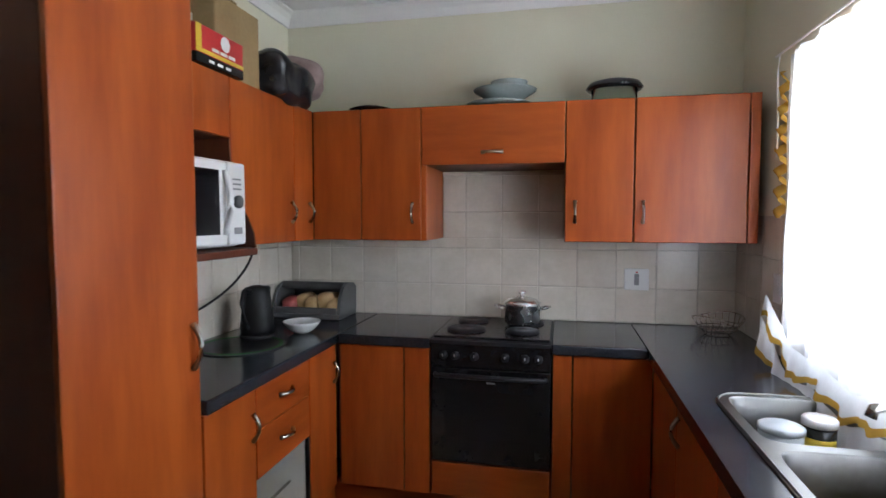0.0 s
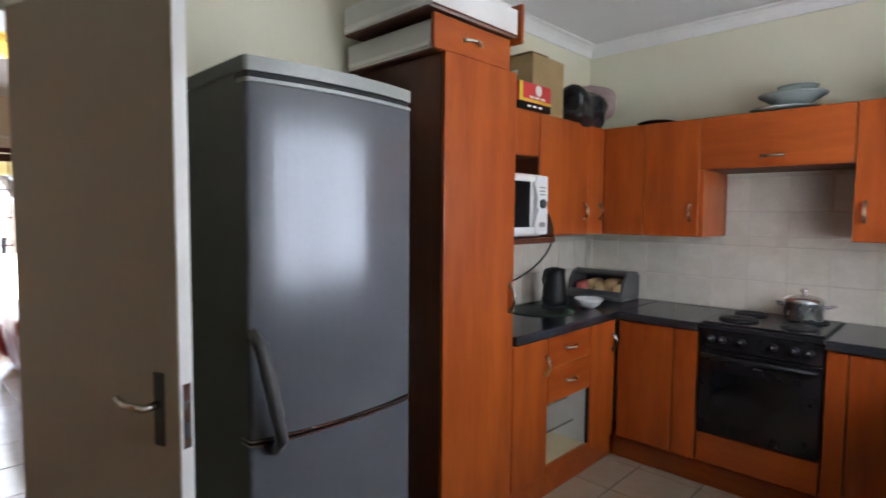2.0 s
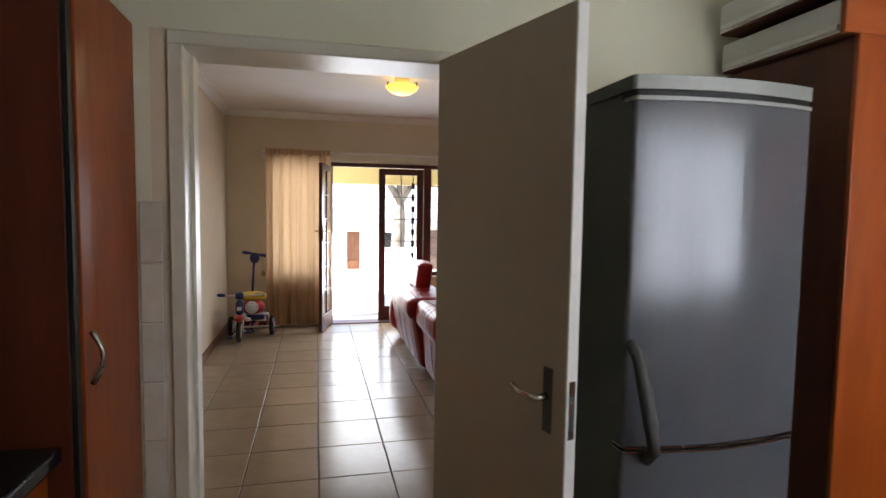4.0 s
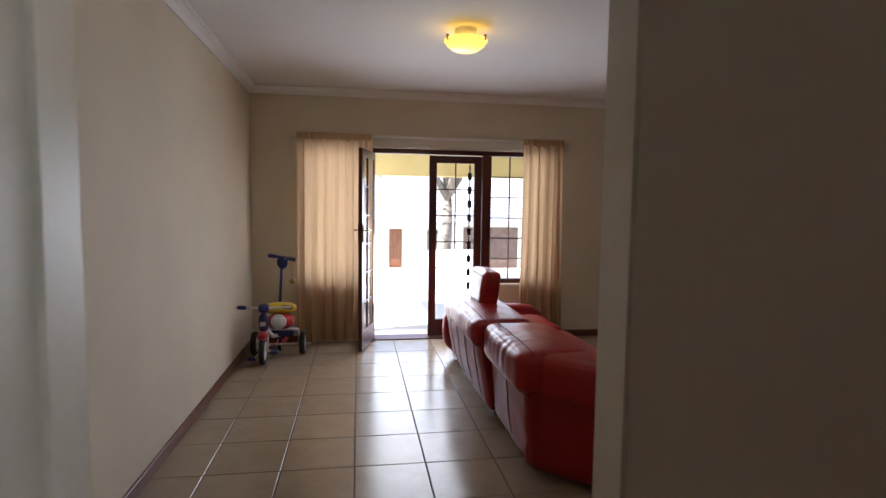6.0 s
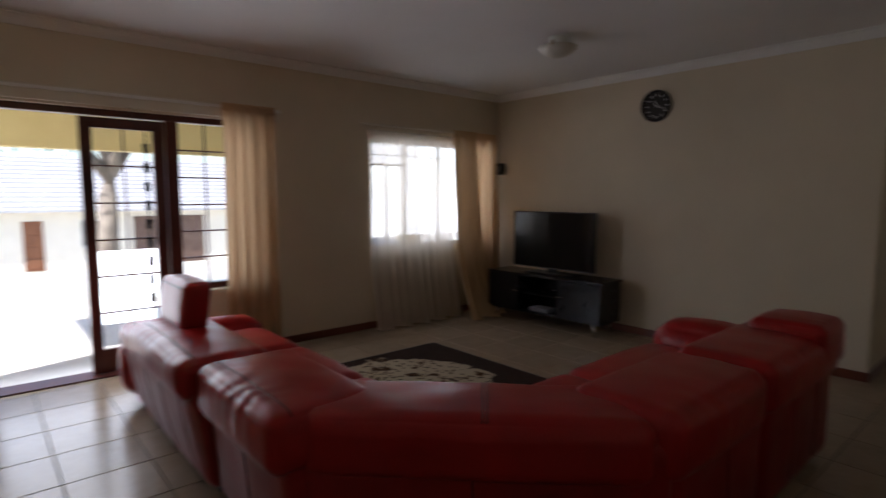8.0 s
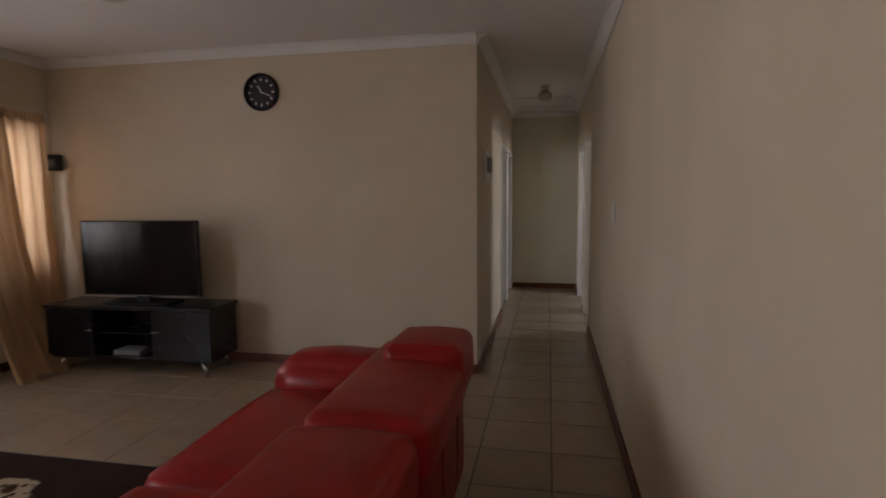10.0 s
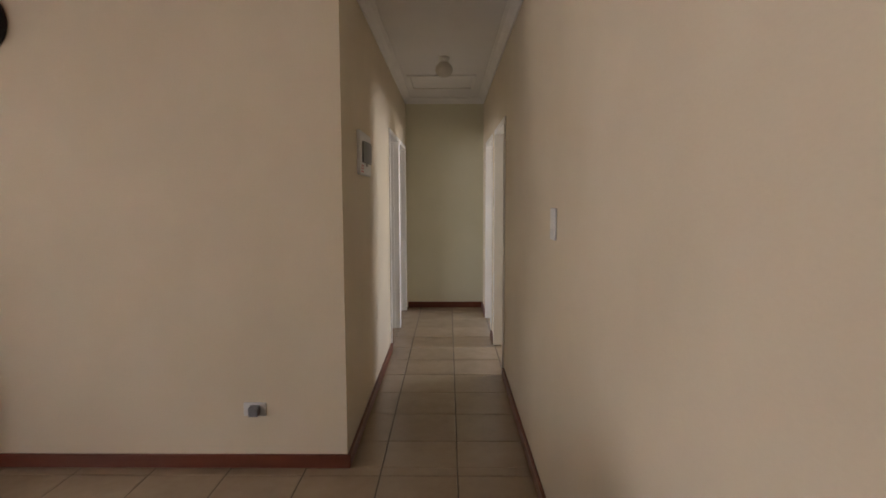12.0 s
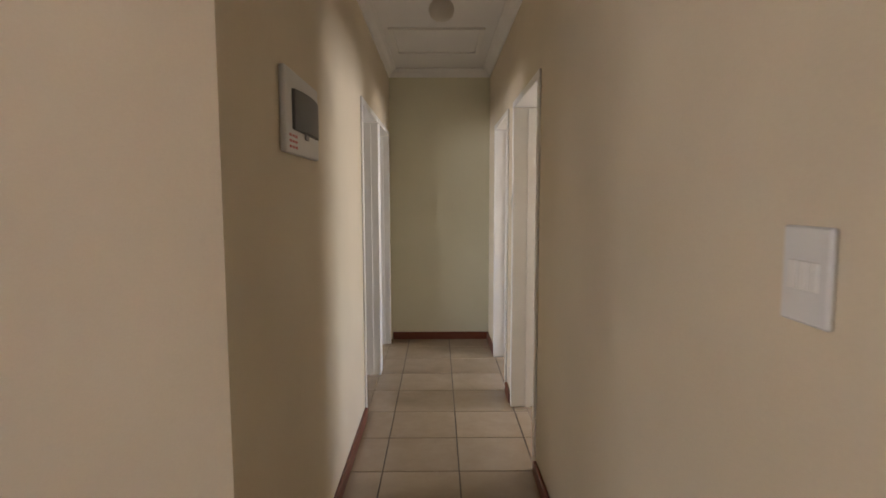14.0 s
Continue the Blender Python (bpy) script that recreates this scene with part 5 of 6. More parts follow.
part("burglar_bars", bars, M_WHITE, t, "white burglar bars")


def drape(y0, y1, z0, z1, x, folds, amp, flare=0.0, seed=0.0, sweep=0.0, nu=None, kick=0.0):
    """A hanging curtain with folds that deepen downwards."""
    def f(u, v):
        y = y0 + (y1 - y0) * u
        yc = (y0 + y1) / 2
        y += (y - yc) * flare * v ** 2 + sweep * v ** 2
        ph = u * folds * 2 * math.pi + seed
        d = amp * (0.45 + 0.75 * v) * (math.sin(ph) + 0.35 * math.sin(2.3 * ph + 1.3 * v + seed)) + 0.6 * amp * noise.noise(Vector((u * 5 + seed, v * 2.5, 0.3)))
        z = z1 + (z0 - z1) * v + 0.012 * math.sin(ph * 0.5 + seed) * v
        return Vector((x + d + 0.03 * v * flare + kick * v ** 3, y + 0.3 * amp * math.sin(ph * 2 + seed), z))
    return sheet(bmesh.new(), nu or int(folds * 16), 30, f)


def curtain(label, y0, y1, x, folds, amp, mat, z0=0.02, z1=2.235, flare=0.0, seed=0.0, sweep=0.0, head=True, kick=0.0):
    t = thing("curtain", label, "curtain", (x, (y0 + y1) / 2, z1), "living room curtains")
    part("drop", drape(y0, y1, z0, z1 - 0.06, x, folds, amp, flare, seed, sweep, None, kick), mat, t, "", True)
    if head:
        part("heading", drape(y0, y1, z1 - 0.07, z1 + 0.012, x - 0.004, folds * 3, amp * 0.35, 0, seed), mat, t, "gathered heading", True)
    return t


curtain("gold-beige drawn curtain over the front sidelight", -2.0, -1.21, XW + 0.075, 5.5, 0.028, M_CURT, 0.03, seed=0.7)
curtain("gold-beige curtain bunched beside the front door", 0.45, 0.94, XW + 0.08, 4.5, 0.036, M_CURT, 0.02, flare=0.12, seed=2.0)
# Same cloth as M_CURT, coloured darker to imitate layers that block backlight.
M_BUNCHED = cloth("gold_beige_bunched_curtain", (0.55, 0.38, 0.21), 0.16)
curtain("gold-beige curtain bunched and spreading onto the floor", 3.10, 3.46, XW + 0.13, 4, 0.045, M_BUNCHED, 0.012, 2.20, 0.55, 1.0, 0.05, True, 0.34)
curtain("gold-beige curtain hanging straight in the window corner", 3.40, 3.88, XW + 0.075, 4, 0.03, M_CURT, 0.02, 2.20, 0.0, 3.0, 0.02, True, 0.08)
curtain("white net curtain over the living room window", 1.97, 3.16, XW + 0.05, 10, 0.02, M_SHEER, 0.015, 2.13, 0.04, 5.0, 0.02, True, 0.16)

t = thing("curtain_track", "cream curtain track board above the front door", "curtain rail", (XW, -0.5, 2.2), "curtain rails")
part("board", B(XW + 0.002, XW + 0.035, -2.05, 1.0, 2.13, 2.242, 0.004), M_FRAMEW, t)
part("track", B(XW + 0.036, XW + 0.055, -2.05, 1.0, 2.205, 2.228, 0.003), M_WHITE, t)
t = thing("curtain_track", "thin white curtain track above the window", "curtain rail", (XW, 2.9, 2.2), "curtain rails")
part("track", B(XW + 0.03, XW + 0.055, 1.9, 3.93, 2.185, 2.205, 0.003), M_FRAMEW, t)
for yy in (1.95, 2.9, 3.88):
    part("bracket", B(XW + 0.001, XW + 0.03, yy, yy + 0.02, 2.18, 2.21, 0.002), M_FRAMEW, t)

# ceiling lights


def dome(name, label, x, y, mat, bulb):
    t = thing(name, label, "ceiling light", (x, y, ZL), "ceiling lights")
    part("base", lathe(bmesh.new(), [(0, 0), (0.075, 0), (0.075, -0.035), (0.05, -0.075), (0, -0.075)], (x, y, ZL - 0.001), 28), M_WHITE, t, "", True)
    part("shade", lathe(bmesh.new(), [(0.150, -0.022), (0.152, -0.030), (0.128, -0.062), (0.085, -0.09), (0.04, -0.104), (0, -0.107), (0, -0.102), (0.08, -0.085), (0.12, -0.058), (0.146, -0.022), (0.150, -0.022)], (x, y, ZL - 0.052), 40), mat, t, "glowing yellow glass" if bulb else "frosted glass", True)
    for k in range(3):
        a = 2.1 * k + 0.9
        part("clip", B(x + 0.148 * math.cos(a) - 0.008, x + 0.148 * math.cos(a) + 0.008, y + 0.148 * math.sin(a) - 0.008, y + 0.148 * math.sin(a) + 0.008, ZL - 0.092, ZL - 0.055, 0.003), M_BRASS, t, "brass clip")
    return t


dome("ceiling_light", "lit yellow glass dome ceiling light", -2.82, -0.62, M_LAMPON, True)
lamp = new("ceiling_light_bulb", bpy.data.lights.new("ceiling_light_bulb", "POINT"))
lamp.data.energy, lamp.data.color, lamp.data.shadow_soft_size = 0.8, (1.0, 0.75, 0.35), 0.12
lamp.location = (-2.82, -0.62, ZL - 0.25)
dome("ceiling_light", "unlit frosted glass dome ceiling light", -2.84, 2.40, M_LAMPOFF, False)
t = thing("ceiling_light", "unlit white globe light on the corridor ceiling", "ceiling light", (-0.49, 6.22, ZL))
part("base", lathe(bmesh.new(), [(0, 0), (0.05, 0), (0.05, -0.02), (0.04, -0.05), (0, -0.05)], (-0.49, 6.22, ZL - 0.001), 24), M_WHITE, t, "", True)
part("globe", lathe(bmesh.new(), [(0.04, -0.045), (0.055, -0.06), (0.075, -0.085), (0.08, -0.115), (0.068, -0.15), (0.04, -0.172), (0, -0.178)], (-0.49, 6.22, ZL), 28), M_LAMPOFF, t, "", True)
t = thing("ceiling_hatch", "white roof hatch in the corridor ceiling", "hatch", (-0.53, 7.2, ZL), kind="structure")
bm = bmesh.new()
for q in ((-0.885, -0.16, 6.93, 6.965), (-0.885, -0.16, 7.60, 7.635), (-0.885, -0.85, 6.965, 7.60), (-0.195, -0.16, 6.965, 7.60)):
    box(bm, *q, ZL - 0.018, ZL - 0.001, 0.002)
part("trim", bm, M_WHITE, t)
part("panel", B(-0.842, -0.203, 6.973, 7.592, ZL - 0.006, ZL - 0.0008), M_CEIL, t)

# wall fittings
plate_socket("wall_socket", "white double plug socket with a grey adapter", (-1.492, YN - 0.0005, 0.327), 0, -1, 0.122, 0.075, [(-0.03, 0.025, -0.022, 0.025, M_PLGREY)])
part("adapter", B(-1.515, -1.46, YN - 0.055, YN - 0.0135, 0.30, 0.352, 0.006), M_PLGREY, single("plug_adapter", B(-1.512, -1.463, YN - 0.02, YN - 0.0138, 0.303, 0.349), M_PLGREY, "grey plug adapter in the wall socket", "adapter"))
plate_socket("light_switch", "white triple light switch plate on the corridor wall", (-0.0005, 3.497, 1.345), -1, 0, 0.098, 0.135, [(-0.03, -0.012, -0.02, 0.02, M_WHITE), (-0.008, 0.01, -0.02, 0.02, M_WHITE), (0.014, 0.032, -0.02, 0.02, M_WHITE)])
t = thing("distribution_board", "white electrical board with a smoked cover on the wall", "fuse box", (XC, 4.69, 1.72))
part("case", B(XC + 0.0005, XC + 0.022, 4.465, 4.915, 1.595, 1.862, 0.006, 2), M_PLW, t)
part("cover", bowed(4.535, 4.885, 1.672, 1.80, XC + 0.022, XC + 0.030, bow=0.016), M_DKGREY, t, "smoked grey cover")
part("catch", B(XC + 0.022, XC + 0.03, 4.69, 4.73, 1.652, 1.672, 0.003), M_PLGREY, t)
for k in range(3):
    for j in range(3):
        part("label_bar", B(XC + 0.022, XC + 0.0228, 4.50 + j * 0.035, 4.522 + j * 0.035, 1.612 + k * 0.018, 1.620 + k * 0.018), M_RED, t)
t = thing("wall_clock", "round dark wall clock with pale hands", "clock", (-2.83, YN, 2.34))
part("rim", lathe(bmesh.new(), [(0.155, 0.0), (0.155, -0.03), (0.148, -0.042), (0.134, -0.036), (0.132, -0.012), (0.132, 0.0), (0.155, 0.0)], (-2.83, YN - 0.0008, 2.34), 44, "Y"), M_BLACKM, t, "", True)
part("face", lathe(bmesh.new(), [(0, -0.010), (0.131, -0.010), (0.131, -0.002), (0, -0.002)], (-2.83, YN, 2.34), 44, "Y"), M_CLOCK, t)
for k in range(12):
    a = k * math.pi / 6
    c, s = math.sin(a), math.cos(a)
    part("hour_mark", box(bmesh.new(), -0.006, 0.006, -0.012, -0.0105, 0.095, 0.118, 0, 1, Matrix.Translation((-2.83, YN, 2.34)) @ Matrix.Rotation(a, 4, "Y")), M_PLW, t)
for a, ln, w in ((-0.5, 0.06, 0.005), (1.95, 0.09, 0.0035)):
    part("hand_pointer", box(bmesh.new(), -w, w, -0.016, -0.013, -0.015, ln, 0, 1, Matrix.Translation((-2.83, YN, 2.34)) @ Matrix.Rotation(a, 4, "Y")), M_PLW, t)
t = thing("wall_speaker", "small dark speaker on the wall beside the curtain", "speaker", (-4.88, YN, 1.78))
part("cabinet", B(-4.935, -4.835, YN - 0.10, YN - 0.02, 1.71, 1.86, 0.012, 2), M_BLACKM, t)
part("bracket", B(-4.90, -4.87, YN - 0.02, YN - 0.0005, 1.76, 1.80), M_BLACKM, t)
part("grille", lathe(bmesh.new(), [(0.035, -0.1005), (0.03, -0.104), (0, -0.105)], (-4.885, YN, 1.78), 20, "Y"), M_DKGREY, t, "", True)

# television on its stand
t = thing("tv_stand", "low black gloss television stand on chrome legs", "tv stand", (-3.83, 3.66, 0), turn=2.5)
part("top", B(-0.76, 0.76, -0.21, 0.21, 0.545, 0.575, 0.004), M_TVST, t)
part("base", B(-0.74, 0.74, -0.19, 0.20, 0.13, 0.155, 0.003), M_TVST, t)
part("back", B(-0.74, 0.74, 0.19, 0.20, 0.155, 0.545), M_TVST, t)
for x0, x1 in ((-0.74, -0.722), (0.722, 0.74), (-0.32, -0.302), (0.222, 0.24)):
    part("side", B(x0, x1, -0.19, 0.188, 0.155, 0.545), M_TVST, t)
part("shelf", B(-0.302, 0.222, -0.17, 0.188, 0.34, 0.354), M_TVST, t)
for a, b, hx in ((-0.74, -0.305, -0.34), (0.225, 0.74, 0.26)):
    dd = part("door", B(a, b, -0.208, -0.192, 0.158, 0.542, 0.003), M_TVST, t)
    part("handle", B(hx - 0.035, hx + 0.035, -0.218, -0.209, 0.365, 0.375, 0.003), M_CHROME, dd)
for x, y in ((-0.68, -0.15), (0.68, -0.15), (-0.68, 0.15), (0.68, 0.15)):
    bm = bmesh.new()
    tube(bm, [(x * 0.93, y, 0.13), (x, y * 1.1, 0.0)], [0.022, 0.014], 10)
    part("leg", bm, M_CHROME, t, "", True)
single("set_top_box", B(-4.0, -3.75, 3.50, 3.66, 0.1555, 0.195, 0.004), M_PLGREY, "grey set-top box in the open shelf", "set-top box")
t = thing("television", "large black flat television on the stand", "television", (-3.82, 3.66, 0.576), turn=2.5)
part("screen_frame", B(-0.535, 0.535, -0.02, 0.03, 0.055, 0.695, 0.006, 2), M_BLACKM, t)
part("screen", B(-0.522, 0.522, -0.0225, -0.0205, 0.072, 0.683), M_TVSCR, t, "dark glossy screen")
part("neck", B(-0.06, 0.06, 0.0, 0.03, 0.012, 0.058), M_BLACKM, t)
part("foot", B(-0.30, 0.30, -0.11, 0.12, 0.0, 0.013, 0.004), M_BLACKM, t)
part("lower_trim", B(-0.53, 0.53, -0.024, -0.0205, 0.057, 0.064), M_PLGREY, t)

# rug
RX0, RX1, RY0, RY1 = -4.06, -2.40, 0.10, 2.13
m, nt, b = nodes_of("dark_rug_with_cream_patch")
N, L = nt.nodes, nt.links
tc = N.new("ShaderNodeTexCoord")
nz = N.new("ShaderNodeTexNoise")
nz.inputs["Scale"].default_value, nz.inputs["Detail"].default_value = 3.2, 4
L.new(tc.outputs["Object"], nz.inputs["Vector"])
mp = N.new("ShaderNodeMapping")
mp.vector_type = "TEXTURE"
mp.inputs["Location"].default_value, mp.inputs["Rotation"].default_value, mp.inputs["Scale"].default_value = (-0.17, 0.265, 0), (0, 0, radians(36)), (1.0, 0.70, 1)
L.new(tc.outputs["Object"], mp.inputs["Vector"])
ln = N.new("ShaderNodeVectorMath")
ln.operation = "LENGTH"
L.new(mp.outputs[0], ln.inputs[0])
ad = N.new("ShaderNodeMath")
ad.operation = "MULTIPLY_ADD"
L.new(nz.outputs["Fac"], ad.inputs[0])
ad.inputs[1].default_value = 0.5
L.new(ln.outputs["Value"], ad.inputs[2])
edge = N.new("ShaderNodeValToRGB")
edge.color_ramp.elements[0].position, edge.color_ramp.elements[1].position = 0.87, 0.89
edge.color_ramp.elements[0].color, edge.color_ramp.elements[1].color = (1, 1, 1, 1), (0, 0, 0, 1)
L.new(ad.outputs[0], edge.inputs[0])
vo = N.new("ShaderNodeTexVoronoi")
vo.inputs["Scale"].default_value = 19
L.new(tc.outputs["Object"], vo.inputs["Vector"])
sp = N.new("ShaderNodeValToRGB")
sp.color_ramp.elements[0].position, sp.color_ramp.elements[1].position = 0.26, 0.36
sp.color_ramp.elements[0].color, sp.color_ramp.elements[1].color = (0.05, 0.03, 0.02, 1), (0.40, 0.325, 0.225, 1)
L.new(vo.outputs["Distance"], sp.inputs[0])
wv = N.new("ShaderNodeTexNoise")
wv.inputs["Scale"].default_value, wv.inputs["Detail"].default_value = 5.5, 2
L.new(tc.outputs["Object"], wv.inputs["Vector"])
wr = N.new("ShaderNodeValToRGB")
wr.color_ramp.elements[0].position, wr.color_ramp.elements[1].position = 0.40, 0.44
wr.color_ramp.elements[0].color, wr.color_ramp.elements[1].color = (0.16, 0.09, 0.05, 1), (1, 1, 1, 1)
L.new(wv.outputs["Fac"], wr.inputs[0])
mu = N.new("ShaderNodeMixRGB")
mu.blend_type = "MULTIPLY"
mu.inputs[0].default_value = 1
L.new(sp.outputs[0], mu.inputs[1])
L.new(wr.outputs[0], mu.inputs[2])
bgc = N.new("ShaderNodeValToRGB")
bgc.color_ramp.elements[0].color, bgc.color_ramp.elements[1].color = (0.018, 0.012, 0.010, 1), (0.05, 0.025, 0.018, 1)
L.new(nz.outputs["Fac"], bgc.inputs[0])
mx = N.new("ShaderNodeMixRGB")
L.new(edge.outputs[0], mx.inputs[0])
L.new(bgc.outputs[0], mx.inputs[1])
L.new(mu.outputs[0], mx.inputs[2])
L.new(mx.outputs[0], b.inputs["Base Color"])
b.inputs["Roughness"].default_value = 0.95
b.inputs["Specular IOR Level"].default_value = 0.1
pile = N.new("ShaderNodeTexNoise")
pile.inputs["Scale"].default_value = 260
L.new(tc.outputs["Object"], pile.inputs["Vector"])
bp = N.new("ShaderNodeBump")
bp.inputs["Strength"].default_value = 0.6
bp.inputs["Distance"].default_value = 0.004
L.new(pile.outputs["Fac"], bp.inputs["Height"])
L.new(bp.outputs[0], b.inputs["Normal"])
M_RUG = m
t = thing("rug", "dark brown rug with a cream spotted patch on the tiles", "rug", ((RX0 + RX1) / 2, (RY0 + RY1) / 2, 0))
part("carpet", B(RX0, RX1, RY0, RY1, 0.0008, 0.012, 0.004), M_RUG, t)
bm = bmesh.new()
tube(bm, [(RX0, RY0, 0.007), (RX1, RY0, 0.007), (RX1, RY1, 0.007), (RX0, RY1, 0.007)], 0.007, 6, True)
part("binding", bm, M_BLACKM, t, "dark bound edge")

# red leather corner sofa
t = thing("corner_sofa", "red leather corner sofa with a raised headrest", "sofa", (-1.9, 0.4, 0))


def quilt(name, q, mat, r, puff, seed, label="", n=16, wr=0.005, slant=0.0, to=None, m=None, gather=0.0, seams=()):
    """One upholstered body; seams are pairs of unit points between which a stitched line runs over its skin."""
    x0, x1, y0, y1, z0, z1 = q
    ob = part(name, puffy(bmesh.new(), *q, r, puff, n, wr, seed, m, slant, gather), mat, to or t, label, True)
    c, h = Vector(((x0 + x1) / 2, (y0 + y1) / 2, (z0 + z1) / 2)), Vector(((x1 - x0) / 2, (y1 - y0) / 2, (z1 - z0) / 2))
    for a, b in seams:
        a, b = Vector(a), Vector(b)
        pts = []
        for k in range(25):
            p = c + stuffed(a.lerp(b, k / 24), h, min(r, *h), puff, wr, seed, slant, gather)
            pts.append(m @ p if m else p)
        bm = bmesh.new()
        tube(bm, pts, 0.0045, 6)
        part("seam", bm, M_SEAM, ob, "dark stitched seam", True)
    return ob


def lean_x(q, mat, r, puff, seed, name="back_cushion", gather=0.0015, seams=(), n=36):
    """A body of the wing that runs along y, its rear edge towards +x."""
    x0, x1, y0, y1, z0, z1 = q
    return quilt(name, (y0, y1, -x1, -x0, z0, z1), mat, r, puff, seed, n=n, m=Matrix.Rotation(math.pi / 2, 4, "Z"), gather=gather, seams=seams)


# the corner module stands across the corner at 45 degrees
DIAG = Matrix.Translation((-1.365, 0.0, 0)) @ Matrix.Rotation(radians(45), 4, "Z")
M_SEAM = surf("dark_red_stitching", (0.09, 0.003, 0.003), (0.13, 0.005, 0.005), 20, 0.5)


def diag(name, q, mat, r, puff, seed, **more):
    return quilt(name, q, mat, r, puff, seed, m=DIAG, wr=0.007, **more)


def upright(*xs):
    return [((x, -1, -0.8), (x, -1, 0.9)) for x in xs]


ROLL = (((-0.97, -0.62, 1), (0.97, -0.62, 1)),)
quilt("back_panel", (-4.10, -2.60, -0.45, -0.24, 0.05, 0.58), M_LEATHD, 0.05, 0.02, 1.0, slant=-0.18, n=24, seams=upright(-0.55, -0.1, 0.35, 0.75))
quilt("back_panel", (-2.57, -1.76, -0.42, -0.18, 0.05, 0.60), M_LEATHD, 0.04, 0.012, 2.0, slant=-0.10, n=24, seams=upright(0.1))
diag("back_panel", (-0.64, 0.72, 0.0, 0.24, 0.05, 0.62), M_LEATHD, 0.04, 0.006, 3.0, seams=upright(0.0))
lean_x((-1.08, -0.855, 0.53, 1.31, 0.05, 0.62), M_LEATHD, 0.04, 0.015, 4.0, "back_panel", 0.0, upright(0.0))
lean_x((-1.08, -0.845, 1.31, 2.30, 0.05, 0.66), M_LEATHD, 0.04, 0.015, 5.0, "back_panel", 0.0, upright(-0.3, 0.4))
quilt("back_cushion", (-3.62, -2.60, -0.575, -0.14, 0.51, 0.70), M_LEATHER, 0.055, 0.018, 6.0, n=36, gather=0.003, seams=ROLL)
quilt("back_cushion", (-4.10, -3.60, -0.54, -0.18, 0.46, 0.615), M_LEATHER, 0.045, 0.012, 6.5, n=24, gather=0.002, seams=ROLL)
quilt("back_cushion", (-2.58, -1.75, -0.515, -0.05, 0.47, 0.70), M_LEATHER, 0.06, 0.018, 7.0, n=40, gather=0.0035, seams=ROLL)
diag("back_cushion", (-0.60, 0.68, -0.012, 0.42, 0.44, 0.69), M_LEATHER, 0.075, 0.012, 8.0, n=36, gather=0.0015, seams=(((0.05, -0.95, 1), (0.05, 0.95, 1)), ((0.075, -0.95, 1), (0.075, 0.95, 1))))
lean_x((-1.30, -0.84, 0.50, 1.32, 0.46, 0.715), M_LEATHER, 0.065, 0.02, 9.0)
lean_x((-1.26, -0.815, 1.30, 2.31, 0.50, 0.735), M_LEATHER, 0.06, 0.02, 10.0)
lean_x((-1.16, -0.80, 1.92, 2.33, 0.56, 0.805), M_LEATHER, 0.05, 0.015, 10.5)
hr = quilt("headrest", (-3.68, -3.20, -0.40, -0.25, 0.69, 0.965), M_LEATHER, 0.035, 0.008, 11.0, "raised padded headrest", slant=0.12, seams=(((-0.9, -1, 0.78), (0.9, -1, 0.78)), ((-1, -0.55, -0.9), (-1, -0.55, 0.9))))
bm = bmesh.new()
tube(bm, [(-3.55, -0.36, 0.60), (-3.55, -0.34, 0.75)], 0.012, 8)
tube(bm, [(-3.30, -0.36, 0.60), (-3.30, -0.34, 0.75)], 0.012, 8)
part("hinge", bm, M_BLACKM, hr, "dark metal hinge")
for k, q in enumerate(((-4.08, -3.40, -0.20, 0.42, 0.22, 0.45), (-3.38, -2.60, -0.20, 0.42, 0.22, 0.45), (-2.58, -1.90, -0.12, 0.42, 0.22, 0.45), (-1.90, -1.20, 0.72, 1.30, 0.22, 0.45), (-1.90, -1.18, 1.31, 2.26, 0.22, 0.46))):
    quilt("seat_cushion", q, M_LEATHER, 0.06, 0.03, 12.0 + k)
diag("seat_cushion", (-0.48, 0.48, 0.36, 0.98, 0.22, 0.45), M_LEATHER, 0.07, 0.02, 18.0)
quilt("arm", (-4.40, -4.10, -0.50, 0.46, 0.06, 0.50), M_LEATHER, 0.12, 0.03, 20.0)
quilt("arm", (-1.90, -1.08, 2.26, 2.62, 0.06, 0.60), M_LEATHER, 0.14, 0.03, 21.0)
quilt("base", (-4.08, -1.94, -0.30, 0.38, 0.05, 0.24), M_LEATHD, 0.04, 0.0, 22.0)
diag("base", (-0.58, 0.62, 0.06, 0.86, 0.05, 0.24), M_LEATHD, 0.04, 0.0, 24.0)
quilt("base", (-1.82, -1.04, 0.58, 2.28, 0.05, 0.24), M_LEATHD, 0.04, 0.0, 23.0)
for x0, x1, y in ((-3.9, -2.7, -0.40), (-2.5, -1.85, -0.38)):
    part("rail", B(x0, x1, y, y + 0.03, 0.012, 0.045, 0.004), M_CHROME, t, "low metal base rail")
for x, y in ((-4.0, -0.36), (-4.0, 0.3), (-2.7, -0.36), (-1.35, 0.2), (-1.0, 2.2), (-1.75, 2.2), (-1.75, 0.5)):
    part("foot", lathe(bmesh.new(), [(0.025, 0), (0.03, 0.06), (0, 0.06)], (x, y, 0.0), 12), M_BLACKM, t)

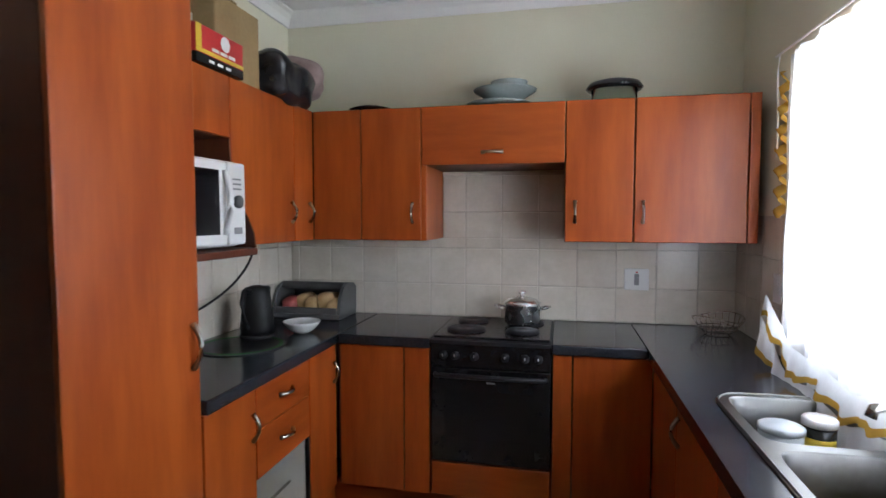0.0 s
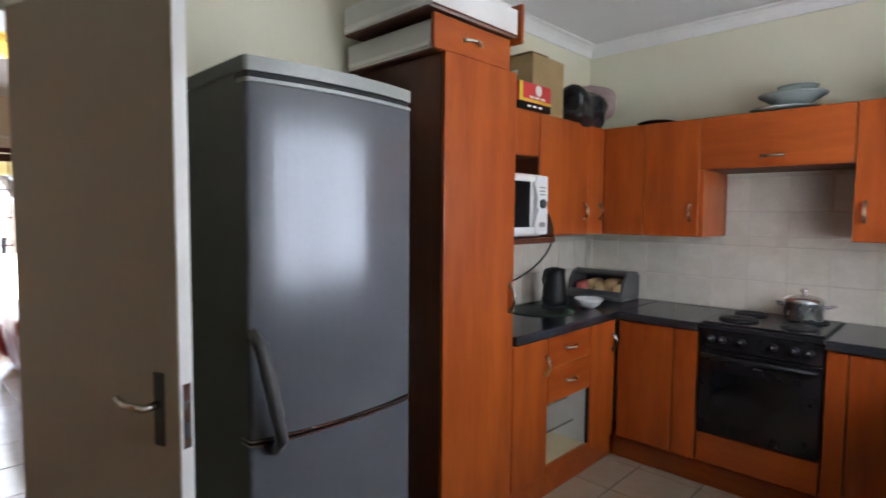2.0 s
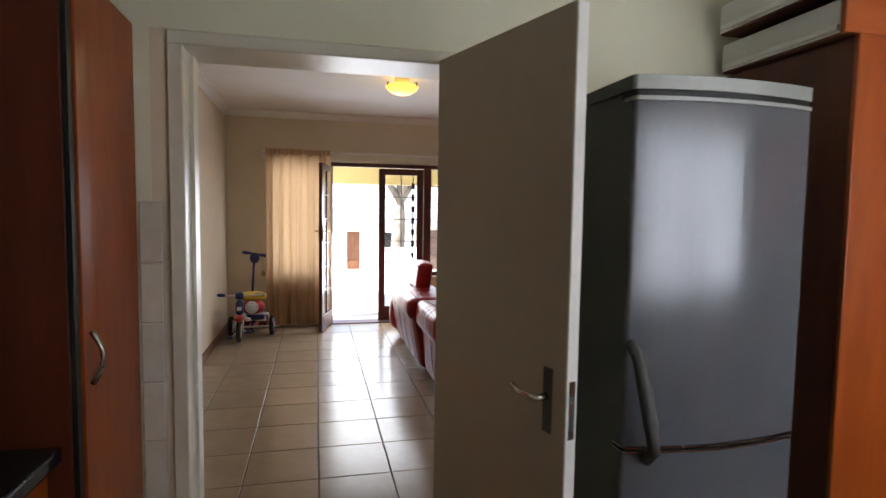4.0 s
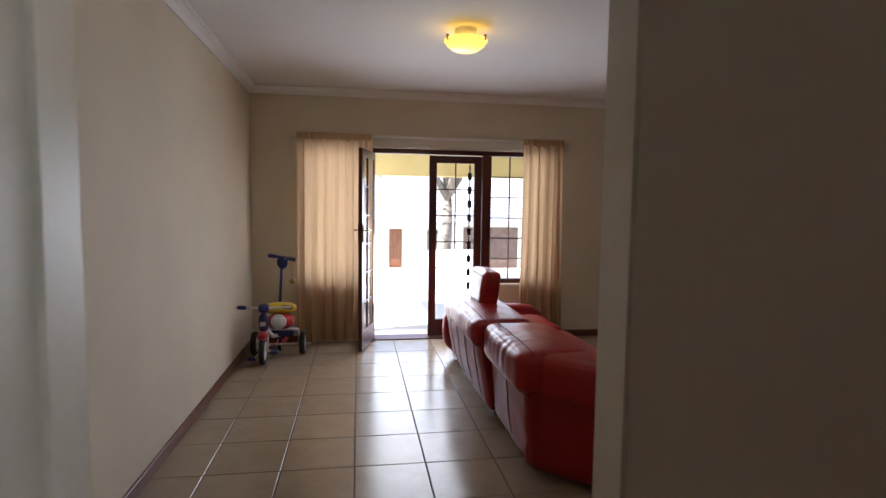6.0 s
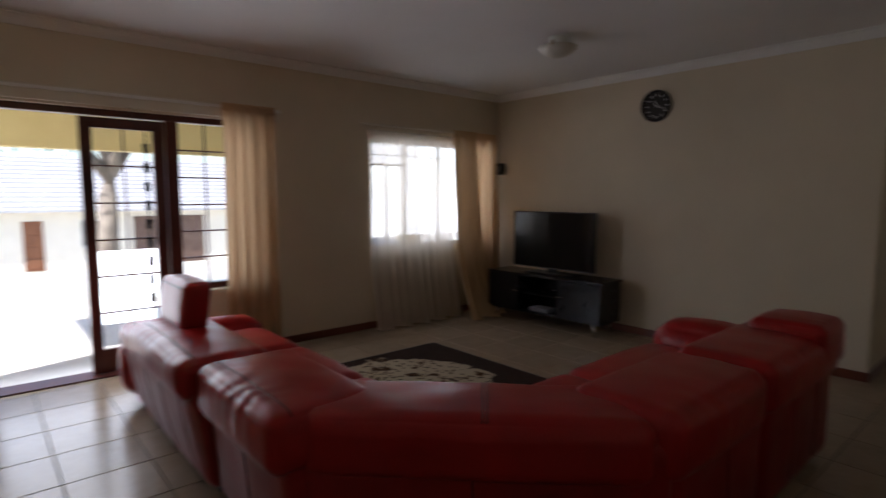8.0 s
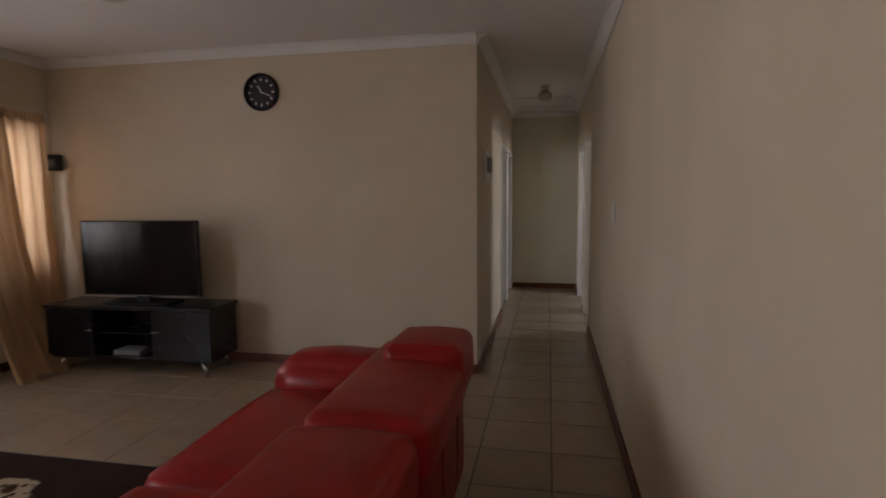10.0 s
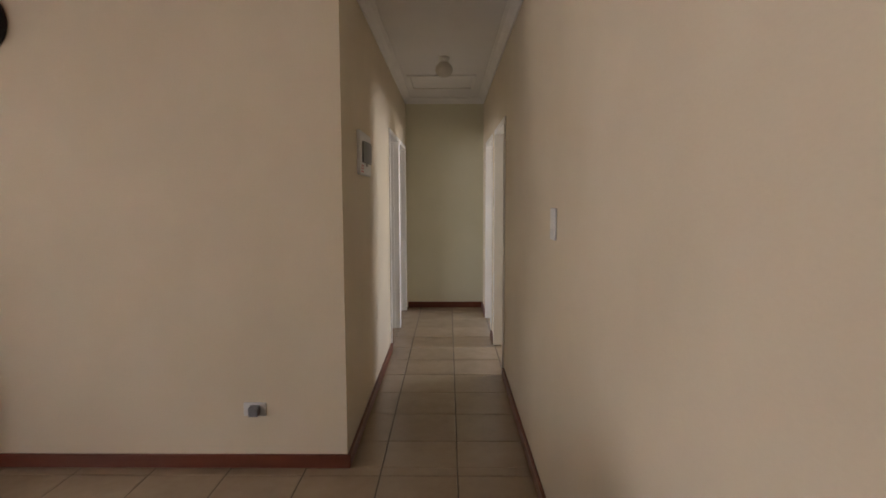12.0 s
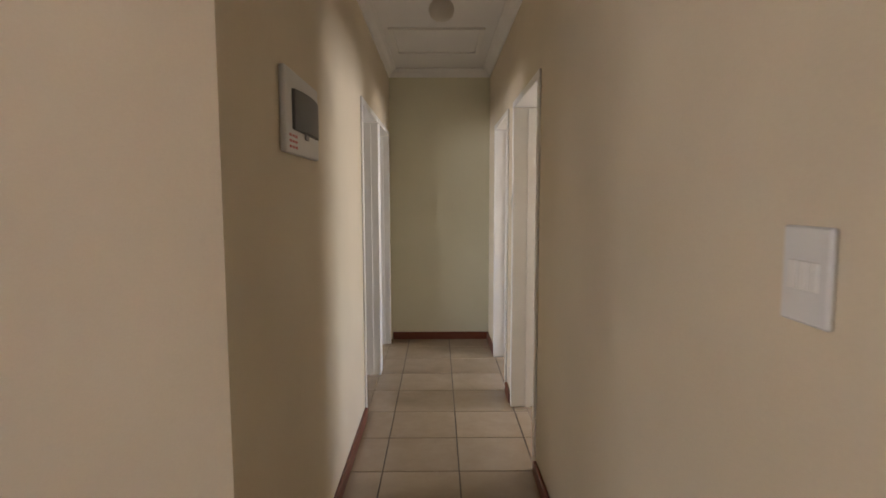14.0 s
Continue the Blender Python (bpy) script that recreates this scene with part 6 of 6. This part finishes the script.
# child's tricycle and scooter in the corner


def wheel(t, c, r, w, axis, hub):
    ty = part("wheel", lathe(bmesh.new(), [(r * 0.72, -w / 2), (r * 0.93, -w / 2), (r, -w / 4), (r, w / 4), (r * 0.93, w / 2), (r * 0.72, w / 2), (r * 0.72, -w / 2)], c, 28, axis), M_RUBB, t, "black tyre", True)
    part("hub", lathe(bmesh.new(), [(0, -w * 0.4), (r * 0.72, -w * 0.4), (r * 0.72, w * 0.4), (0, w * 0.4)], c, 24, axis), hub, ty, "pale hub")


t = thing("tricycle", "blue, red and yellow plastic child's tricycle", "tricycle", (-4.40, -2.12, 0))
wheel(t, (-4.17, -2.225, 0.125), 0.125, 0.045, "Y", M_PLW)
wheel(t, (-4.50, -1.90, 0.115), 0.115, 0.05, "Y", M_PLW)
wheel(t, (-4.50, -2.36, 0.115), 0.115, 0.05, "Y", M_PLW)
part("fender", puffy(bmesh.new(), -4.26, -4.09, -2.262, -2.188, 0.245, 0.30, 0.02, 0.01, 6, 0, 0), M_RED, t, "red mudguard", True)
bm = bmesh.new()
for s in (-1, 1):
    tube(bm, [(-4.17, -2.225 + s * 0.035, 0.125), (-4.19, -2.225 + s * 0.04, 0.26), (-4.21, -2.225 + s * 0.02, 0.32)], 0.011, 8)
part("fork", bm, M_WHITE, t, "white fork", True)
part("steering_head", puffy(bmesh.new(), -4.245, -4.175, -2.26, -2.19, 0.30, 0.47, 0.025, 0.01, 6, 0, 0), M_BLUE, t, "blue steering head", True)
part("badge", B(-4.164, -4.16, -2.25, -2.20, 0.36, 0.40), M_PLW, t)
bm = bmesh.new()
tube(bm, [(-4.24, -2.48, 0.525), (-4.22, -2.225, 0.515), (-4.20, -1.97, 0.53)], 0.011, 8)
part("handlebar", bm, M_WHITE, t, "white handlebar", True)
part("centre_boss", lathe(bmesh.new(), [(0, -0.04), (0.045, -0.03), (0.05, 0), (0.045, 0.035), (0, 0.045)], (-4.22, -2.225, 0.515), 18), M_BLUE, t, "", True)
for y0, y1 in ((-2.455, -2.38), (-2.06, -1.965)):
    bm = bmesh.new()
    tube(bm, [(-4.225, y0, 0.527), (-4.215, y1, 0.525)], 0.018, 10)
    part("grip", bm, M_BLUE, t, "blue grip", True)
bm = bmesh.new()
tube(bm, [(-4.22, -2.225, 0.36), (-4.36, -2.17, 0.22), (-4.50, -2.12, 0.20)], 0.02, 10)
tube(bm, [(-4.52, -2.40, 0.10), (-4.52, -1.82, 0.10)], 0.012, 8)
tube(bm, [(-4.50, -2.32, 0.10), (-4.47, -2.30, 0.26), (-4.47, -1.94, 0.26), (-4.50, -1.92, 0.10)], 0.015, 8)
part("frame", bm, M_WHITE, t, "white tubular frame", True)
part("seat", puffy(bmesh.new(), -4.58, -4.40, -2.22, -2.00, 0.28, 0.41, 0.05, 0.02, 8, 0, 0), M_RED, t, "red seat", True)
part("seat_rim", puffy(bmesh.new(), -4.62, -4.42, -2.27, -1.98, 0.43, 0.50, 0.035, 0.02, 8, 0, 0), M_YEL, t, "yellow seat back", True)
part("cushion", puffy(bmesh.new(), -4.40, -4.35, -2.17, -2.06, 0.30, 0.41, 0.02, 0.02, 6, 0, 0), M_PORC, t, "clear white bag", True)
part("tray", B(-4.62, -4.42, -2.22, -1.98, 0.20, 0.255, 0.01), M_BLUE, t, "blue tray")
for s in (-1, 1):
    part("pedal", B(-4.20, -4.12, -2.225 + s * 0.10 - 0.035, -2.225 + s * 0.10 + 0.035, 0.075 + s * 0.03, 0.10 + s * 0.03, 0.006), M_BLUE, t, "blue pedal")
    bm = bmesh.new()
    tube(bm, [(-4.17, -2.225 + s * 0.02, 0.125), (-4.165, -2.225 + s * 0.07, 0.10 + s * 0.03)], 0.008, 6)
    part("crank", bm, M_WHITE, t)
t = thing("toy_scooter", "purple and blue child's scooter leaning in the corner", "scooter", (-4.55, -2.10, 0))
bm = bmesh.new()
tube(bm, [(-4.66, -2.14, 0.06), (-4.60, -2.13, 0.50), (-4.545, -2.10, 0.93)], 0.014, 10)
part("stem", bm, M_BLUE, t, "blue steering stem", True)
part("head", puffy(bmesh.new(), -4.585, -4.51, -2.14, -2.05, 0.86, 0.97, 0.03, 0.01, 6, 0, 0), M_BLUE, t, "", True)
bm = bmesh.new()
tube(bm, [(-4.55, -2.22, 0.985), (-4.545, -2.10, 0.965), (-4.53, -1.985, 0.945)], 0.014, 10)
part("handlebar", bm, M_BLUE, t, "", True)
for y0, y1, z0, z1 in ((-2.23, -2.16, 0.985, 0.975), (-2.03, -1.97, 0.952, 0.942)):
    bm = bmesh.new()
    tube(bm, [(-4.548, y0, z0), (-4.54, y1, z1)], 0.020, 10)
    part("grip", bm, M_BLUE, t, "", True)
part("deck", B(-4.95, -4.66, -2.19, -2.09, 0.055, 0.075, 0.008), M_RED, t)
wheel(t, (-4.66, -2.14, 0.05), 0.05, 0.03, "Y", M_PLW)
wheel(t, (-4.90, -2.14, 0.05), 0.05, 0.03, "Y", M_PLW)
bm = bmesh.new()
tube(bm, [(-4.53, -2.01, 0.94), (-4.525, -2.005, 0.85), (-4.53, -2.0, 0.76)], 0.002, 5)
part("string", bm, M_BRASS, t)
part("tassel", lathe(bmesh.new(), [(0, 0.035), (0.025, 0.02), (0.03, 0), (0.02, -0.025), (0, -0.03)], (-4.53, -2.0, 0.73), 14), M_BRASS, t, "brown hanging charm", True)

# ---------------------------------------------------------------- outside the front door
M_PAVE = surf("pale_paving", (0.74, 0.72, 0.68), (0.82, 0.80, 0.76), 3, 0.8, bump=0.2, bscale=30)
M_LAWN = surf("dry_ground", (0.56, 0.53, 0.45), (0.68, 0.65, 0.56), 0.8, 0.95, bump=0.3, bscale=20)
M_YWALL = surf("yellow_outside_paint", (0.70, 0.56, 0.24), (0.78, 0.64, 0.30), 1.5, 0.8, bump=0.1)
M_PALEW = surf("pale_outside_paint", (0.78, 0.74, 0.64), (0.84, 0.80, 0.70), 1.5, 0.8, bump=0.1)
M_ROOF = surf("grey_roof_tiles", (0.40, 0.40, 0.41), (0.50, 0.50, 0.50), 5, 0.7, bump=0.3, bscale=20)
M_BDOOR = wood("brown_wooden_door", (0.16, 0.06, 0.03), (0.26, 0.11, 0.05), 0.5)
M_BARK = surf("grey_brown_bark", (0.13, 0.105, 0.085), (0.30, 0.26, 0.21), 6, 0.9, bump=0.8, bscale=25, stretch=(1, 1, 0.3))
M_LEAF = surf("dull_green_leaves", (0.05, 0.08, 0.03), (0.10, 0.14, 0.05), 6, 0.6, island=0.3)
M_GARAGE = surf("brown_garage_shutter", (0.12, 0.07, 0.05), (0.19, 0.12, 0.09), 3, 0.5)


def ground_z(x):
    return -0.12 if x > -7.6 else -0.12 - 1.62 * min(1.0, (-7.6 - x) / 20.0)


bm = bmesh.new()
xs = [400, 60, -5.2, -7.6, -10, -14, -18, -22, -27.6, -40, -400]
rows = [[bm.verts.new((x, y, ground_z(x) - (0.06 if x > -6 else 0))) for y in (-400, -20, 0, 20, 400)] for x in xs]
for a, b in zip(rows, rows[1:]):
    for k in range(4):
        bm.faces.new((a[k], a[k + 1], b[k + 1], b[k]))
single("ground", bm, M_LAWN, "dry sandy yard and ground around the houses", "ground", kind="structure")
single("pavement", B(-7.6, -5.23, -3.2, 4.6, -0.16, -0.02), M_PAVE, "pale porch paving outside the front door", "paving", kind="structure")
t = thing("porch", "yellow painted porch beam on square columns", "porch", (-7.5, 0.5, -0.12), kind="structure")
part("beam", B(-7.62, -7.40, -3.2, 4.6, 1.96, 2.92), M_YWALL, t)
for y in (-3.2, 4.3):
    part("column", B(-7.64, -7.38, y, y + 0.3, -0.13, 1.96), M_YWALL, t)
part("soffit", B(-7.40, -5.23, -3.2, 4.6, 2.60, 2.64), M_WHITE, t, "white porch soffit")

HX = -27.5
t = thing("house", "pale neighbouring house with a grey tiled roof and brown door", "house", (HX - 4, 2, ground_z(HX)))
gz = ground_z(HX)
part("wall", B(HX - 8, HX, -12, 16, gz, gz + 2.75), M_PALEW, t)
bm = bmesh.new()
pr = [(HX + 0.7, gz + 2.55), (HX - 4, gz + 4.9), (HX - 8.7, gz + 2.55), (HX - 8.7, gz + 2.45), (HX + 0.7, gz + 2.45)]
e0 = [bm.verts.new((x, -12.8, z)) for x, z in pr]
e1 = [bm.verts.new((x, 16.8, z)) for x, z in pr]
bm.faces.new(e0)
bm.faces.new(e1[::-1])
for k in range(5):
    bm.faces.new((e0[k], e0[(k + 1) % 5], e1[(k + 1) % 5], e1[k]))
rf = part("roof", bm, M_ROOF, t)
for k in range(12):
    u = (k + 0.5) / 12
    part("tile_course", B(HX + 0.7 - 4.7 * u - 0.17, HX + 0.7 - 4.7 * u + 0.02, -12.8, 16.8, gz + 2.55 + 2.35 * u - 0.02, gz + 2.55 + 2.35 * u + 0.05), M_ROOF, rf)
dd = part("door", B(HX - 0.02, HX + 0.03, 0.25, 0.92, gz + 0.05, gz + 2.08), M_BDOOR, t, "brown wooden door")
for k in range(4):
    part("door_panel", B(HX + 0.03, HX + 0.045, 0.33, 0.84, gz + 0.15 + k * 0.48, gz + 0.55 + k * 0.48, 0.01), M_BDOOR, dd)
gd = part("garage_door", B(HX - 0.02, HX + 0.05, 4.2, 7.2, gz, gz + 2.2), M_GARAGE, t, "brown louvred garage door")
for k in range(14):
    part("slat", B(HX + 0.05, HX + 0.075, 4.22, 7.18, gz + 0.02 + k * 0.156, gz + 0.14 + k * 0.156), M_GARAGE, gd)
for y in (-6.0, 2.2, 10.0):
    w = part("window", B(HX - 0.02, HX + 0.03, y, y + 1.2, gz + 0.9, gz + 2.1), M_WHITE, t, "white framed window")
    part("pane", B(HX + 0.03, HX + 0.035, y + 0.06, y + 1.14, gz + 0.96, gz + 2.04), M_OVGLASS, w)


def tree(x, y, label):
    t = thing("tree", label, "tree", (x, y, ground_z(x)))
    z = ground_z(x)
    bm = bmesh.new()
    tube(bm, [(x, y, z - 0.1), (x + 0.03, y + 0.05, z + 0.9), (x - 0.05, y + 0.1, z + 1.9), (x + 0.05, y + 0.2, z + 2.8)], [0.26, 0.19, 0.165, 0.14], 14)
    for k, (dx, dy, dz) in enumerate(((0.3, -1.3, 1.6), (-0.4, 1.2, 1.8), (0.6, 0.5, 2.2), (-0.5, -0.5, 2.4))):
        tube(bm, [(x + 0.02, y + 0.15, z + 2.2 + 0.1 * k), (x + dx * 0.4, y + 0.15 + dy * 0.45, z + 2.5 + dz * 0.35), (x + dx, y + 0.15 + dy, z + 2.5 + dz)], [0.11, 0.07, 0.03], 10)
    part("trunk", bm, M_BARK, t, "mottled grey-brown trunk", True)
    rng = random.Random(5)
    bm = bmesh.new()
    for k in range(1500):
        a, r = rng.uniform(0, 2 * math.pi), 2.3 * math.sqrt(rng.random())
        c = Vector((x + r * math.cos(a), y + r * math.sin(a), z + 3.3 + 1.6 * rng.random() - 0.25 * r))
        d = Vector((rng.uniform(-1, 1), rng.uniform(-1, 1), rng.uniform(-1, 0.3))).normalized() * rng.uniform(0.05, 0.11)
        s = d.cross(Vector((rng.uniform(-1, 1), rng.uniform(-1, 1), 1))).normalized() * 0.03
        bm.faces.new([bm.verts.new(c + q) for q in (-d, s, d, -s)])
    part("crown", bm, M_LEAF, t, "sparse dull green leaves")


tree(-12.2, 0.68, "mottled tree in the yard with a sparse crown")

# ---------------------------------------------------------------- tiles


def join_box(bm, b):
    """Add one more plain box to a mesh."""
    m = Matrix.Translation(((b[0] + b[1]) / 2, (b[2] + b[3]) / 2, (b[4] + b[5]) / 2)) @ Matrix.Diagonal((b[1] - b[0], b[3] - b[2], b[5] - b[4], 1))
    bmesh.ops.create_cube(bm, size=1.0, matrix=m)
    return bm


TILE_MESH = {}


def tile_mesh(w, d, th, mat, key):
    """A flat tile with a small chamfer, top at z = 0, centred."""
    k = (round(w, 3), round(d, 3), key)
    if k in TILE_MESH:
        return TILE_MESH[k]
    c = 0.0025
    a, b = w / 2, d / 2
    v = [(-a, -b, -th), (a, -b, -th), (a, b, -th), (-a, b, -th), (-a, -b, -c), (a, -b, -c), (a, b, -c), (-a, b, -c), (-a + c, -b + c, 0), (a - c, -b + c, 0), (a - c, b - c, 0), (-a + c, b - c, 0)]
    f = [(0, 1, 5, 4), (1, 2, 6, 5), (2, 3, 7, 6), (3, 0, 4, 7), (4, 5, 9, 8), (5, 6, 10, 9), (6, 7, 11, 10), (7, 4, 8, 11), (8, 9, 10, 11)]
    me = bpy.data.meshes.new("tile")
    me.from_pydata(v, [], f)
    me.materials.append(mat)
    TILE_MESH[k] = me
    return me


def lay(parent, x0, x1, y0, y1, ox, oy, pitch, joint, mat, key, place, th=0.004, pitch_y=None):
    """Tiles over a rectangle, cut at its edges; place(x, y) gives the pose of a tile's top."""
    py = pitch_y or pitch
    i0, i1 = math.floor((x0 - ox) / pitch), math.ceil((x1 - ox) / pitch)
    j0, j1 = math.floor((y0 - oy) / py), math.ceil((y1 - oy) / py)
    for i in range(i0, i1):
        for j in range(j0, j1):
            a, b = max(x0, ox + i * pitch + joint / 2), min(x1, ox + (i + 1) * pitch - joint / 2)
            c, d = max(y0, oy + j * py + joint / 2), min(y1, oy + (j + 1) * py - joint / 2)
            if b - a < 0.012 or d - c < 0.012:
                continue
            ob = new("tile", tile_mesh(b - a, d - c, th, mat, key))
            ob.parent = parent
            ob.matrix_basis = place((a + b) / 2, (c + d) / 2)


flat = lambda x, y: pose(x, y, 0.0)
lay(floor_l, XW, 0.0, YS, YN, TX, TY, TP, 0.006, M_TILE, "floor", flat, pitch_y=TPY)
lay(floor_l, XC, 0.0, YN + 0.001, YE, TX, TY, TP, 0.006, M_TILE, "floor", flat, pitch_y=TPY)
lay(floor_l, XC - 0.125, XC - 0.001, 6.28, 8.10, TX, TY, TP, 0.006, M_TILE, "floor", flat, pitch_y=TPY)
lay(floor_l, 0.001, 0.098, 5.56, 7.62, TX, TY, TP, 0.006, M_TILE, "floor", flat, pitch_y=TPY)
lay(floor_l, 0.001, 0.098, -1.815, -0.893, TX, TY, TP, 0.006, M_TILE, "floor", flat, pitch_y=TPY)
lay(floor_k, 0.102, XR, YK0, YC, 0.914, 1.779, 0.345, 0.006, M_TILE, "floor", flat)
# wall tiles above the worktops
tw = tagged(part("wall_tiling", B(XK + 0.0045, XR - 0.004, YC - 0.0035, YC - 0.0005, 0.885, 1.71), M_KGROUT), "beige glazed wall tiles behind the cooker", "tiling", kind="structure")
up = lambda x, z: pose(x, YC - 0.0075, z, 90, 0, 0)
lay(tw, XK + 0.01, XR - 0.008, 0.902, 1.345, 1.29, 1.085, 0.2035, 0.004, M_KTILE, "wall", up)
lay(tw, 1.162, 1.828, 1.347, 1.712, 1.29, 1.085, 0.2035, 0.004, M_KTILE, "wall", up)
tw = tagged(part("wall_tiling", B(XK + 0.0045, XK + 0.0075, 0.78, YC - 0.004, 0.885, 1.345), M_KGROUT), "beige glazed wall tiles above the side worktop", "tiling", kind="structure")
lay(tw, 0.782, YC - 0.01, 0.902, 1.316, 0.16, 1.085, 0.2035, 0.004, M_KTILE, "wall", lambda y, z: pose(XK + 0.0115, y, z, 90, 0, 90))
tw = tagged(part("wall_tiling", join_box(B(XR - 0.0075, XR - 0.0045, 1.64, YC - 0.004, 0.885, 1.47), (XR - 0.0075, XR - 0.0045, -0.62, 1.638, 0.885, 0.996)), M_KGROUT), "beige glazed wall tiles beside the window", "tiling", kind="structure")
lay(tw, 1.642, YC - 0.01, 0.902, 1.47, 0.16, 1.085, 0.2035, 0.004, M_KTILE, "wall", lambda y, z: pose(XR - 0.0115, y, z, 90, 0, -90))
lay(tw, -0.62, 1.636, 0.902, 0.995, 0.16, 1.085, 0.2035, 0.004, M_KTILE, "wall", lambda y, z: pose(XR - 0.0115, y, z, 90, 0, -90))
tw = tagged(part("wall_tiling", B(XK + 0.0045, XK + 0.0075, -1.96, -1.885, 0.0, 1.515), M_KGROUT), "narrow strip of beige wall tiles beside the door", "tiling", kind="structure")
lay(tw, -1.958, -1.887, 0.1, 1.513, -2.09, 0.09, 0.2035, 0.004, M_KTILE, "wall", lambda y, z: pose(XK + 0.0115, y, z, 90, 0, 90))
